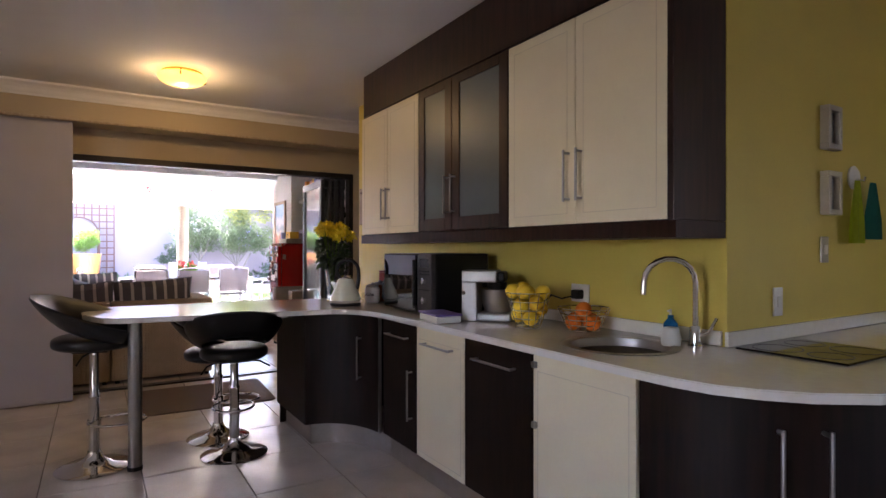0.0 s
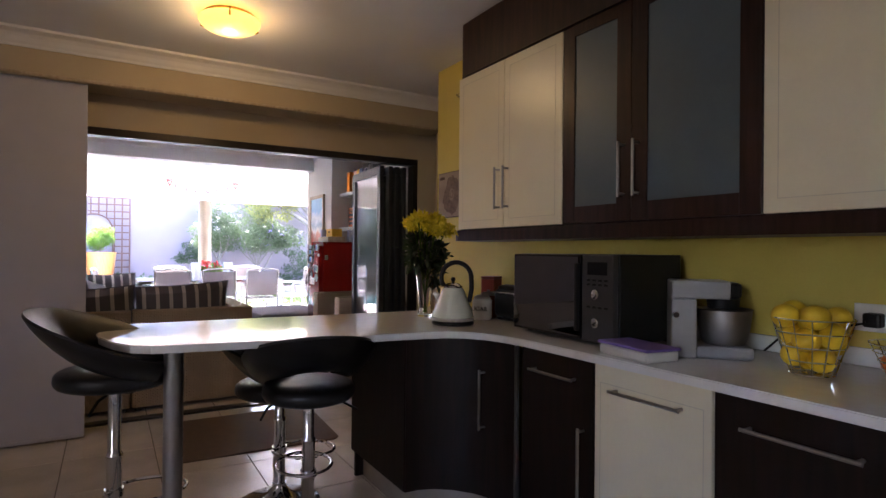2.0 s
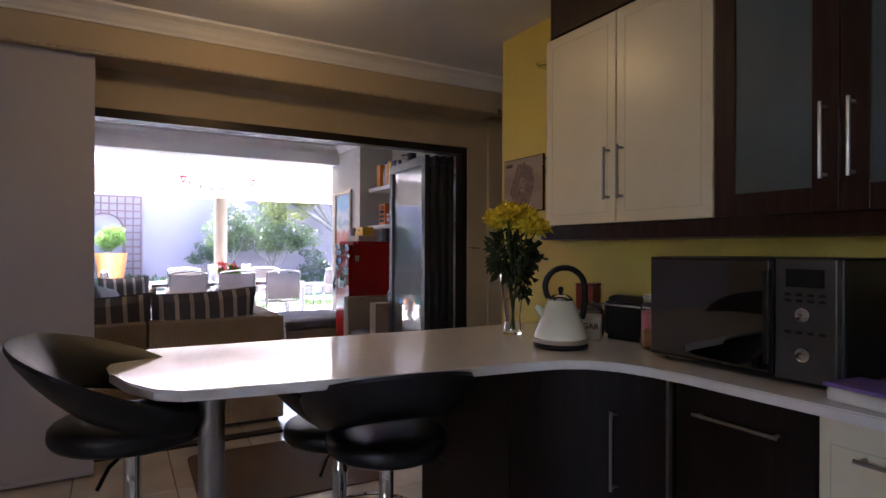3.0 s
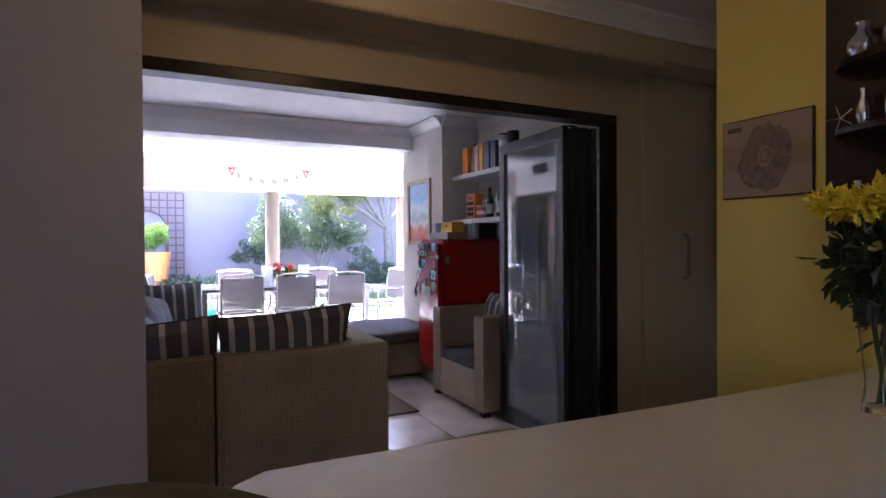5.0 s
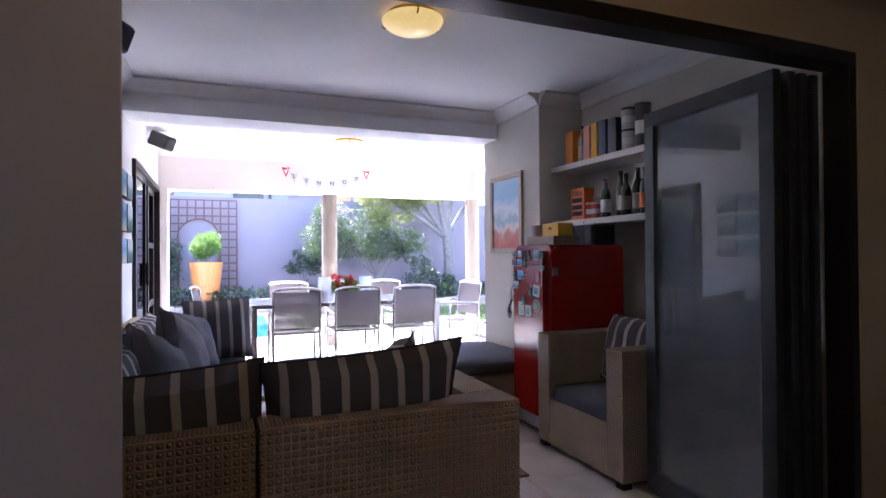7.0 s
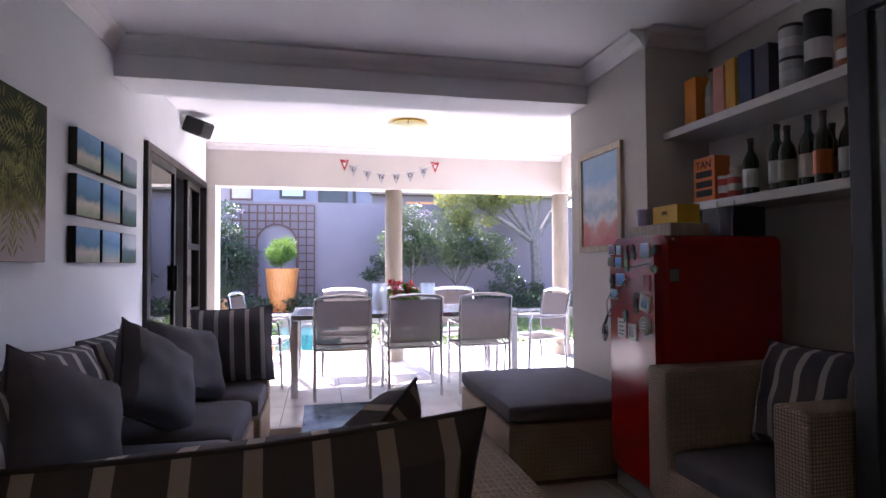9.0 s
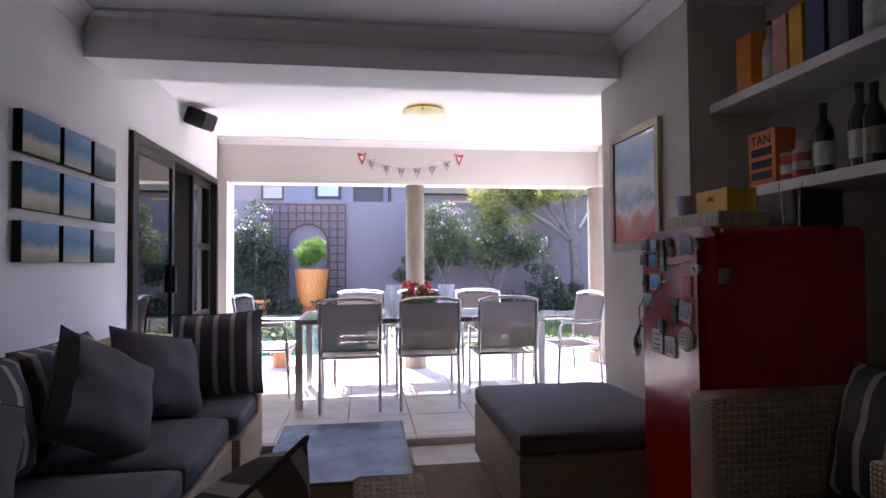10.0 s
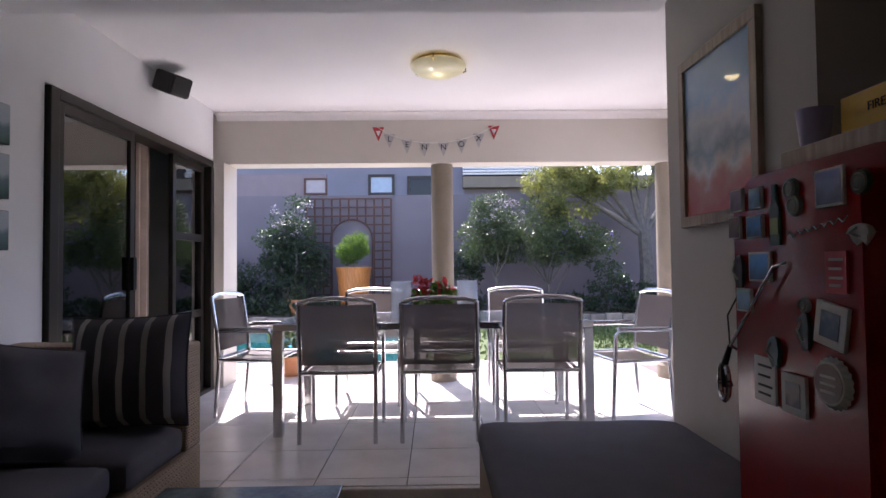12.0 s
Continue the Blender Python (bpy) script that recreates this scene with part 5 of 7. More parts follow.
def wire_basket(at, r0, r1, h, label, fruit, fm, fr_r):
    t = thing("fruit_basket", at, 0, label, "fruit basket", "wire fruit baskets")
    bm = bmesh.new()
    for k in range(5):
        f = k / 4
        r = r0 + (r1 - r0) * f
        tube(bm, [(r * math.cos(2 * math.pi * i / 28), r * math.sin(2 * math.pi * i / 28), 0.008 + h * f) for i in range(28)], 0.0022, 6, True)
    for i in range(14):
        a = 2 * math.pi * i / 14
        tube(bm, [(r0 * 0.2 * math.cos(a), r0 * 0.2 * math.sin(a), 0.006), (r0 * math.cos(a), r0 * math.sin(a), 0.008), (r1 * math.cos(a), r1 * math.sin(a), 0.008 + h)], 0.0018, 5)
    part("wire_frame", bm, M_CHROME, t, smooth=True)
    for x, y, z in fruit:
        fo = part(fm[1], L([(fr_r * math.sin(radians(a)) * (1.0), -fr_r * math.cos(radians(a)) * 1.08) for a in range(0, 181, 18)], 18), fm[0], None, label=fm[2], category=fm[1], group=fm[1] + "s in the basket", smooth=True)
        fo.matrix_basis = pose(at[0] + x, at[1] + y, at[2] + z, 37 * x * 100 % 90, 70 * y * 10 % 90, 0)


rl = random.Random(9)
lem = [(-0.015, -0.035, 0.052), (0.03, 0.02, 0.050), (-0.03, 0.035, 0.062), (0.045, -0.035, 0.095), (-0.055, -0.01, 0.112), (0.005, 0.055, 0.115), (0.0, -0.055, 0.125), (0.06, 0.03, 0.125), (-0.055, 0.05, 0.178), (-0.055, -0.035, 0.180), (0.0, 0.005, 0.168), (0.05, -0.045, 0.172), (0.02, 0.065, 0.185)]
wire_basket((2.455, 3.14, WZ), 0.06, 0.108, 0.165, "tall round wire basket heaped with lemons", lem, (M_YELLOW, "lemon", "bright yellow lemon heaped in the wire basket"), 0.036)
oran = [(0.045, 0.0, 0.046), (-0.045, 0.02, 0.046), (0.0, -0.055, 0.046), (0.01, 0.06, 0.046), (0.0, 0.0, 0.096)]
wire_basket((2.61, 2.93, WZ), 0.075, 0.12, 0.10, "wide wire basket with oranges beside the sink", oran, (M_ORANGE, "orange", "ripe orange lying in the wide wire basket"), 0.038)
sk = thing("wall_socket", (2.768, 3.10, 1.05), 0, "white wall socket with a black plug and cable", "wall socket")
part("plate", B(-0.009, 0.0, -0.06, 0.06, -0.045, 0.045, bevel=0.003), M_WHITE, sk)
part("plug", B(-0.055, -0.009, -0.03, 0.02, -0.028, 0.018, bevel=0.008), M_BLACK, sk)
part("cable", T([(-0.05, -0.005, -0.01), (-0.075, 0.06, -0.03), (-0.05, 0.16, -0.02), (-0.045, 0.25, -0.07), (-0.05, 0.33, -0.152)], 0.004, 6), M_BLACK, sk, smooth=True)
sp_ = thing("soap_bottle", (2.70, 2.53, WZ), 0, "small pump bottle of blue washing-up liquid", "soap bottle")
part("bottle_wall", L([(0, 0), (0.026, 0.0), (0.029, 0.01), (0.029, 0.075), (0.012, 0.095), (0.012, 0.11), (0, 0.11)], 20), M_BLUELIQ, sp_, smooth=True)
part("pump", T([(0, 0, 0.108), (0, 0, 0.13), (-0.03, -0.01, 0.128)], 0.005, 6), M_WHITE, sp_, smooth=True)
dc = part("dish_cloth_holder", L([(0, 0), (0.035, 0), (0.04, 0.03), (0.03, 0.07), (0, 0.075)], 20), paint((0.55, 0.55, 0.52), 0.3), label="pale grey scouring sponge holder beside the tap", category="sponge holder", smooth=True)
dc.matrix_basis = pose(2.62, 2.47, WZ)

# hob wall: switches, frames, hook and tea towels
for x, z, nm in ((3.13, 1.05, "double_socket"), (3.53, 1.27, "light_switch")):
    s = thing(nm, (x, 2.328, z), 0, "brushed metal switch plate on the yellow wall" if nm == "light_switch" else "white vertical socket plate above the hob", "switch plate")
    part("plate", B(-0.035, 0.035, -0.008, 0.0, -0.06, 0.06, bevel=0.003), M_WHITE if nm == "double_socket" else M_STEEL, s)
    part("rocker", B(-0.015, 0.015, -0.013, -0.008, -0.022, 0.022, bevel=0.002), M_WHITE, s)
for z in (1.83, 1.53):
    framed("small_frame", (3.56, 2.328, z), 0, 0.13, 0.20, paint((0.42, 0.38, 0.33)), banded("little_print", [(0.0, (0.15, 0.15, 0.16)), (0.5, (0.3, 0.3, 0.3)), (1.0, (0.2, 0.2, 0.22))], -0.08, 0.08, wobble=0.8, scale=20), "small off-white framed print on the yellow wall", fw=0.025, d=0.04)
hk = thing("towel_hook", (3.82, 2.328, 1.62), 0, "round white towel hook on the yellow wall", "towel hook")
part("disc", L([(0, 0), (0.055, 0), (0.058, 0.008), (0.045, 0.016), (0, 0.018)], 28), M_WHITE, hk, smooth=True, at=pose(0, 0, 0, 90, 0, 0))
part("peg", T([(0, -0.015, -0.01), (0, -0.05, -0.02), (0, -0.055, 0.0)], 0.006, 8), M_CHROME, hk, smooth=True)


def towel(x0, x1, z0, z1, m, label, seed):
    rr = random.Random(seed)
    bm = bmesh.new()
    g = []
    for j in range(9):
        v = j / 8
        cx, hw = (x0 + x1) / 2, (x1 - x0) / 2 * (0.35 + 0.65 * min(1, v * 1.6))
        g.append([bm.verts.new((cx + hw * (2 * i / 12 - 1), 2.29 - 0.012 * math.sin(i * 1.3 + seed) * (0.4 + v), z1 - (z1 - z0) * v)) for i in range(13)])
    for a, b in zip(g, g[1:]):
        for i in range(12):
            bm.faces.new((a[i], a[i + 1], b[i + 1], b[i]))
    bmesh.ops.solidify(bm, geom=bm.faces[:], thickness=0.004)
    part("tea_towel", bm, m, label=label, category="tea towel", smooth=True)


towel(3.70, 3.86, 1.30, 1.60, M_LIME, "lime green tea towel hanging from the white hook", 2)
towel(3.87, 4.02, 1.32, 1.60, M_TEAL, "dark teal tea towel hanging from the white hook", 4)
# picture on the end of the yellow wall
MAPP = banded("old_map_print", [(0.0, (0.30, 0.22, 0.15)), (0.30, (0.30, 0.22, 0.15)), (0.38, (0.26, 0.18, 0.12)), (0.62, (0.26, 0.18, 0.12)), (0.72, (0.32, 0.23, 0.16)), (1.0, (0.32, 0.23, 0.16))], -0.16, 0.16, wobble=0.3, scale=5)
bp_ = thing("map_picture", (2.768, 5.69, 1.66), -90, "brown antique map print with a dark edge on the yellow wall", "picture")
part("backing", B(-0.19, 0.19, -0.012, 0, -0.165, 0.165, bevel=0.002), M_DARKWOOD, bp_)
part("print", B(-0.185, 0.185, -0.0135, -0.0122, -0.160, 0.160), MAPP, bp_)

def ring_patch(r_in, r_out, y, seed):
    """An uneven ring of printed ink in the xz plane."""
    rr = random.Random(seed)
    bm = bmesh.new()
    n = 36
    w = [rr.uniform(0.6, 1.4) for _ in range(n)]
    a_, b_ = [], []
    for i in range(n):
        t = 2 * math.pi * i / n
        k = 0.25 * (w[i] + w[i - 1] + w[i - 2] + w[i - 3])
        a_.append(bm.verts.new((0.75 * r_in * (2 - k) * math.cos(t) + 0.1 * r_in * math.sin(t), y, r_in * k * math.sin(t))))
        b_.append(bm.verts.new((0.75 * r_out * k * math.cos(t) + 0.25 * r_out * math.sin(t), y, r_out * k * math.sin(t))))
    for i in range(n):
        j = (i + 1) % n
        bm.faces.new((a_[i], a_[j], b_[j], b_[i]))
    bmesh.ops.recalc_face_normals(bm, faces=bm.faces)
    for f in bm.faces:
        if f.normal.y > 0:
            f.normal_flip()
    return bm


part("map_coast", ring_patch(0.045, 0.135, -0.0145, 3), mat("map_ink", (0.20, 0.135, 0.10), 0.8, vary=0.5, scale=40, bump=0), bp_)
part("map_island", ring_patch(0.018, 0.030, -0.0145, 5), paint((0.19, 0.13, 0.095), 0.8), bp_)
part("map_caption", B(-0.165, -0.10, -0.0148, -0.0138, 0.115, 0.135), paint((0.10, 0.06, 0.04), 0.8), bp_)


# ---- lounge ----
def wicker_module(at, w, d, arm_near=False, arm_far=False, back="x", label="", back_h=0.775, cut=None):
    """A wicker sofa module. Its back runs along x at y = 0; the seat goes out to y = d."""
    t = thing("sofa_module", at[:3], at[3], label, "wicker sofa", "wicker sofa modules")
    bx = B(0.002, w - 0.002, 0.005, 0.155, 0.03, back_h, bevel=0.012)
    part("backrest_frame", bx, M_WICKER, t)
    part("seat_base", B(0.002, w - 0.002, 0.155, d, 0.03, 0.29, bevel=0.010), M_WICKER, t)
    a0, a1 = 0.0, w
    if arm_near:
        part("arm", B(0.002, 0.15, 0.156, d, 0.291, back_h - 0.003, bevel=0.012), M_WICKER, t)
        a0 = 0.152
    if arm_far:
        part("arm", B(w - 0.15, w - 0.002, 0.156, d, 0.291, back_h - 0.003, bevel=0.012), M_WICKER, t)
        a1 = w - 0.152
    bm = bmesh.new()
    seat_pad(bm, a0 + 0.004, a1 - 0.004, 0.158, d - 0.005, 0.291, 0.425)
    part("seat_cushion", bm, M_GREYCUSH, t, "charcoal cloth seat cushion", smooth=True)
    for x in (0.05, w - 0.05):
        for y in (0.05, d - 0.05):
            part("foot", L([(0, 0), (0.02, 0), (0.02, 0.032), (0, 0.032)], 12, (x, y, 0)), M_BLACK, t)
    return t


# row with its back to the kitchen
wicker_module((0.80, 7.14, 0, 0), 0.89, 0.88, arm_far=True, label="tan wicker sofa module with one arm, its back to the kitchen")
wicker_module((0.03, 7.14, 0, 0), 0.765, 0.88, label="tan wicker corner sofa module, its back to the kitchen")
# row along the wall: back against the wall, facing the room
wicker_module((0.03, 9.19, 0, -90), 1.15, 0.84, label="tan wicker sofa module with charcoal cushion along the lounge wall")
wicker_module((0.03, 9.94, 0, -90), 0.74, 0.84, label="tan wicker sofa module with charcoal cushion along the lounge wall")
wicker_module((0.03, 10.595, 0, -90), 0.65, 0.88, back_h=0.79, arm_near=True, label="tan wicker end sofa module with tall arm at the step")


def scatter_cushion(at, rx, ry, rz, w, h, m, label, d=0.20, seed=0, piping=True):
    t = new("scatter_cushion", None)
    t.empty_display_size = 0.1
    t.matrix_basis = pose(at[0], at[1], at[2], rx, ry, rz)
    tagged(t, label, "cushion", "scatter cushions")
    part("cover", pillow(w, h, d, seed=seed), m, t, smooth=True)
    if piping:
        pts = []
        pin = 0.06
        for k in range(40):
            s = k / 10
            e, f = int(s), (s % 1) * 2 - 1
            u, v = ((f, -1), (1, f), (-f, 1), (-1, -f))[e]
            pts.append((u * w / 2 * (1 - pin * (1 - v * v)), 0, v * h / 2 * (1 - pin * (1 - u * u))))
        part("piping", T(pts, 0.0045, 6, True), M_PIPING, t, smooth=True)
    return t


ST, GR = M_STRIPE, M_GREYCUSH
scatter_cushion((1.17, 7.33, 0.735), 20, -3, 2, 0.70, 0.50, ST, "charcoal and beige striped cushion leaning on the sofa back", seed=1)
scatter_cushion((0.49, 7.34, 0.71), 18, -3, -2, 0.70, 0.50, ST, "charcoal and beige striped cushion leaning on the sofa back", seed=2)
scatter_cushion((1.31, 7.62, 0.69), 24, -14, 58, 0.44, 0.46, ST, "striped cushion propped in the corner of the wicker arm", seed=3)
scatter_cushion((0.28, 8.22, 0.665), -12, 0, 84, 0.50, 0.44, ST, "striped cushion against the lounge wall", seed=4)
scatter_cushion((0.43, 8.48, 0.665), -22, 26, 64, 0.48, 0.48, GR, "plain charcoal cushion in front of the striped ones", seed=5)
scatter_cushion((0.27, 8.90, 0.68), -14, 4, 84, 0.50, 0.44, ST, "striped cushion against the lounge wall", seed=6)
scatter_cushion((0.49, 9.33, 0.665), -24, 30, 62, 0.50, 0.47, GR, "plain charcoal cushion in front of the striped ones", seed=7)
scatter_cushion((0.27, 9.48, 0.675), -14, -3, 82, 0.50, 0.44, ST, "striped cushion against the lounge wall", seed=8)
scatter_cushion((0.50, 9.92, 0.655), -26, 14, 56, 0.50, 0.46, GR, "plain charcoal cushion in front of the striped ones", seed=9)
scatter_cushion((0.69, 10.36, 0.685), -10, -2, 4, 0.52, 0.50, ST, "striped cushion leaning on the far sofa arm", seed=10)

ac = thing("armchair", (2.71, 7.84, 0), 0, "tan wicker armchair with charcoal seat cushion, facing the sofa", "wicker armchair")
part("far_arm", B(0, 0.78, 0.72, 0.86, 0.035, 0.755, bevel=0.012), M_WICKER, ac)
part("near_arm", B(0, 0.78, 0.0, 0.14, 0.035, 0.755, bevel=0.012), M_WICKER, ac)
part("front_panel", B(0.003, 0.07, 0.141, 0.719, 0.035, 0.335, bevel=0.006), M_WICKER, ac)
part("backrest_frame", B(0.64, 0.78, 0.141, 0.719, 0.035, 0.775, bevel=0.012), M_WICKER, ac)
part("seat_deck", B(0.071, 0.639, 0.141, 0.719, 0.20, 0.30), M_WICKER, ac)
bm = bmesh.new()
seat_pad(bm, 0.01, 0.635, 0.145, 0.715, 0.302, 0.425)
part("seat_cushion", bm, M_GREYCUSH, ac, "charcoal cloth seat cushion", smooth=True)
for x in (0.04, 0.74):
    for y in (0.04, 0.82):
        part("foot", B(x - 0.03, x + 0.03, y - 0.03, y + 0.03, 0.0, 0.036), M_BLACK, ac)
scatter_cushion((3.17, 8.28, 0.665), -16, 0, -82, 0.46, 0.44, ST, "striped cushion leaning on the armchair back", seed=11)

ot = thing("ottoman", (2.24, 9.28, 0), 0, "tan wicker ottoman with a charcoal cushion top beside the pier", "ottoman")
part("wicker_base", B(0.01, 0.89, 0.01, 1.05, 0.03, 0.34, bevel=0.012), M_WICKER, ot)
bm = bmesh.new()
seat_pad(bm, 0.0, 0.90, 0.0, 1.06, 0.342, 0.455)
part("seat_cushion", bm, M_GREYCUSH, ot, "charcoal cloth cushion top", smooth=True)
for x in (0.06, 0.84):
    for y in (0.06, 1.00):
        part("foot", B(x - 0.03, x + 0.03, y - 0.03, y + 0.03, 0.0, 0.031), M_BLACK, ot)

ct = thing("coffee_table", (1.17, 8.92, 0.014), 0, "wicker coffee table with a glass top on the rug", "coffee table")
part("wicker_base", B(0.015, 0.565, 0.015, 0.755, 0.0, 0.395, bevel=0.01), M_WICKER, ct)
# the raised, blotchy base colour stands for mottled reflections in the glass
part("glass_top", B(0.0, 0.58, 0.0, 0.77, 0.398, 0.408, bevel=0.003), mat("mottled_sheen_glass", (0.17, 0.22, 0.23), 0.09, vary=0.6, scale=7, bump=0, coat=0.0, spec=0.5), ct)
part("rug", slab([(0.86, 8.22), (2.36, 8.22), (2.36, 10.20), (0.86, 10.20)], 0.0, 0.013, 0.004), M_RUG, label="plain brown pile rug under the coffee table", category="rug")


# ---- fridge ----
def rounded_rect(w, h, r, n=6):
    return arc(w - r, r, r, 270, 360, n) + arc(w - r, h - r, r, 0, 90, n) + arc(r, h - r, r, 90, 180, n) + arc(r, r, r, 180, 270, n)


def rounded_plate(w, h, t, r, bevel):
    """A plate in the xz plane, w wide and h high with rounded corners, t deep along y."""
    bm = slab(rounded_rect(w, h, r), 0, t)
    if bevel:
        es = [e for e in bm.edges if abs(e.verts[0].co.z - t) < 1e-6 and abs(e.verts[1].co.z - t) < 1e-6]
        bmesh.ops.bevel(bm, geom=es, offset=bevel, segments=4, affect="EDGES")
    for v in bm.verts:
        v.co = Vector((v.co.x, -v.co.z, v.co.y))
    return bm


fr = thing("fridge", (2.88, 8.72, 0), 0, "red retro fridge with rounded door covered in magnets", "fridge")
bmf = slab(rounded_rect(0.50, 1.24, 0.05), 0, 0.58, 0.0)
for v in bmf.verts:
    v.co = Vector((v.co.z, v.co.x, v.co.y + 0.11))
bmesh.ops.recalc_face_normals(bmf, faces=bmf.faces)
part("body", bmf, M_RED, fr, smooth=True)
dr = rounded_plate(0.50, 1.24, 0.085, 0.06, 0.045)
fd = part("door", dr, M_RED, fr, smooth=True, at=pose(0, 0.50, 0.11, 0, 0, -90) )
part("seal", B(-0.006, 0.0, 0.01, 0.49, 0.125, 1.335), M_OFFWHITE, fr)
part("kick_plate", B(-0.04, 0.55, 0.01, 0.49, 0.02, 0.108, bevel=0.004), M_GREYPLASTIC, fr)
for y in (0.06, 0.44):
    part("foot", B(0.0, 0.05, y - 0.02, y + 0.02, 0.0, 0.022), M_BLACK, fr)
part("hinge", B(-0.03, 0.012, -0.006, 0.0, 1.13, 1.19, bevel=0.002), M_CHROME, fr)
part("handle", T([(-0.088, 0.45, 0.93), (-0.104, 0.45, 0.94), (-0.106, 0.40, 0.99), (-0.104, 0.27, 1.13), (-0.088, 0.25, 1.14)], 0.0035, 8), M_CHROME, fr, smooth=True)
FXM = 2.7905


def magnet(y, z, kind, w, h, c, label, tilt=0):
    """A flat magnet on the fridge door; kind tells its build."""
    g = new("fridge_magnet", None)
    g.empty_display_size = 0.02
    g.matrix_basis = pose(FXM, y, z, tilt, 0, 0)
    tagged(g, label, "fridge magnet", "fridge magnets")
    if kind == "photo":
        part("backing", B(-0.004, 0.003, -w / 2, w / 2, -h / 2, h / 2, bevel=0.001), M_PAPER, g)
        low = tuple(v * 0.35 for v in c)
        art = banded("little_photo", [(0.0, low), (0.35, tuple(v * 0.7 for v in c)), (0.6, c), (1.0, tuple(min(0.9, v * 1.4 + 0.05) for v in c))], -h / 2, h / 2, wobble=0.5, scale=40)
        part("print", B(-0.0052, -0.004, -w * 0.43, w * 0.43, -h * 0.43, h * 0.43), art, g)
    elif kind == "framed":
        part("backing", B(-0.005, 0.003, -w / 2, w / 2, -h / 2, h / 2, bevel=0.001), M_PAPER, g)
        part("print", B(-0.0062, -0.005, -w * 0.30, w * 0.30, -h * 0.30, h * 0.30), banded("little_photo", [(0.0, (0.05, 0.10, 0.2)), (0.5, c), (1.0, (0.4, 0.5, 0.6))], -h / 2, h / 2, wobble=0.9, scale=50), g)
    elif kind == "round":
        part("disc", L([(0, -0.003), (w / 2, -0.003), (w / 2 * 0.9, 0.005), (0, 0.006)], 20), paint(c, 0.35), g, at=pose(0, 0, 0, 0, -90, 0))
        part("relief", L([(w * 0.28, 0.0055), (w * 0.32, 0.008), (w * 0.36, 0.0055)], 18), paint((0.35, 0.33, 0.28)), g, at=pose(0, 0, 0, 0, -90, 0))
    elif kind == "bottle":
        bm = slab([(-w / 2, 0), (w / 2, 0), (w / 2, h * 0.6), (w * 0.2, h * 0.75), (w * 0.2, h), (-w * 0.2, h), (-w * 0.2, h * 0.75), (-w / 2, h * 0.6)], 0, 0.006, 0.001)
        part("bottle_shape", bm, paint(c, 0.3), g, at=pose(0.003, 0, -h / 2, 90, 0, -90))
        part("tag", B(-0.0048, -0.0035, -w * 0.4, w * 0.4, -h * 0.32, -h * 0.05), paint((0.30, 0.38, 0.16)), g)
    elif kind == "card":
        part("backing", B(-0.002, 0.003, -w / 2, w / 2, -h / 2, h / 2), paint(c), g)
        for k, q in enumerate((0.30, 0.08, -0.14, -0.32)):
            part("line", B(-0.0032, -0.002, -w * (0.36 - 0.08 * (k % 2)), w * 0.3, h * q - 0.002, h * q + 0.003), M_INK if c[0] > 0.5 and c[1] > 0.3 else paint((0.6, 0.45, 0.45)), g)
    else:
        part("figure", pillow(w, 0.016, h, n=8, pinch=0.3), paint(c, 0.4), g, smooth=True, at=pose(0, 0, 0, 90, 0, 90))
        part("trim", T([(-0.012, -w * 0.2, -h * 0.25), (-0.014, w * 0.15, 0), (-0.012, -w * 0.1, h * 0.28)], 0.0025, 6), paint((0.5, 0.48, 0.42)), g, smooth=True)
    return g


BLU, SKY, DRK, GRN = (0.10, 0.38, 0.88), (0.36, 0.62, 0.88), (0.03, 0.035, 0.04), (0.05, 0.10, 0.05)
magnet(9.148, 1.289, "photo", 0.055, 0.055, (0.25, 0.2, 0.3), "small faded photo magnet at the door's top edge")
magnet(9.07, 1.286, "photo", 0.050, 0.050, SKY, "small sky-blue photo magnet on the red fridge")
magnet(9.16, 1.225, "photo", 0.050, 0.055, (0.2, 0.14, 0.12), "small brown photo magnet on the red fridge")
magnet(9.075, 1.222, "photo", 0.065, 0.052, BLU, "deep blue sea photo magnet on the red fridge")
magnet(9.0, 1.242, "bottle", 0.034, 0.13, GRN, "green bottle-shaped magnet on the red fridge")
magnet(8.945, 1.29, "round", 0.045, 0.045, (0.10, 0.10, 0.09), "small round dark metal magnet on the fridge")
magnet(8.935, 1.255, "round", 0.045, 0.045, (0.20, 0.19, 0.16), "small round grey metal magnet on the fridge")
magnet(8.832, 1.278, "photo", 0.074, 0.071, (0.30, 0.36, 0.60), "large square lilac-blue photo magnet on the fridge")
magnet(8.757, 1.277, "round", 0.045, 0.045, (0.03, 0.05, 0.03), "black and green round badge magnet on the fridge")
magnet(8.762, 1.190, "figure", 0.062, 0.032, (0.45, 0.42, 0.36), "half bottle-cap shaped grey magnet on the fridge")
magnet(8.823, 1.121, "card", 0.054, 0.077, (0.55, 0.04, 0.05), "red card magnet with pale handwriting on the fridge")
magnet(9.06, 1.131, "photo", 0.082, 0.066, BLU, "blue underwater photo magnet on the red fridge")
magnet(9.146, 1.121, "figure", 0.050, 0.078, DRK, "dark figure-shaped magnet near the fridge door's edge")
magnet(9.126, 1.053, "photo", 0.062, 0.054, SKY, "small pale blue photo magnet low on the fridge")
magnet(8.913, 1.005, "figure", 0.042, 0.075, (0.06, 0.07, 0.08), "dark bottle-opener magnet with a steel ring")
magnet(8.912, 1.055, "round", 0.030, 0.030, (0.5, 0.5, 0.5), "bright steel ring of a bottle-opener magnet")
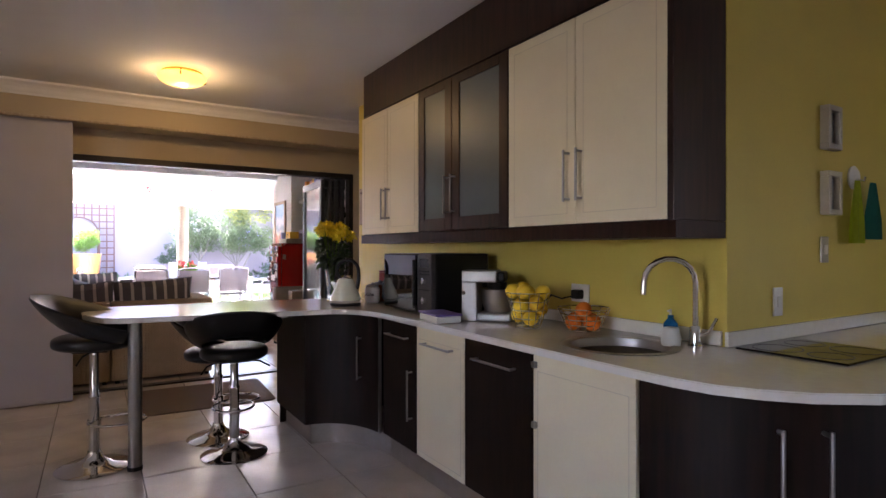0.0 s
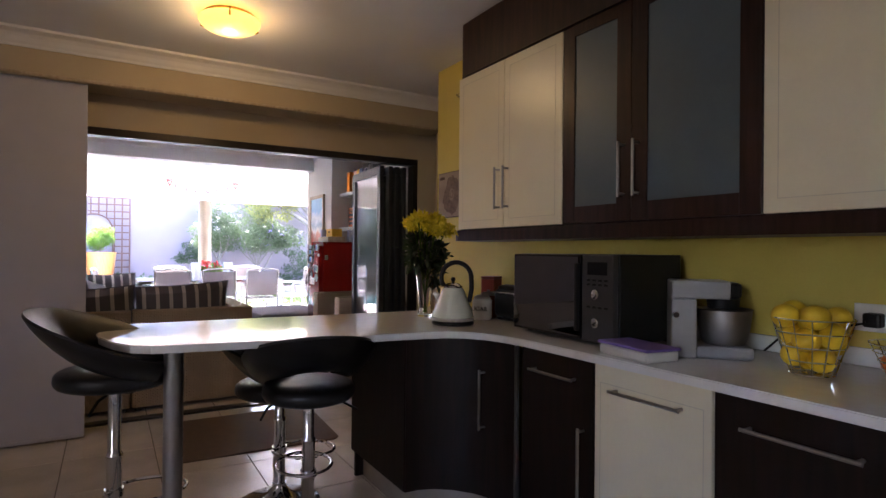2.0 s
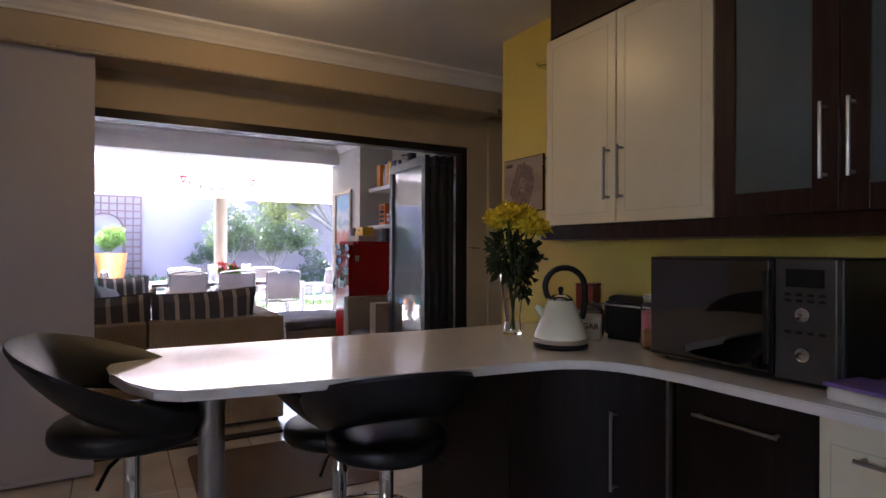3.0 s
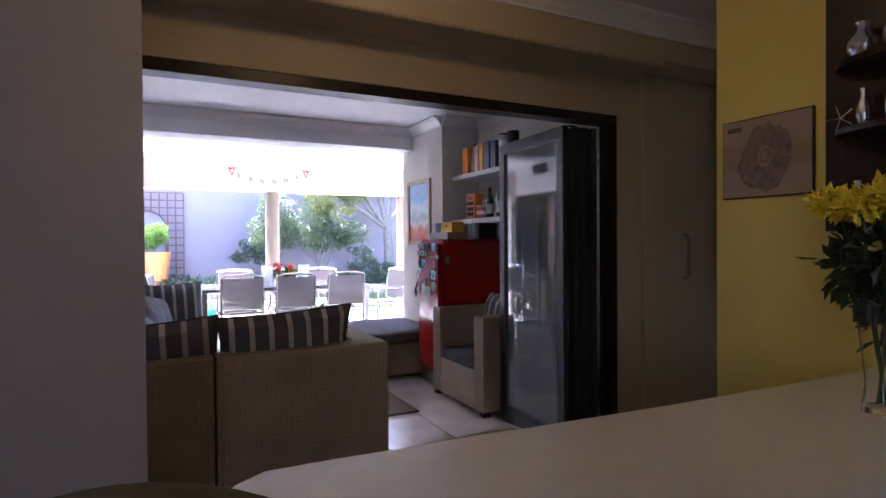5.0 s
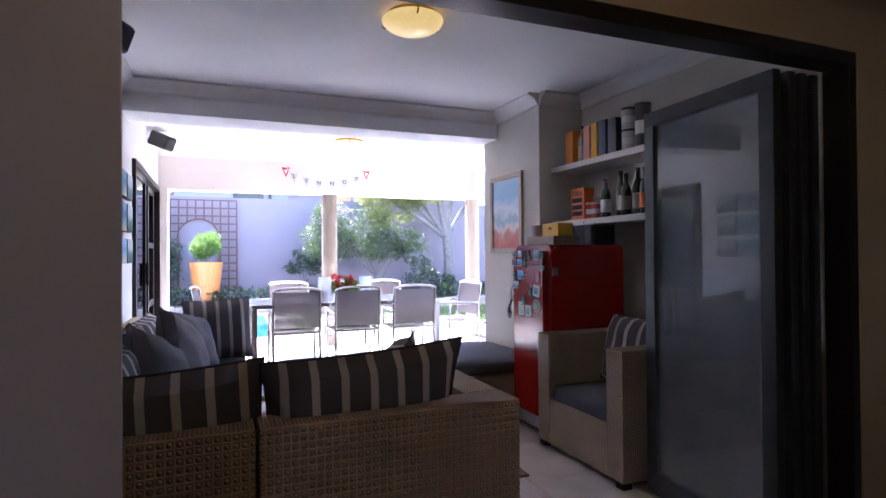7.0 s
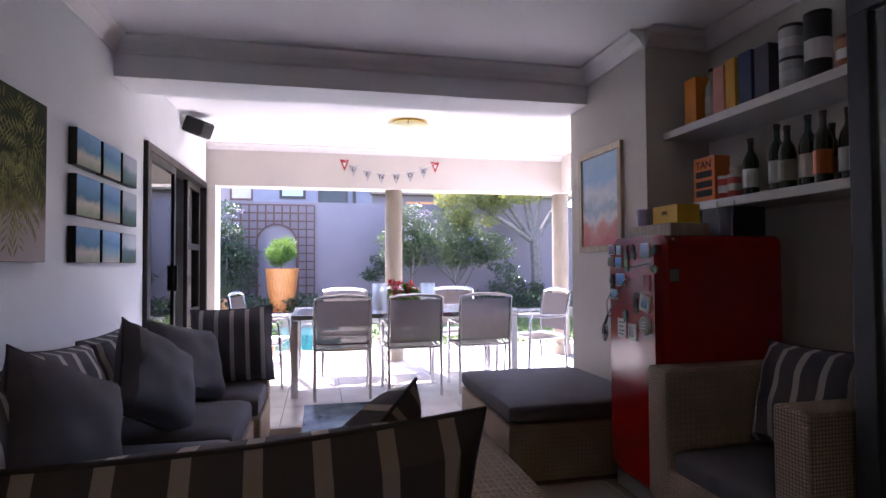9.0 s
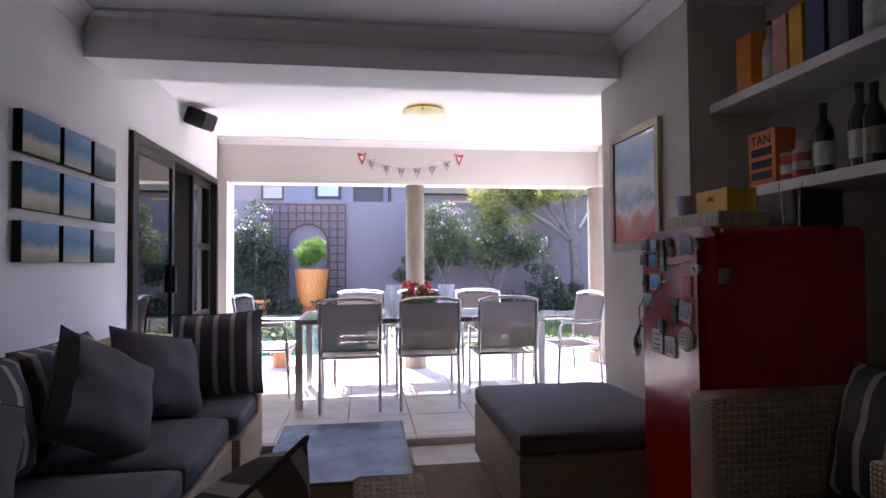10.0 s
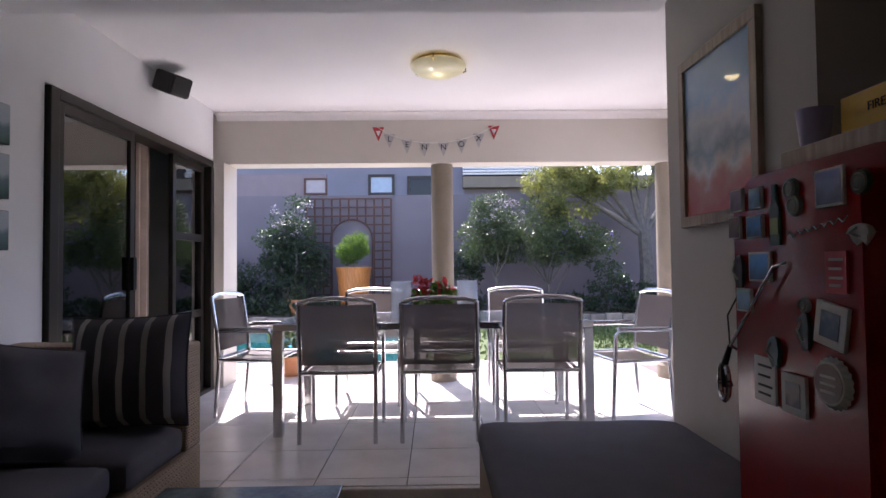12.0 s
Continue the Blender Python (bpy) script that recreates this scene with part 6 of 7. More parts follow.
magnet(8.838, 1.023, "framed", 0.082, 0.082, (0.12, 0.2, 0.35), "white framed photo magnet hanging askew on the fridge", 10)
magnet(9.016, 0.949, "figure", 0.050, 0.063, (0.05, 0.12, 0.12), "dark turquoise turtle-shaped magnet on the red fridge")
magnet(9.053, 0.881, "card", 0.078, 0.099, (0.66, 0.62, 0.60), "white paper magnet with black lettering on the fridge")
magnet(8.951, 0.871, "framed", 0.076, 0.082, (0.45, 0.40, 0.42), "white framed pinkish photo magnet low on the fridge")
script = part("fridge_emblem", T([(FXM - 0.004, 8.95 - 0.0045 * i, 1.195 + 0.0006 * i + 0.006 * math.sin(i * 1.25) * (1.4 if i < 6 else 0.7)) for i in range(38)], 0.0016, 5), M_CHROME, label="slanted chrome script emblem on the red fridge door", category="emblem", smooth=True)
cap = thing("bottle_cap_magnet", (FXM, 8.837, 0.917), 0, "large round crimped bottle-cap magnet on the fridge", "fridge magnet", "fridge magnets")
bmc = bmesh.new()
ro_, ri_ = [], []
for i in range(42):
    a = 2 * math.pi * i / 42
    r = 0.050 if i % 2 else 0.046
    ro_.append(bmc.verts.new((r * math.cos(a), r * math.sin(a), 0.0)))
    ri_.append(bmc.verts.new((0.040 * math.cos(a), 0.040 * math.sin(a), 0.011)))
for i in range(42):
    j = (i + 1) % 42
    bmc.faces.new((ro_[i], ro_[j], ri_[j], ri_[i]))
bmc.faces.new(ri_)
bmc.faces.new(ro_[::-1])
part("crimped_rim", bmc, M_OFFWHITE, cap, at=pose(0, 0, 0, 0, -90, 0))
part("face", L([(0, 0.0115), (0.036, 0.0115), (0.036, 0.0125), (0, 0.0125)], 28), paint((0.30, 0.22, 0.20)), cap, at=pose(0, 0, 0, 0, -90, 0))
for q in (0.012, -0.002, -0.016):
    part("line", B(-0.0135, -0.0126, -0.020, 0.020, q - 0.002, q + 0.003), M_PAPER, cap)
key = thing("bottle_opener", (2.80, 9.215, 0.86), 0, "dark metal opener on a cord at the fridge edge", "bottle opener")
part("loop", T([(-0.012 + 0.0, 0.012 + 0.022 * math.cos(radians(a)), -0.02 + 0.045 * math.sin(radians(a))) for a in range(0, 360, 24)], 0.007, 8, True), M_CHROME, key, smooth=True)
part("blade", T([(0.0, 0.02, -0.03), (-0.012, 0.012, 0.02), (-0.012, -0.02, 0.075)], [0.014, 0.009, 0.006], 8), M_BLACK, key, smooth=True)
part("cord", T([(-0.012, -0.02, 0.075), (-0.012, -0.012, 0.15), (-0.012, -0.06, 0.20)], 0.002, 6), M_INK, key, smooth=True)

# things on the fridge
part("wooden_box", B(2.93, 3.15, 8.83, 9.20, 1.352, 1.415, bevel=0.004), M_WOODPALE, label="low pale wooden box on the fridge", category="box")
yb_ = part("yellow_box", B(2.99, 3.12, 8.86, 9.07, 1.417, 1.512, bevel=0.003), paint((0.75, 0.45, 0.02)), label="yellow carton on the wooden box", category="box")
lettering("FIRE", (2.9895, 8.965, 1.472), 90, 0, -90, 0.027, M_INK, parent=yb_)
part("black_box", B(3.25, 3.45, 8.80, 9.02, 1.422 - 0.07, 1.50, bevel=0.003), paint((0.02, 0.02, 0.02)), label="black carton on the fridge", category="box")
part("lilac_cup", L([(0, 0), (0.03, 0), (0.040, 0.09), (0.037, 0.09), (0.028, 0.004), (0, 0.004)], 20), paint((0.45, 0.42, 0.60)), label="pale lilac cup on the fridge", category="cup", smooth=True, at=pose(2.975, 9.135, 1.416))
part("beer_glass", L([(0, 0), (0.03, 0), (0.042, 0.17), (0.039, 0.17), (0.027, 0.008), (0, 0.008)], 20), M_CLEAR, label="tall beer glass on the fridge", category="drinking glass", smooth=True, at=pose(3.22, 8.80, 1.352))

# shelves
for z, nm in ((1.955, "upper"), (1.505, "lower")):
    part("shelf", B(3.28, 3.598, 7.10, 9.395, z, z + 0.045, bevel=0.003), M_WHITE, label="thick white floating shelf in the niche", category="shelf", group="niche shelves")


def bottle(at, h, r, glass_m, label_c, name="bottle", cap_c=(0.05, 0.02, 0.02)):
    t = thing(name, at, 0, "%s bottle with a paper label on the shelf" % ("tall dark green" if glass_m is M_GREENBOTTLE else "pale clear"), "bottle", "bottles on the shelves")
    part("glass_body", L([(0, 0), (r, 0), (r, h * 0.58), (r * 0.8, h * 0.68), (r * 0.38, h * 0.78), (r * 0.36, h * 0.95), (0, h * 0.95)], 16), glass_m, t, smooth=True)
    part("label", L([(r + 0.0006, h * 0.14), (r + 0.0006, h * 0.46)], 16), paint(label_c), t)
    part("cap", L([(0, h * 0.93), (r * 0.42, h * 0.93), (r * 0.42, h), (0, h)], 12), paint(cap_c), t)
    return t


def tin(at, h, r, c, lid, label):
    t = thing("tin", at, 0, label, "tin", "tins and tubes on the shelves")
    part("drum", L([(0, 0), (r, 0), (r, h - 0.015), (0, h - 0.015)], 20), paint(c), t, smooth=True)
    part("lid", L([(0, h - 0.015), (r * 1.03, h - 0.015), (r * 1.03, h), (0, h)], 20), paint(lid), t, smooth=True)
    part("band", L([(r + 0.0006, h * 0.3), (r + 0.0006, h * 0.6)], 20), M_PAPER, t)


def carton(at, sx, sy, h, c, label):
    t = thing("carton", at, 0, label, "carton", "cartons on the shelves")
    part("board", B(-sx / 2, sx / 2, -sy / 2, sy / 2, 0, h, bevel=0.002), paint(c), t)
    return t


UP, LO = 2.0, 1.55
carton((3.37, 9.20, UP), 0.09, 0.10, 0.27, (0.80, 0.25, 0.01), "tall orange bottle carton on the upper shelf")
bottle((3.37, 9.08, UP), 0.29, 0.033, M_CLEARBOTTLE, (0.55, 0.50, 0.45))
carton((3.37, 8.97, UP), 0.09, 0.08, 0.26, (0.65, 0.30, 0.22), "tall faded red bottle carton on the upper shelf")
carton((3.37, 8.88, UP), 0.09, 0.07, 0.27, (0.75, 0.38, 0.02), "tall amber bottle carton on the upper shelf")
carton((3.37, 8.78, UP), 0.09, 0.09, 0.27, (0.02, 0.04, 0.12), "tall navy bottle carton on the upper shelf")
carton((3.37, 8.67, UP), 0.09, 0.09, 0.26, (0.05, 0.05, 0.08), "tall dark blue bottle carton on the upper shelf")
tin((3.37, 8.54, UP), 0.15, 0.05, (0.60, 0.58, 0.55), (0.03, 0.03, 0.03), "white and black tin on the upper shelf")
tin((3.37, 8.54, UP + 0.151), 0.15, 0.05, (0.50, 0.50, 0.50), (0.03, 0.03, 0.03), "white and black tin stacked on another")
tin((3.37, 8.40, UP), 0.30, 0.052, (0.04, 0.04, 0.05), (0.02, 0.02, 0.02), "black tube on the upper shelf")
tin((3.37, 8.25, UP), 0.14, 0.05, (0.50, 0.22, 0.12), (0.3, 0.12, 0.08), "copper coloured tin on the upper shelf")
tin((3.37, 8.12, UP), 0.15, 0.055, (0.55, 0.25, 0.15), (0.5, 0.25, 0.15), "copper coloured tin on the upper shelf")
carton((3.37, 7.95, UP), 0.12, 0.14, 0.17, (0.02, 0.02, 0.02), "black carton on the upper shelf")
carton((3.37, 7.78, UP), 0.12, 0.12, 0.13, (0.03, 0.02, 0.02), "black carton on the upper shelf")
tin((3.37, 7.64, UP), 0.20, 0.045, (0.60, 0.58, 0.55), (0.04, 0.03, 0.03), "white and black tin on the upper shelf")
c = carton((3.38, 9.10, LO), 0.10, 0.17, 0.25, (0.75, 0.17, 0.01), "orange carton with black lettering on the lower shelf")
for zz in (0.155, 0.10, 0.05):
    part("printed_panel", B(-0.0515, -0.0503, -0.065, 0.065, zz - 0.018, zz + 0.018), M_INK, c)


lettering("TAN", (-0.0525, 0.0, 0.205), 90, 0, -90, 0.062, M_INK, parent=c)
tin((3.38, 9.00, LO), 0.13, 0.035, (0.55, 0.05, 0.03), (0.6, 0.6, 0.6), "small red and white tin on the lower shelf")
tin((3.40, 8.93, LO), 0.17, 0.035, (0.50, 0.35, 0.25), (0.5, 0.5, 0.5), "pale tin on the lower shelf")
tin((3.34, 8.88, LO), 0.12, 0.033, (0.50, 0.08, 0.06), (0.5, 0.5, 0.5), "small red tin on the lower shelf")
for i, (y, h, mm, cc) in enumerate(((8.800, 0.29, M_GREENBOTTLE, (0.6, 0.6, 0.58)), (8.665, 0.33, M_GREENBOTTLE, (0.55, 0.56, 0.55)), (8.575, 0.30, M_GREENBOTTLE, (0.3, 0.28, 0.25)), (8.490, 0.33, M_GREENBOTTLE, (0.55, 0.52, 0.45)), (8.385, 0.32, M_GREENBOTTLE, (0.65, 0.15, 0.03)), (8.290, 0.31, M_GREENBOTTLE, (0.5, 0.5, 0.45)), (8.170, 0.30, M_GREENBOTTLE, (0.4, 0.35, 0.3)), (8.050, 0.31, M_CLEARBOTTLE, (0.5, 0.5, 0.45)))):
    bottle((3.37 + 0.03 * (i % 2), y, LO), h, 0.038, mm, cc)


for y, h in ((8.58, 0.27), (8.46, 0.29), (8.25, 0.30), (8.12, 0.28), (8.00, 0.31)):
    bottle((3.50, y, LO), h, 0.034, M_GREENBOTTLE, (0.35, 0.33, 0.30))


# ---- wall art ----
SEA = banded("seaside_painting", [(0.0, (0.55, 0.10, 0.06)), (0.18, (0.60, 0.25, 0.16)), (0.30, (0.70, 0.66, 0.60)), (0.42, (0.30, 0.42, 0.50)), (0.55, (0.62, 0.70, 0.75)), (0.75, (0.25, 0.50, 0.78)), (1.0, (0.32, 0.56, 0.80))], -0.3, 0.3, wobble=0.6, scale=6)
pf = framed("framed_painting", (3.17, 9.96, 1.655), -90, 0.60, 0.72, M_WOODPALE, SEA, "pale wooden framed seaside painting on the pier", fw=0.045)
sb = SEA.node_tree.nodes["Principled BSDF"]
sb.inputs["Coat Weight"].default_value = 0.5
sb.inputs["Coat Roughness"].default_value = 0.03
beach = [
    [(0.0, (0.30, 0.34, 0.22)), (0.3, (0.55, 0.50, 0.42)), (0.5, (0.10, 0.25, 0.38)), (1.0, (0.20, 0.38, 0.62))],
    [(0.0, (0.50, 0.45, 0.36)), (0.35, (0.20, 0.38, 0.48)), (0.6, (0.12, 0.28, 0.50)), (1.0, (0.30, 0.48, 0.70))],
    [(0.0, (0.06, 0.12, 0.10)), (0.4, (0.14, 0.22, 0.24)), (0.6, (0.40, 0.46, 0.52)), (1.0, (0.45, 0.50, 0.56))],
    [(0.0, (0.42, 0.22, 0.08)), (0.4, (0.55, 0.36, 0.18)), (0.6, (0.15, 0.28, 0.40)), (1.0, (0.30, 0.45, 0.65))],
]
ART = [banded("beach_print", b, -0.095, 0.095, wobble=0.35, scale=14, rough=0.85) for b in beach]
k = 0
for ci, (ya, yb) in enumerate(((9.53, 9.84), (9.88, 10.16), (10.20, 10.47))):
    for ri, (za, zb) in enumerate(((1.235, 1.42), (1.475, 1.685), (1.73, 1.92))):
        t = thing("canvas", (0.021, (ya + yb) / 2, (za + zb) / 2), 90, "small square beach photograph on black-edged canvas in a grid of nine", "canvas print", "grid of nine beach canvases")
        w, h = yb - ya, zb - za
        part("stretcher", B(-w / 2, w / 2, -0.04, 0, -h / 2, h / 2, bevel=0.002), M_BLACK, t)
        part("print", B(-w / 2 + 0.002, w / 2 - 0.002, -0.0415, -0.0402, -h / 2 + 0.002, h / 2 - 0.002), ART[(k * 3 + ri) % 4], t)
        k += 1
PALM = banded("palm_beach_print", [(0.0, (0.50, 0.42, 0.40)), (0.24, (0.44, 0.37, 0.33)), (0.34, (0.14, 0.13, 0.04)), (0.6, (0.05, 0.07, 0.015)), (0.78, (0.03, 0.045, 0.012)), (1.0, (0.05, 0.065, 0.02))], -0.35, 0.35, wobble=0.4, scale=8, rough=0.95)
pc = thing("canvas", (0.021, 8.78, 1.585), 90, "large palm beach photograph on canvas above the sofa", "canvas print")
part("stretcher", B(-0.44, 0.44, -0.035, 0, -0.35, 0.35, bevel=0.002), M_BLACK, pc)
part("print", B(-0.438, 0.438, -0.0365, -0.0352, -0.348, 0.348), PALM, pc)

fronds = bmesh.new()
rp = random.Random(17)
for cx, cz, n, ln in ((-0.08, 0.20, 12, 0.34), (0.28, 0.16, 12, 0.30), (-0.32, 0.0, 10, 0.24), (0.16, -0.04, 10, 0.22)):
    for k in range(n):
        a = 2 * math.pi * k / n + rp.uniform(-0.2, 0.2)
        for q in range(9):
            f = (q + 1) / 10
            px, pz = cx + math.cos(a) * ln * f, cz + math.sin(a) * ln * f - 0.10 * f * f
            for sgn in (-1, 1):
                b = a + sgn * 0.9
                l2 = 0.095 * (1 - 0.5 * f)
                ex, ez = px + math.cos(b) * l2, pz + math.sin(b) * l2 - 0.015
                if max(abs(px), abs(ex)) < 0.43 and max(pz, ez) < 0.34 and min(pz, ez) > -0.34:
                    v = [fronds.verts.new(c) for c in ((px, -0.0372, pz), ((px + ex) / 2 + 0.007, -0.0374, (pz + ez) / 2), (ex, -0.0372, ez), ((px + ex) / 2 - 0.007, -0.0373, (pz + ez) / 2))]
                    fronds.faces.new(v)
part("painted_fronds", fronds, mat("printed_frond", (0.27, 0.26, 0.07), 0.95, vary=0.75, scale=14, bump=0), pc)


def speaker(at, rz, label):
    t = thing("wall_speaker", at, rz, label, "speaker", "wall speakers")
    bx = B(-0.10, 0.10, -0.09, 0.09, -0.075, 0.075, bevel=0.02)
    part("cabinet", bx, M_BLACK, t, at=pose(0.15, 0, 0, 0, 22, 0))
    part("grille", B(0.101, 0.106, -0.075, 0.075, -0.06, 0.06, bevel=0.004), paint((0.03, 0.03, 0.03), 0.8), t, at=pose(0.15, 0, 0, 0, 22, 0))
    part("bracket", T([(0.0, 0, 0.02), (0.06, 0, 0.02), (0.10, 0, 0.03)], 0.014, 8), M_BLACK, t, smooth=True)


speaker((0.022, 11.96, 2.49), -25, "small black wall speaker above the sliding door")
speaker((0.022, 8.72, 2.44), -25, "small black wall speaker high above the sofa")


# ---- patio ----
def dining_chair(at, rz, label):
    """Back at y = 0, seat out to +y."""
    t = thing("patio_chair", at, rz, label, "patio dining chair", "patio dining chairs")
    r = 0.0145
    for s in (-1, 1):
        part("side_frame", T([(s * 0.235, 0.03, 0.0), (s * 0.235, 0.06, 0.40), (s * 0.238, 0.045, 0.62), (s * 0.235, 0.0, 0.87)], r, 8), M_ALU, t, smooth=True)
        part("front_leg", T([(s * 0.245, 0.50, 0.0), (s * 0.245, 0.47, 0.60), (s * 0.245, 0.44, 0.635), (s * 0.243, 0.05, 0.63)], r, 8), M_ALU, t, smooth=True)
        part("armrest", B(s * 0.247 - 0.02, s * 0.247 + 0.02, 0.08, 0.46, 0.643, 0.657, bevel=0.005), M_ALU, t)
    part("top_rail", T([(-0.235, 0.0, 0.87), (-0.15, -0.006, 0.890), (0, -0.01, 0.897), (0.15, -0.006, 0.890), (0.235, 0.0, 0.87)], r, 8), M_ALU, t, smooth=True)
    part("lower_rail", T([(-0.235, 0.055, 0.43), (0.235, 0.055, 0.43)], r * 0.9, 8), M_ALU, t, smooth=True)
    part("seat_rail", T([(-0.24, 0.47, 0.42), (0.24, 0.47, 0.42)], r * 0.9, 8), M_ALU, t, smooth=True)
    part("side_rail", T([(-0.238, 0.06, 0.42), (-0.243, 0.47, 0.42)], r * 0.9, 8), M_ALU, t, smooth=True)
    part("side_rail", T([(0.238, 0.06, 0.42), (0.243, 0.47, 0.42)], r * 0.9, 8), M_ALU, t, smooth=True)
    for nm, rows in (("backrest_sling", [(0.004, 0.855), (0.030, 0.73), (0.045, 0.60), (0.052, 0.48)]), ("seat_sling", [(0.07, 0.425), (0.20, 0.415), (0.34, 0.415), (0.465, 0.428)])):
        bm = bmesh.new()
        g = []
        for a, (yy, zz) in enumerate(rows):
            g.append([bm.verts.new((-0.222 + 0.444 * i / 6, yy - (0.012 * (1 - ((i - 3) / 3) ** 2) if nm == "backrest_sling" else 0), zz - (0.0 if nm == "backrest_sling" else 0.012 * (1 - ((i - 3) / 3) ** 2)))) for i in range(7)])
        for a, b in zip(g, g[1:]):
            for i in range(6):
                bm.faces.new((a[i], a[i + 1], b[i + 1], b[i]))
        bmesh.ops.solidify(bm, geom=bm.faces[:], thickness=0.003)
        part(nm, bm, M_SLING, t, smooth=True)
    return t


PZ = PATIO_Z
first = dining_chair((1.45, 11.28, PZ), 0, "aluminium patio chair with grey-brown mesh sling, back to the lounge")
copy_thing(first, pose(2.085, 11.28, PZ, 0, 0, 0))
copy_thing(first, pose(2.73, 11.29, PZ, 0, 0, -1))
for x in (1.53, 2.15, 2.76):
    c = copy_thing(first, pose(x, 12.72, PZ, 0, 0, 180))
    tagged(c, "aluminium patio chair on the garden side of the table")
c = copy_thing(first, pose(0.45, 12.20, PZ, 0, 0, -98))
tagged(c, "aluminium patio chair at the table end by the sliding door")
c = copy_thing(first, pose(3.72, 11.98, PZ, 0, 0, 100))
tagged(c, "aluminium patio chair pulled back from the table end")
dt = thing("dining_table", (1.01, 11.46, PZ), 0, "long aluminium patio table with frosted glass top", "patio dining table")
for x in (0.03, 2.05):
    for y in (0.03, 0.89):
        part("leg", B(x - 0.03, x + 0.03, y - 0.03, y + 0.03, 0.0, 0.678, bevel=0.003), M_ALU, dt)
bm = B(0, 2.08, 0, 0.06, 0.680, 0.725, bevel=0.003)
box(bm, 0, 2.08, 0.86, 0.92, 0.680, 0.725, bevel=0.003)
box(bm, 0, 0.06, 0.06, 0.86, 0.680, 0.725)
box(bm, 2.02, 2.08, 0.06, 0.86, 0.680, 0.725)
part("top_frame", bm, M_ALU, dt)
part("glass_top", B(0.061, 2.019, 0.061, 0.859, 0.713, 0.724), M_TABLEGLASS, dt)
TT = PZ + 0.7255
for x in (1.82, 2.29):
    t = thing("hurricane_glass", (x, 11.80, TT), 0, "clear glass hurricane vase with a candle on the table", "glass vase", "hurricane vases")
    part("glass_wall", L([(0, 0), (0.075, 0), (0.075, 0.26), (0.071, 0.26), (0.071, 0.008), (0, 0.008)], 28), M_VASE, t, smooth=True)
    part("candle", L([(0, 0.009), (0.03, 0.009), (0.03, 0.11), (0, 0.11)], 16), paint((0.6, 0.35, 0.2)), t, smooth=True)


def plant(name, at, blobs, count, size, leaf_m, label, seed, extra=None, stems=()):
    t = thing(name, at, 0, label, "plant")
    for s in stems:
        part("stem", T(s[0], s[1], 6), M_BARK if s[1] > 0.008 or isinstance(s[1], list) else M_LEAF, t, smooth=True)
    mesh_part("foliage", leaves(blobs, count, size, seed), leaf_m, t)
    if extra:
        mesh_part("blossom", leaves(extra[0], extra[1], extra[2], seed + 50, droop=0), extra[3], t)
    return t


pp = plant("potted_poinsettia", (2.06, 11.82, TT), [(0, 0, 0.14, 0.13, 0.11, 0.06), (0.05, 0, 0.18, 0.08, 0.08, 0.04)], 170, 0.07, M_LEAF3, "red flowering plant in a bowl on the patio table", 3, ([(0.09, 0, 0.20, 0.05, 0.05, 0.03), (0.0, -0.03, 0.20, 0.04, 0.04, 0.02), (-0.10, 0, 0.235, 0.06, 0.06, 0.03), (-0.08, 0.03, 0.17, 0.03, 0.03, 0.03)], 130, 0.055, M_PETALR), [([(0, 0, 0.08), (0, 0, 0.2)], 0.006)])
part("bowl", L([(0, 0), (0.06, 0), (0.10, 0.09), (0.095, 0.09), (0.05, 0.01), (0, 0.01)], 24), M_TERRA, pp, smooth=True)

# bunting on the header
flags = [(1.54, 2.40, ""), (1.645, 2.333, "L"), (1.81, 2.279, "E"), (1.975, 2.252, "N"), (2.155, 2.252, "N"), (2.325, 2.279, "O"), (2.49, 2.333, "X"), (2.635, 2.408, "")]
part("bunting_string", T([(1.50, 13.085, 2.47)] + [(x, 13.085, z + 0.055) for x, z, _ in flags] + [(2.68, 13.085, 2.47)], 0.003, 6), M_PAPER, label="thin string of the bunting on the header beam", category="string", smooth=True)
for x, z, ch in flags:
    t = thing("bunting_flag", (x, 13.088, z), 0, "red bordered bunting flag with a white heart" if not ch else "pale bunting flag with one black letter", "bunting flag", "bunting flags")

    def tri(s, y0, y1):
        bm = bmesh.new()
        p = [(-0.055 * s, 0.06 * s), (0.055 * s, 0.06 * s), (0.0, -0.075 * s)]
        a = [bm.verts.new((u, y0, v)) for u, v in p]
        b = [bm.verts.new((u, y1, v)) for u, v in p]
        bm.faces.new(a[::-1])
        bm.faces.new(b)
        for i in range(3):
            bm.faces.new((a[i], a[(i + 1) % 3], b[(i + 1) % 3], b[i]))
        bmesh.ops.recalc_face_normals(bm, faces=bm.faces)
        return bm
    part("cloth", tri(1.0, -0.002, 0.002), paint((0.45, 0.03, 0.03)) if not ch else paint((0.42, 0.41, 0.42)), t)
    if ch:
        lettering(ch, (0, -0.004, 0.012), 90, 0, 0, 0.075, M_INK, parent=t)
    else:
        part("heart", tri(0.42, -0.0045, -0.0025), M_PAPER, t)

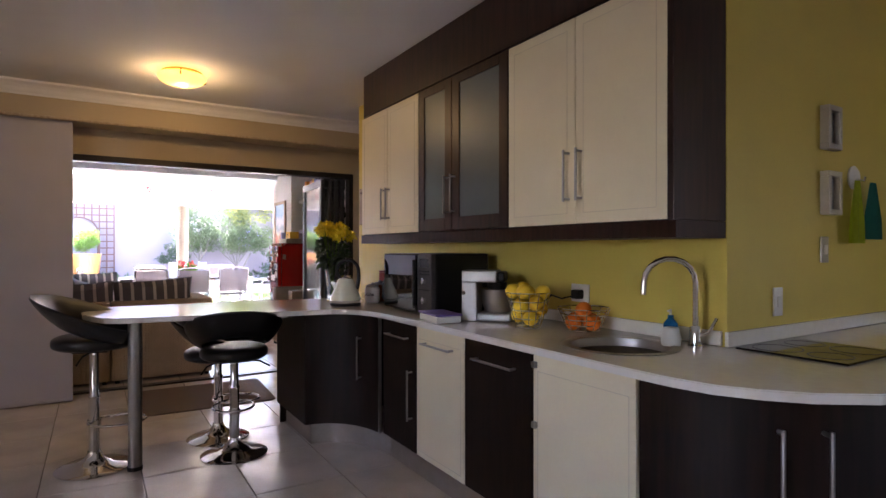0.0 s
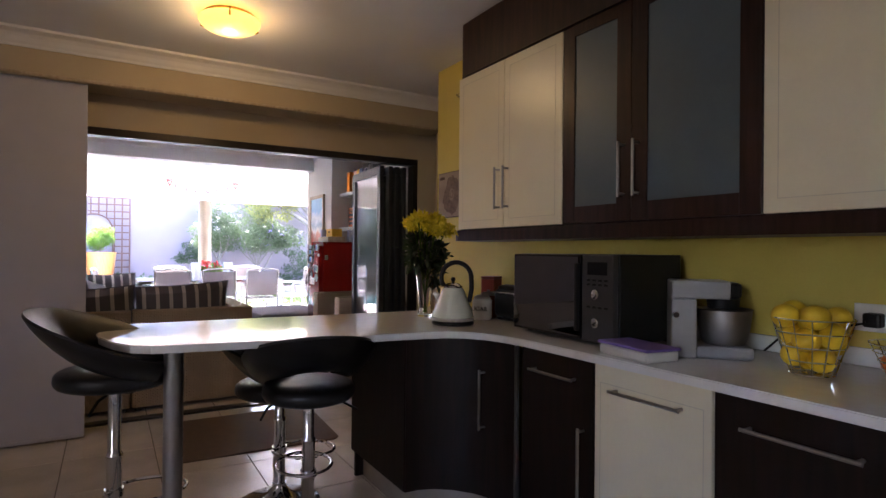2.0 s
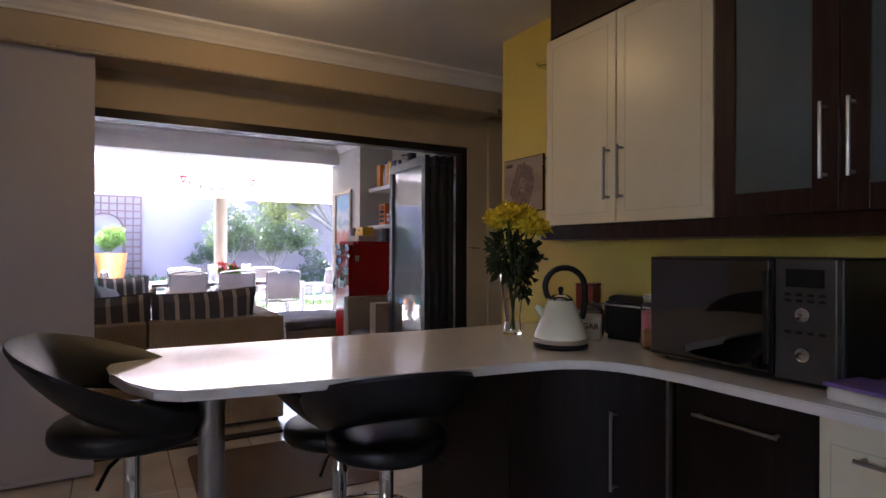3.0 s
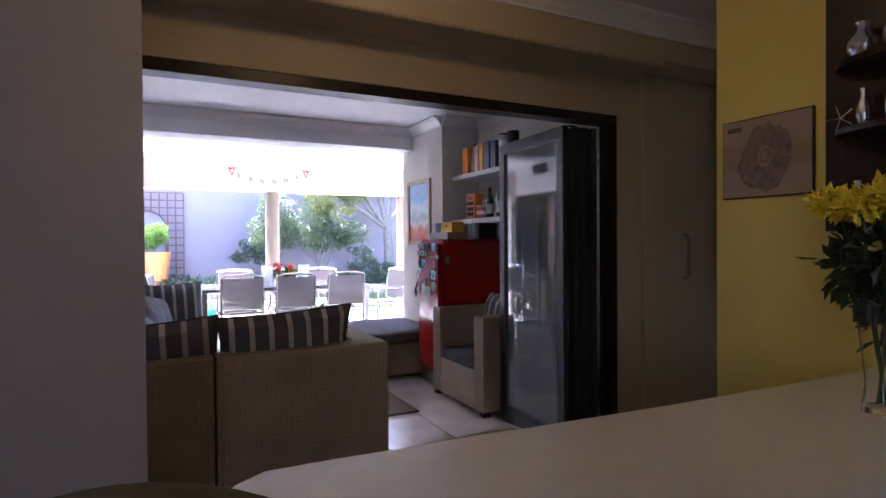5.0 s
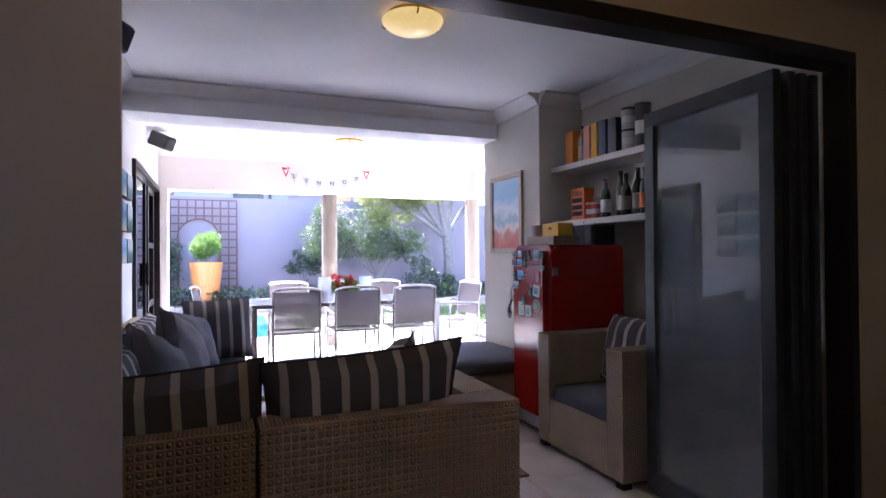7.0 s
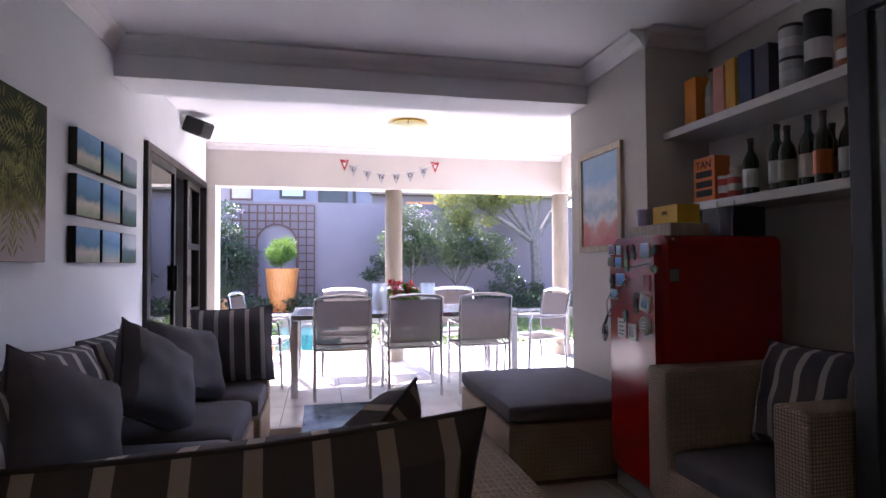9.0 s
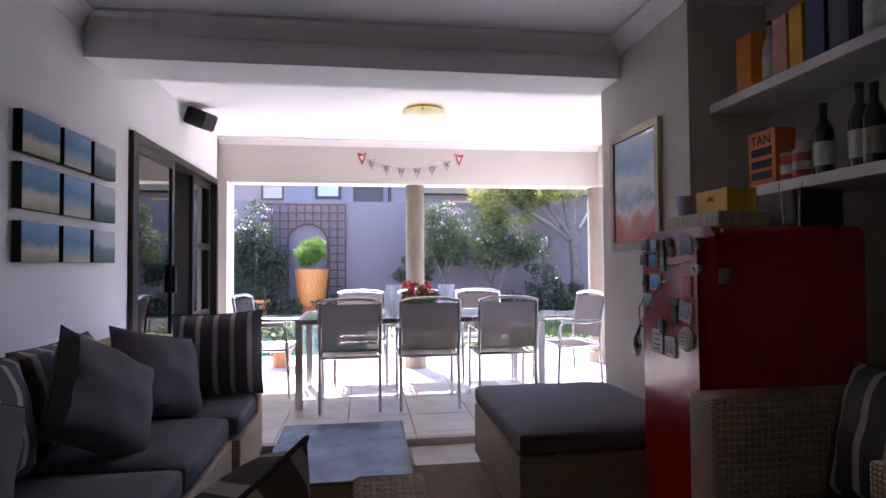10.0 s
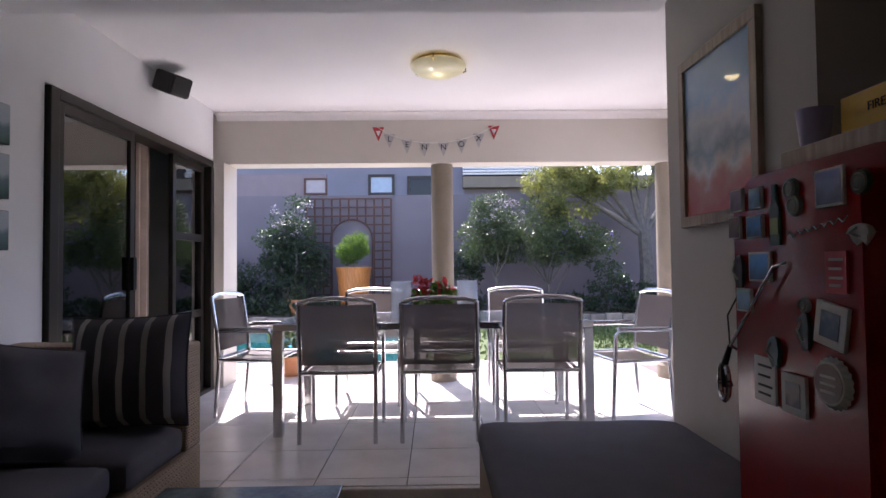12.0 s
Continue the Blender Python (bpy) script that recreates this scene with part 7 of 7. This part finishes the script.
# pots near the door
for x, y, r, h, lb in ((0.60, 13.55, 0.13, 0.20, "small terracotta pot with a spiky plant by the pool"),):
    t = plant("potted_plant", (x, y, PZ), [(0, 0, h + 0.14, 0.16, 0.16, 0.14)], 160, 0.12, M_LEAF2, lb, 8)
    part("pot", L([(0, 0), (r * 0.7, 0), (r * 0.95, h * 0.85), (r * 1.05, h * 0.85), (r * 1.05, h), (r * 0.9, h), (r * 0.85, h * 0.9), (0, h * 0.88)], 24), M_TERRA, t, smooth=True)
part("toy_ball", L([(0.11 * math.sin(radians(a)), 0.11 - 0.11 * math.cos(radians(a))) for a in range(0, 181, 15)], 20), paint((0.02, 0.30, 0.60)), label="blue ball floating in the pool", category="ball", smooth=True, at=pose(0.30, 14.9, -0.02))

# ---- garden ----
def clumps(c, r, n, size, seed, inner=0.35):
    """Many small uneven tufts spread through an ellipsoid, with gaps between them."""
    q = random.Random(seed)
    out = []
    while len(out) < n:
        d = Vector((q.uniform(-1, 1), q.uniform(-1, 1), q.uniform(-1, 1)))
        if not inner < d.length < 1:
            continue
        s = size * q.uniform(0.6, 1.35)
        out.append((c[0] + d.x * r[0], c[1] + d.y * r[1], c[2] + d.z * r[2], s * 1.15, s, s * 0.75))
    return out


pl = thing("tall_planter", (0.46, 18.95, 0.16), 0, "tall tapered orange-brown planter with a clipped bright green shrub", "planter")
part("pot", L([(0, 0), (0.235, 0), (0.255, 0.1), (0.345, 0.93), (0.355, 0.98), (0.33, 0.98), (0.31, 0.93), (0, 0.91)], 36), M_PLANTER, pl, smooth=True)
mesh_part("shrub", leaves(clumps((0, 0, 1.34), (0.31, 0.30, 0.31), 64, 0.09, 215, 0.3) + [(0, 0, 1.28, 0.22, 0.22, 0.24)], 6500, 0.038, 21), M_LEAF3, pl)
part("trunk", T([(0, 0, 0.9), (0, 0, 1.4)], 0.02, 6), M_BARK, pl)
tr = thing("trellis", (-0.70, 19.93, 0.165), 0, "brown wooden square trellis with an arched centre", "trellis")
W_, H_ = 1.83, 2.45
AX, AR, AZ = 0.98, 0.45, 1.55
for i in range(11):
    x = W_ * i / 10
    if AX - 0.43 < x < AX + 0.43:
        hgt = AZ + math.sqrt(max(0, AR ** 2 - (x - AX) ** 2))
        part("slat", B(x - 0.017, x + 0.017, -0.012, 0.012, hgt, H_), M_TRELLIS, tr)
    else:
        part("slat", B(x - 0.017, x + 0.017, -0.012, 0.012, 0.0, H_), M_TRELLIS, tr)
for j in range(14):
    z = H_ * j / 13
    dx = math.sqrt(max(0, AR ** 2 - max(0, z - AZ) ** 2)) if z < AZ + AR else 0
    if dx:
        part("cross_slat", B(0, AX - dx, -0.03, -0.012, z - 0.016, z + 0.016), M_TRELLIS, tr)
        part("cross_slat", B(AX + dx, W_, -0.03, -0.012, z - 0.016, z + 0.016), M_TRELLIS, tr)
    else:
        part("cross_slat", B(0, W_, -0.03, -0.012, z - 0.016, z + 0.016), M_TRELLIS, tr)
part("arch", T([(AX - AR, -0.01, 0.0)] + [(AX - AR * math.cos(radians(a)), -0.01, AZ + AR * math.sin(radians(a))) for a in range(0, 181, 12)] + [(AX + AR, -0.01, 0.0)], 0.018, 8), M_TRELLIS, tr, smooth=True)


def shrub(at, blobs, count, size, m, label, seed, trunks=(), flowers=None, name="shrub"):
    t = thing(name, at, 0, label, "garden shrub" if name == "shrub" else "tree", "garden shrubs" if name == "shrub" else "")
    bm = bmesh.new()
    for pts, r0, r1 in trunks:
        n = len(pts)
        tube(bm, pts, [r0 + (r1 - r0) * i / (n - 1) for i in range(n)], 8)
    if trunks:
        part("trunk", bm, M_BARK, t, smooth=True)
    mesh_part("crown", leaves(blobs, count, size, seed), m, t)
    if flowers:
        mesh_part("blossom", leaves(flowers[0], flowers[1], flowers[2], seed + 7, droop=0), flowers[3], t)


def limbs(rnd, base, n, h, spread, r):
    out = []
    for i in range(n):
        a = 2 * math.pi * (i + rnd.random() * 0.6) / n
        e = Vector(base) + Vector((math.cos(a) * spread * rnd.uniform(0.5, 1), math.sin(a) * spread * 0.6, h * rnd.uniform(0.8, 1.1)))
        m_ = (Vector(base) + e) / 2 + Vector((rnd.uniform(-0.08, 0.08), 0, -0.05))
        out.append(([tuple(base), tuple(m_), tuple(e)], r, r * 0.3))
    return out


rn = random.Random(12)
LILAC = mat("violet_petal", (0.26, 0.17, 0.55), 0.6, vary=0.3, scale=20)
WHITEP = mat("pale_pink_petal", (0.62, 0.52, 0.55), 0.6, vary=0.3, scale=20)
shrub((-0.80, 19.1, 0.2), clumps((-0.05, 0, 1.05), (0.68, 0.4, 0.95), 60, 0.21, 311, 0.2) + clumps((0.15, 0, 2.0), (0.3, 0.25, 0.35), 10, 0.13, 312, 0) + clumps((-0.75, 0.1, 0.45), (0.45, 0.3, 0.4), 10, 0.17, 313, 0), 12500, 0.060, M_LEAF, "dark green bushy shrub against the garden wall", 31, limbs(rn, (0, 0, 0), 5, 1.5, 0.5, 0.03), (clumps((0.1, -0.2, 1.95), (0.45, 0.3, 0.5), 16, 0.05, 314, 0), 170, 0.045, WHITEP))
shrub((-2.4, 19.2, 0.2), clumps((0, 0, 0.8), (0.7, 0.4, 0.65), 18, 0.2, 321, 0), 2500, 0.08, M_LEAF, "dark green shrub at the end of the flower bed", 32, limbs(rn, (0, 0, 0), 3, 0.8, 0.3, 0.03))
shrub((2.62, 19.3, 0.2), clumps((0, 0, 0.75), (0.32, 0.3, 0.55), 16, 0.13, 331, 0), 1700, 0.062, M_LEAF, "low dark green shrub beside the column", 33, limbs(rn, (0, 0, 0), 3, 0.8, 0.2, 0.02))
shrub((3.30, 18.9, 0.2), clumps((-0.05, 0, 1.5), (0.66, 0.42, 0.55), 50, 0.19, 341, 0.2) + clumps((-0.12, 0, 2.1), (0.36, 0.3, 0.3), 14, 0.15, 342, 0), 11000, 0.055, M_LEAF2, "grey-green flowering shrub with a thin trunk", 34, [([(0.05, 0, 0), (0.02, 0, 0.45), (-0.03, 0, 0.8)], 0.04, 0.03)] + limbs(rn, (-0.02, 0, 0.7), 7, 0.85, 0.5, 0.022), (clumps((-0.05, 0, 1.85), (0.6, 0.4, 0.55), 34, 0.06, 343, 0.2), 750, 0.036, WHITEP))
shrub((4.45, 18.9, 0.2), clumps((-0.05, 0, 1.45), (0.66, 0.4, 0.5), 44, 0.18, 351, 0.2) + clumps((0.65, 0, 1.4), (0.6, 0.35, 0.36), 26, 0.17, 352, 0) + clumps((-0.2, 0, 2.0), (0.5, 0.3, 0.3), 16, 0.15, 353, 0), 12500, 0.055, M_LEAF2, "grey-green shrub dotted with violet flowers", 35, [([(-0.12, 0, 0), (-0.1, 0, 0.35), (-0.2, 0, 0.8)], 0.04, 0.025), ([(-0.08, 0, 0), (0.02, 0, 0.4), (0.3, 0, 0.95)], 0.035, 0.02)] + limbs(rn, (-0.12, 0, 0.55), 7, 0.95, 0.75, 0.02), (clumps((0.45, -0.1, 1.45), (0.8, 0.35, 0.42), 30, 0.05, 354, 0.2), 320, 0.040, LILAC))
shrub((5.55, 18.75, 0.2), clumps((-0.1, 0, 0.7), (0.42, 0.3, 0.45), 20, 0.12, 361, 0) + clumps((0.45, 0, 0.35), (0.4, 0.3, 0.3), 12, 0.12, 362, 0), 2600, 0.06, M_LEAF, "dark green low shrub near the tree", 36, limbs(rn, (0, 0, 0), 3, 0.6, 0.3, 0.02))
tree_l = [([(0, 0, 0), (0.03, 0, 0.8), (-0.02, 0, 1.6)], 0.16, 0.13)]
for ex, ez, r in ((-1.7, 2.5, 0.07), (-1.2, 3.0, 0.08), (-0.5, 3.5, 0.09), (0.4, 3.6, 0.08), (1.2, 3.2, 0.07), (-0.9, 2.3, 0.05), (0.9, 2.6, 0.05), (-0.2, 3.0, 0.05)):
    tree_l.append(([(-0.02, 0, 1.5), (ex * 0.35, 0.1, 1.5 + (ez - 1.5) * 0.42), (ex * 0.75, 0.0, 1.5 + (ez - 1.5) * 0.8), (ex, -0.1, ez)], r, 0.018))
shrub((6.30, 19.0, 0.2), clumps((-1.65, -0.1, 2.45), (0.8, 0.5, 0.6), 44, 0.19, 371, 0) + clumps((-0.9, -0.1, 2.75), (0.8, 0.6, 0.45), 34, 0.19, 372, 0) + clumps((0.1, 0, 3.3), (0.9, 0.7, 0.5), 26, 0.18, 373, 0) + clumps((1.2, 0, 3.0), (0.7, 0.6, 0.5), 18, 0.18, 374, 0) + clumps((-0.2, -0.4, 2.7), (0.8, 0.4, 0.25), 12, 0.12, 375, 0), 18000, 0.066, M_LEAF4, "smooth grey-barked tree with spreading limbs and olive leaves", 37, tree_l, name="tree")
sp = plant("potted_plant", (-0.55, 18.62, 0.22), [(0, 0, 0.42, 0.16, 0.14, 0.13)], 300, 0.06, M_LEAF2, "small terracotta pot with a low plant in the flower bed", 51)
part("pot", L([(0, 0), (0.14, 0), (0.19, 0.26), (0.21, 0.26), (0.21, 0.31), (0.18, 0.31), (0.17, 0.27), (0, 0.26)], 24), M_TERRA, sp, smooth=True)
# low growth along the bed
mesh_part("bed_plants", leaves([(x, 18.7 + 0.2 * math.sin(3 * x), 0.36, 0.42, 0.25, 0.20) for x in [i * 0.55 - 4.5 for i in range(25)]], 7000, 0.10, 41, droop=-0.5), M_LEAF, kind="stuff", label="low grassy plants along the flower bed")
mesh_part("lawn_blades", leaves([(4.5 + 0.8 * i, 16.2, 0.02, 1.2, 1.8, 0.03) for i in range(6)] + [(2.8, 16.0, 0.02, 0.8, 1.8, 0.03)], 9000, 0.06, 42, droop=-2.0), M_GRASS, kind="stuff", label="short lawn grass")

# neighbouring house
nh = thing("neighbour_house", (0, 26, 0), 0, "blue-grey plastered house behind the garden wall", "house")
part("wall", B(-9, 3.05, 0, 0.3, -0.1, 8.0), M_HOUSE, nh)
for x, z, w, h, dark in ((0.36, 3.80, 0.86, 0.68, False), (1.70, 3.58, 1.0, 1.0, True)):
    wdw = part("window", B(x - w / 2, x + w / 2, -0.05, 0.0, z - h / 2, z - h / 2 + 0.09), M_BRONZE if x > -1 else M_TRELLIS, nh, "dark framed window")
    fm = M_BRONZE if x > -1 else M_TRELLIS
    part("frame", B(x - w / 2, x + w / 2, -0.05, 0.0, z + h / 2 - 0.09, z + h / 2), fm, wdw)
    for s in (x - w / 2, x + w / 2 - 0.09):
        part("frame", B(s, s + 0.09, -0.05, 0.0, z - h / 2 + 0.09, z + h / 2 - 0.09), fm, wdw)
    part("pane", B(x - w / 2 + 0.09, x + w / 2 - 0.09, -0.02, -0.01, z - h / 2 + 0.09, z + h / 2 - 0.09), M_BLACKGLASS if dark else mat("bright_pane", (0.35, 0.42, 0.5), 0.08, bump=0), wdw)
part("down_pipe", T([(2.42, -0.1, 0), (2.42, -0.1, 5.2)], 0.05, 8), M_BRONZE, nh, smooth=True)
ro = part("roof", B(3.0, 11.0, -0.3, 0.3, 3.66, 4.01), M_COLUMN, nh, "stone-coloured fascia and slatted roof")
for i in range(5):
    part("roof_slat", B(3.0, 5.8, -0.35 + 0.05 * i, -0.2 + 0.05 * i, 4.06 + 0.10 * i, 4.12 + 0.10 * i), M_ROOFSLAT, ro)
part("roof_backing", B(3.0, 6.6, 0.0, 0.3, 4.02, 5.2), M_BRONZE, ro)
part("lower_wall", B(3.05, 10.0, 0.05, 0.3, -0.1, 3.65), M_GARDENWALL, nh)
part("brick_strip", B(4.25, 5.3, 0.0, 0.05, 3.18, 3.44), paint((0.55, 0.22, 0.08)), nh)


bw = part("boundary_window", B(-0.76, -0.26, 19.97, 20.019, 2.72, 2.76), M_TRELLIS, kind="structure", label="small brown framed window above the trellis")
part("frame", B(-0.76, -0.26, 19.97, 20.019, 3.04, 3.08), M_TRELLIS, bw)
for xx in (-0.76, -0.30):
    part("frame", B(xx, xx + 0.04, 19.97, 20.019, 2.76, 3.04), M_TRELLIS, bw)
part("pane", B(-0.72, -0.30, 20.0, 20.019, 2.76, 3.04), paint((0.30, 0.26, 0.27), 0.1), bw)

# ---- bedroom glimpse ----
bd = thing("bed", (4.55, 8.4, -0.05), 0, "made bed with white linen and a teal throw", "bed")
part("bed_base", B(0, 1.4, 0, 1.7, 0.05, 0.32, bevel=0.01), M_WHITE, bd)
bm = bmesh.new()
seat_pad(bm, 0, 1.4, 0, 1.7, 0.322, 0.58)
part("duvet", bm, M_PAPER, bd, smooth=True)
bm = bmesh.new()
seat_pad(bm, -0.02, 1.42, 0.35, 0.85, 0.575, 0.62)
part("throw", bm, paint((0.05, 0.16, 0.20), 0.9), bd, smooth=True)
scatter_cushion((4.95, 9.85, 0.82), -14, 0, 0, 0.6, 0.45, M_PAPER, "plain white pillow on the bed", seed=21, piping=False)
scatter_cushion((5.6, 9.85, 0.82), -14, 0, 0, 0.6, 0.45, M_PAPER, "plain white pillow on the bed", seed=22, piping=False)
framed("framed_painting", (5.2, 10.148, 1.55), 0, 0.9, 0.55, M_BLACK, banded("abstract_print", [(0.0, (0.02, 0.02, 0.04)), (0.45, (0.10, 0.10, 0.30)), (0.6, (0.6, 0.6, 0.65)), (1.0, (0.03, 0.03, 0.06))], -0.3, 0.3, wobble=0.9, scale=5), "dark abstract picture in a black frame on the bedroom wall", mount=0.05)


# ---- floor tiles ----
def tile_field(parent, xs, ys, z, skip=lambda x, y: False, m=M_TILE):
    """Bevelled tiles between grid lines; like tiles share one mesh."""
    cache = {}
    for x0, x1 in zip(xs, xs[1:]):
        for y0, y1 in zip(ys, ys[1:]):
            if skip(x0, y0):
                continue
            key = (round(x1 - x0, 3), round(y1 - y0, 3))
            if key not in cache:
                w, d, g, b = (x1 - x0) / 2 - 0.002, (y1 - y0) / 2 - 0.002, 0.0, 0.0025
                bm = bmesh.new()
                lo = [bm.verts.new(v) for v in ((-w, -d, -0.006), (w, -d, -0.006), (w, d, -0.006), (-w, d, -0.006))]
                mi = [bm.verts.new(v) for v in ((-w, -d, -b), (w, -d, -b), (w, d, -b), (-w, d, -b))]
                hi = [bm.verts.new(v) for v in ((-w + b, -d + b, 0), (w - b, -d + b, 0), (w - b, d - b, 0), (-w + b, d - b, 0))]
                bm.faces.new(hi)
                for i in range(4):
                    j = (i + 1) % 4
                    bm.faces.new((lo[i], lo[j], mi[j], mi[i]))
                    bm.faces.new((mi[i], mi[j], hi[j], hi[i]))
                cache[key] = mesh_from(bm)
                cache[key].materials.append(m)
            o = new("tile", cache[key])
            o.parent = parent
            o.location = ((x0 + x1) / 2, (y0 + y1) / 2, z)


gx = [0.42 + 0.48 * i for i in range(-7, 12)]
tile_field(floor, [x for x in gx if x < 3.0], [4.03 + 0.55 * i for i in range(-7, 5)] + [6.885], 0.0)
tile_field(floor, [3.09, 3.6, 4.1, 4.6, 5.1, 5.6, 6.0], [5.95, 6.45, 6.86], 0.0)
tile_field(floor, [0.025, 0.42, 0.90, 1.38, 1.86, 2.33, 2.81, 3.29, 3.598], [6.98, 7.57, 8.15, 8.73, 9.31, 9.87, 10.595], 0.0, lambda x, y: x > 2.9 and y > 9.2)
tile_field(patio_floor, [0.05, 0.50, 0.97, 1.44, 1.91, 2.38, 2.85, 3.32, 3.79, 4.26], [10.645, 10.745, 11.20, 11.76, 12.30, 12.84, 13.38, 13.88], PATIO_Z, m=M_TILE_LIT)
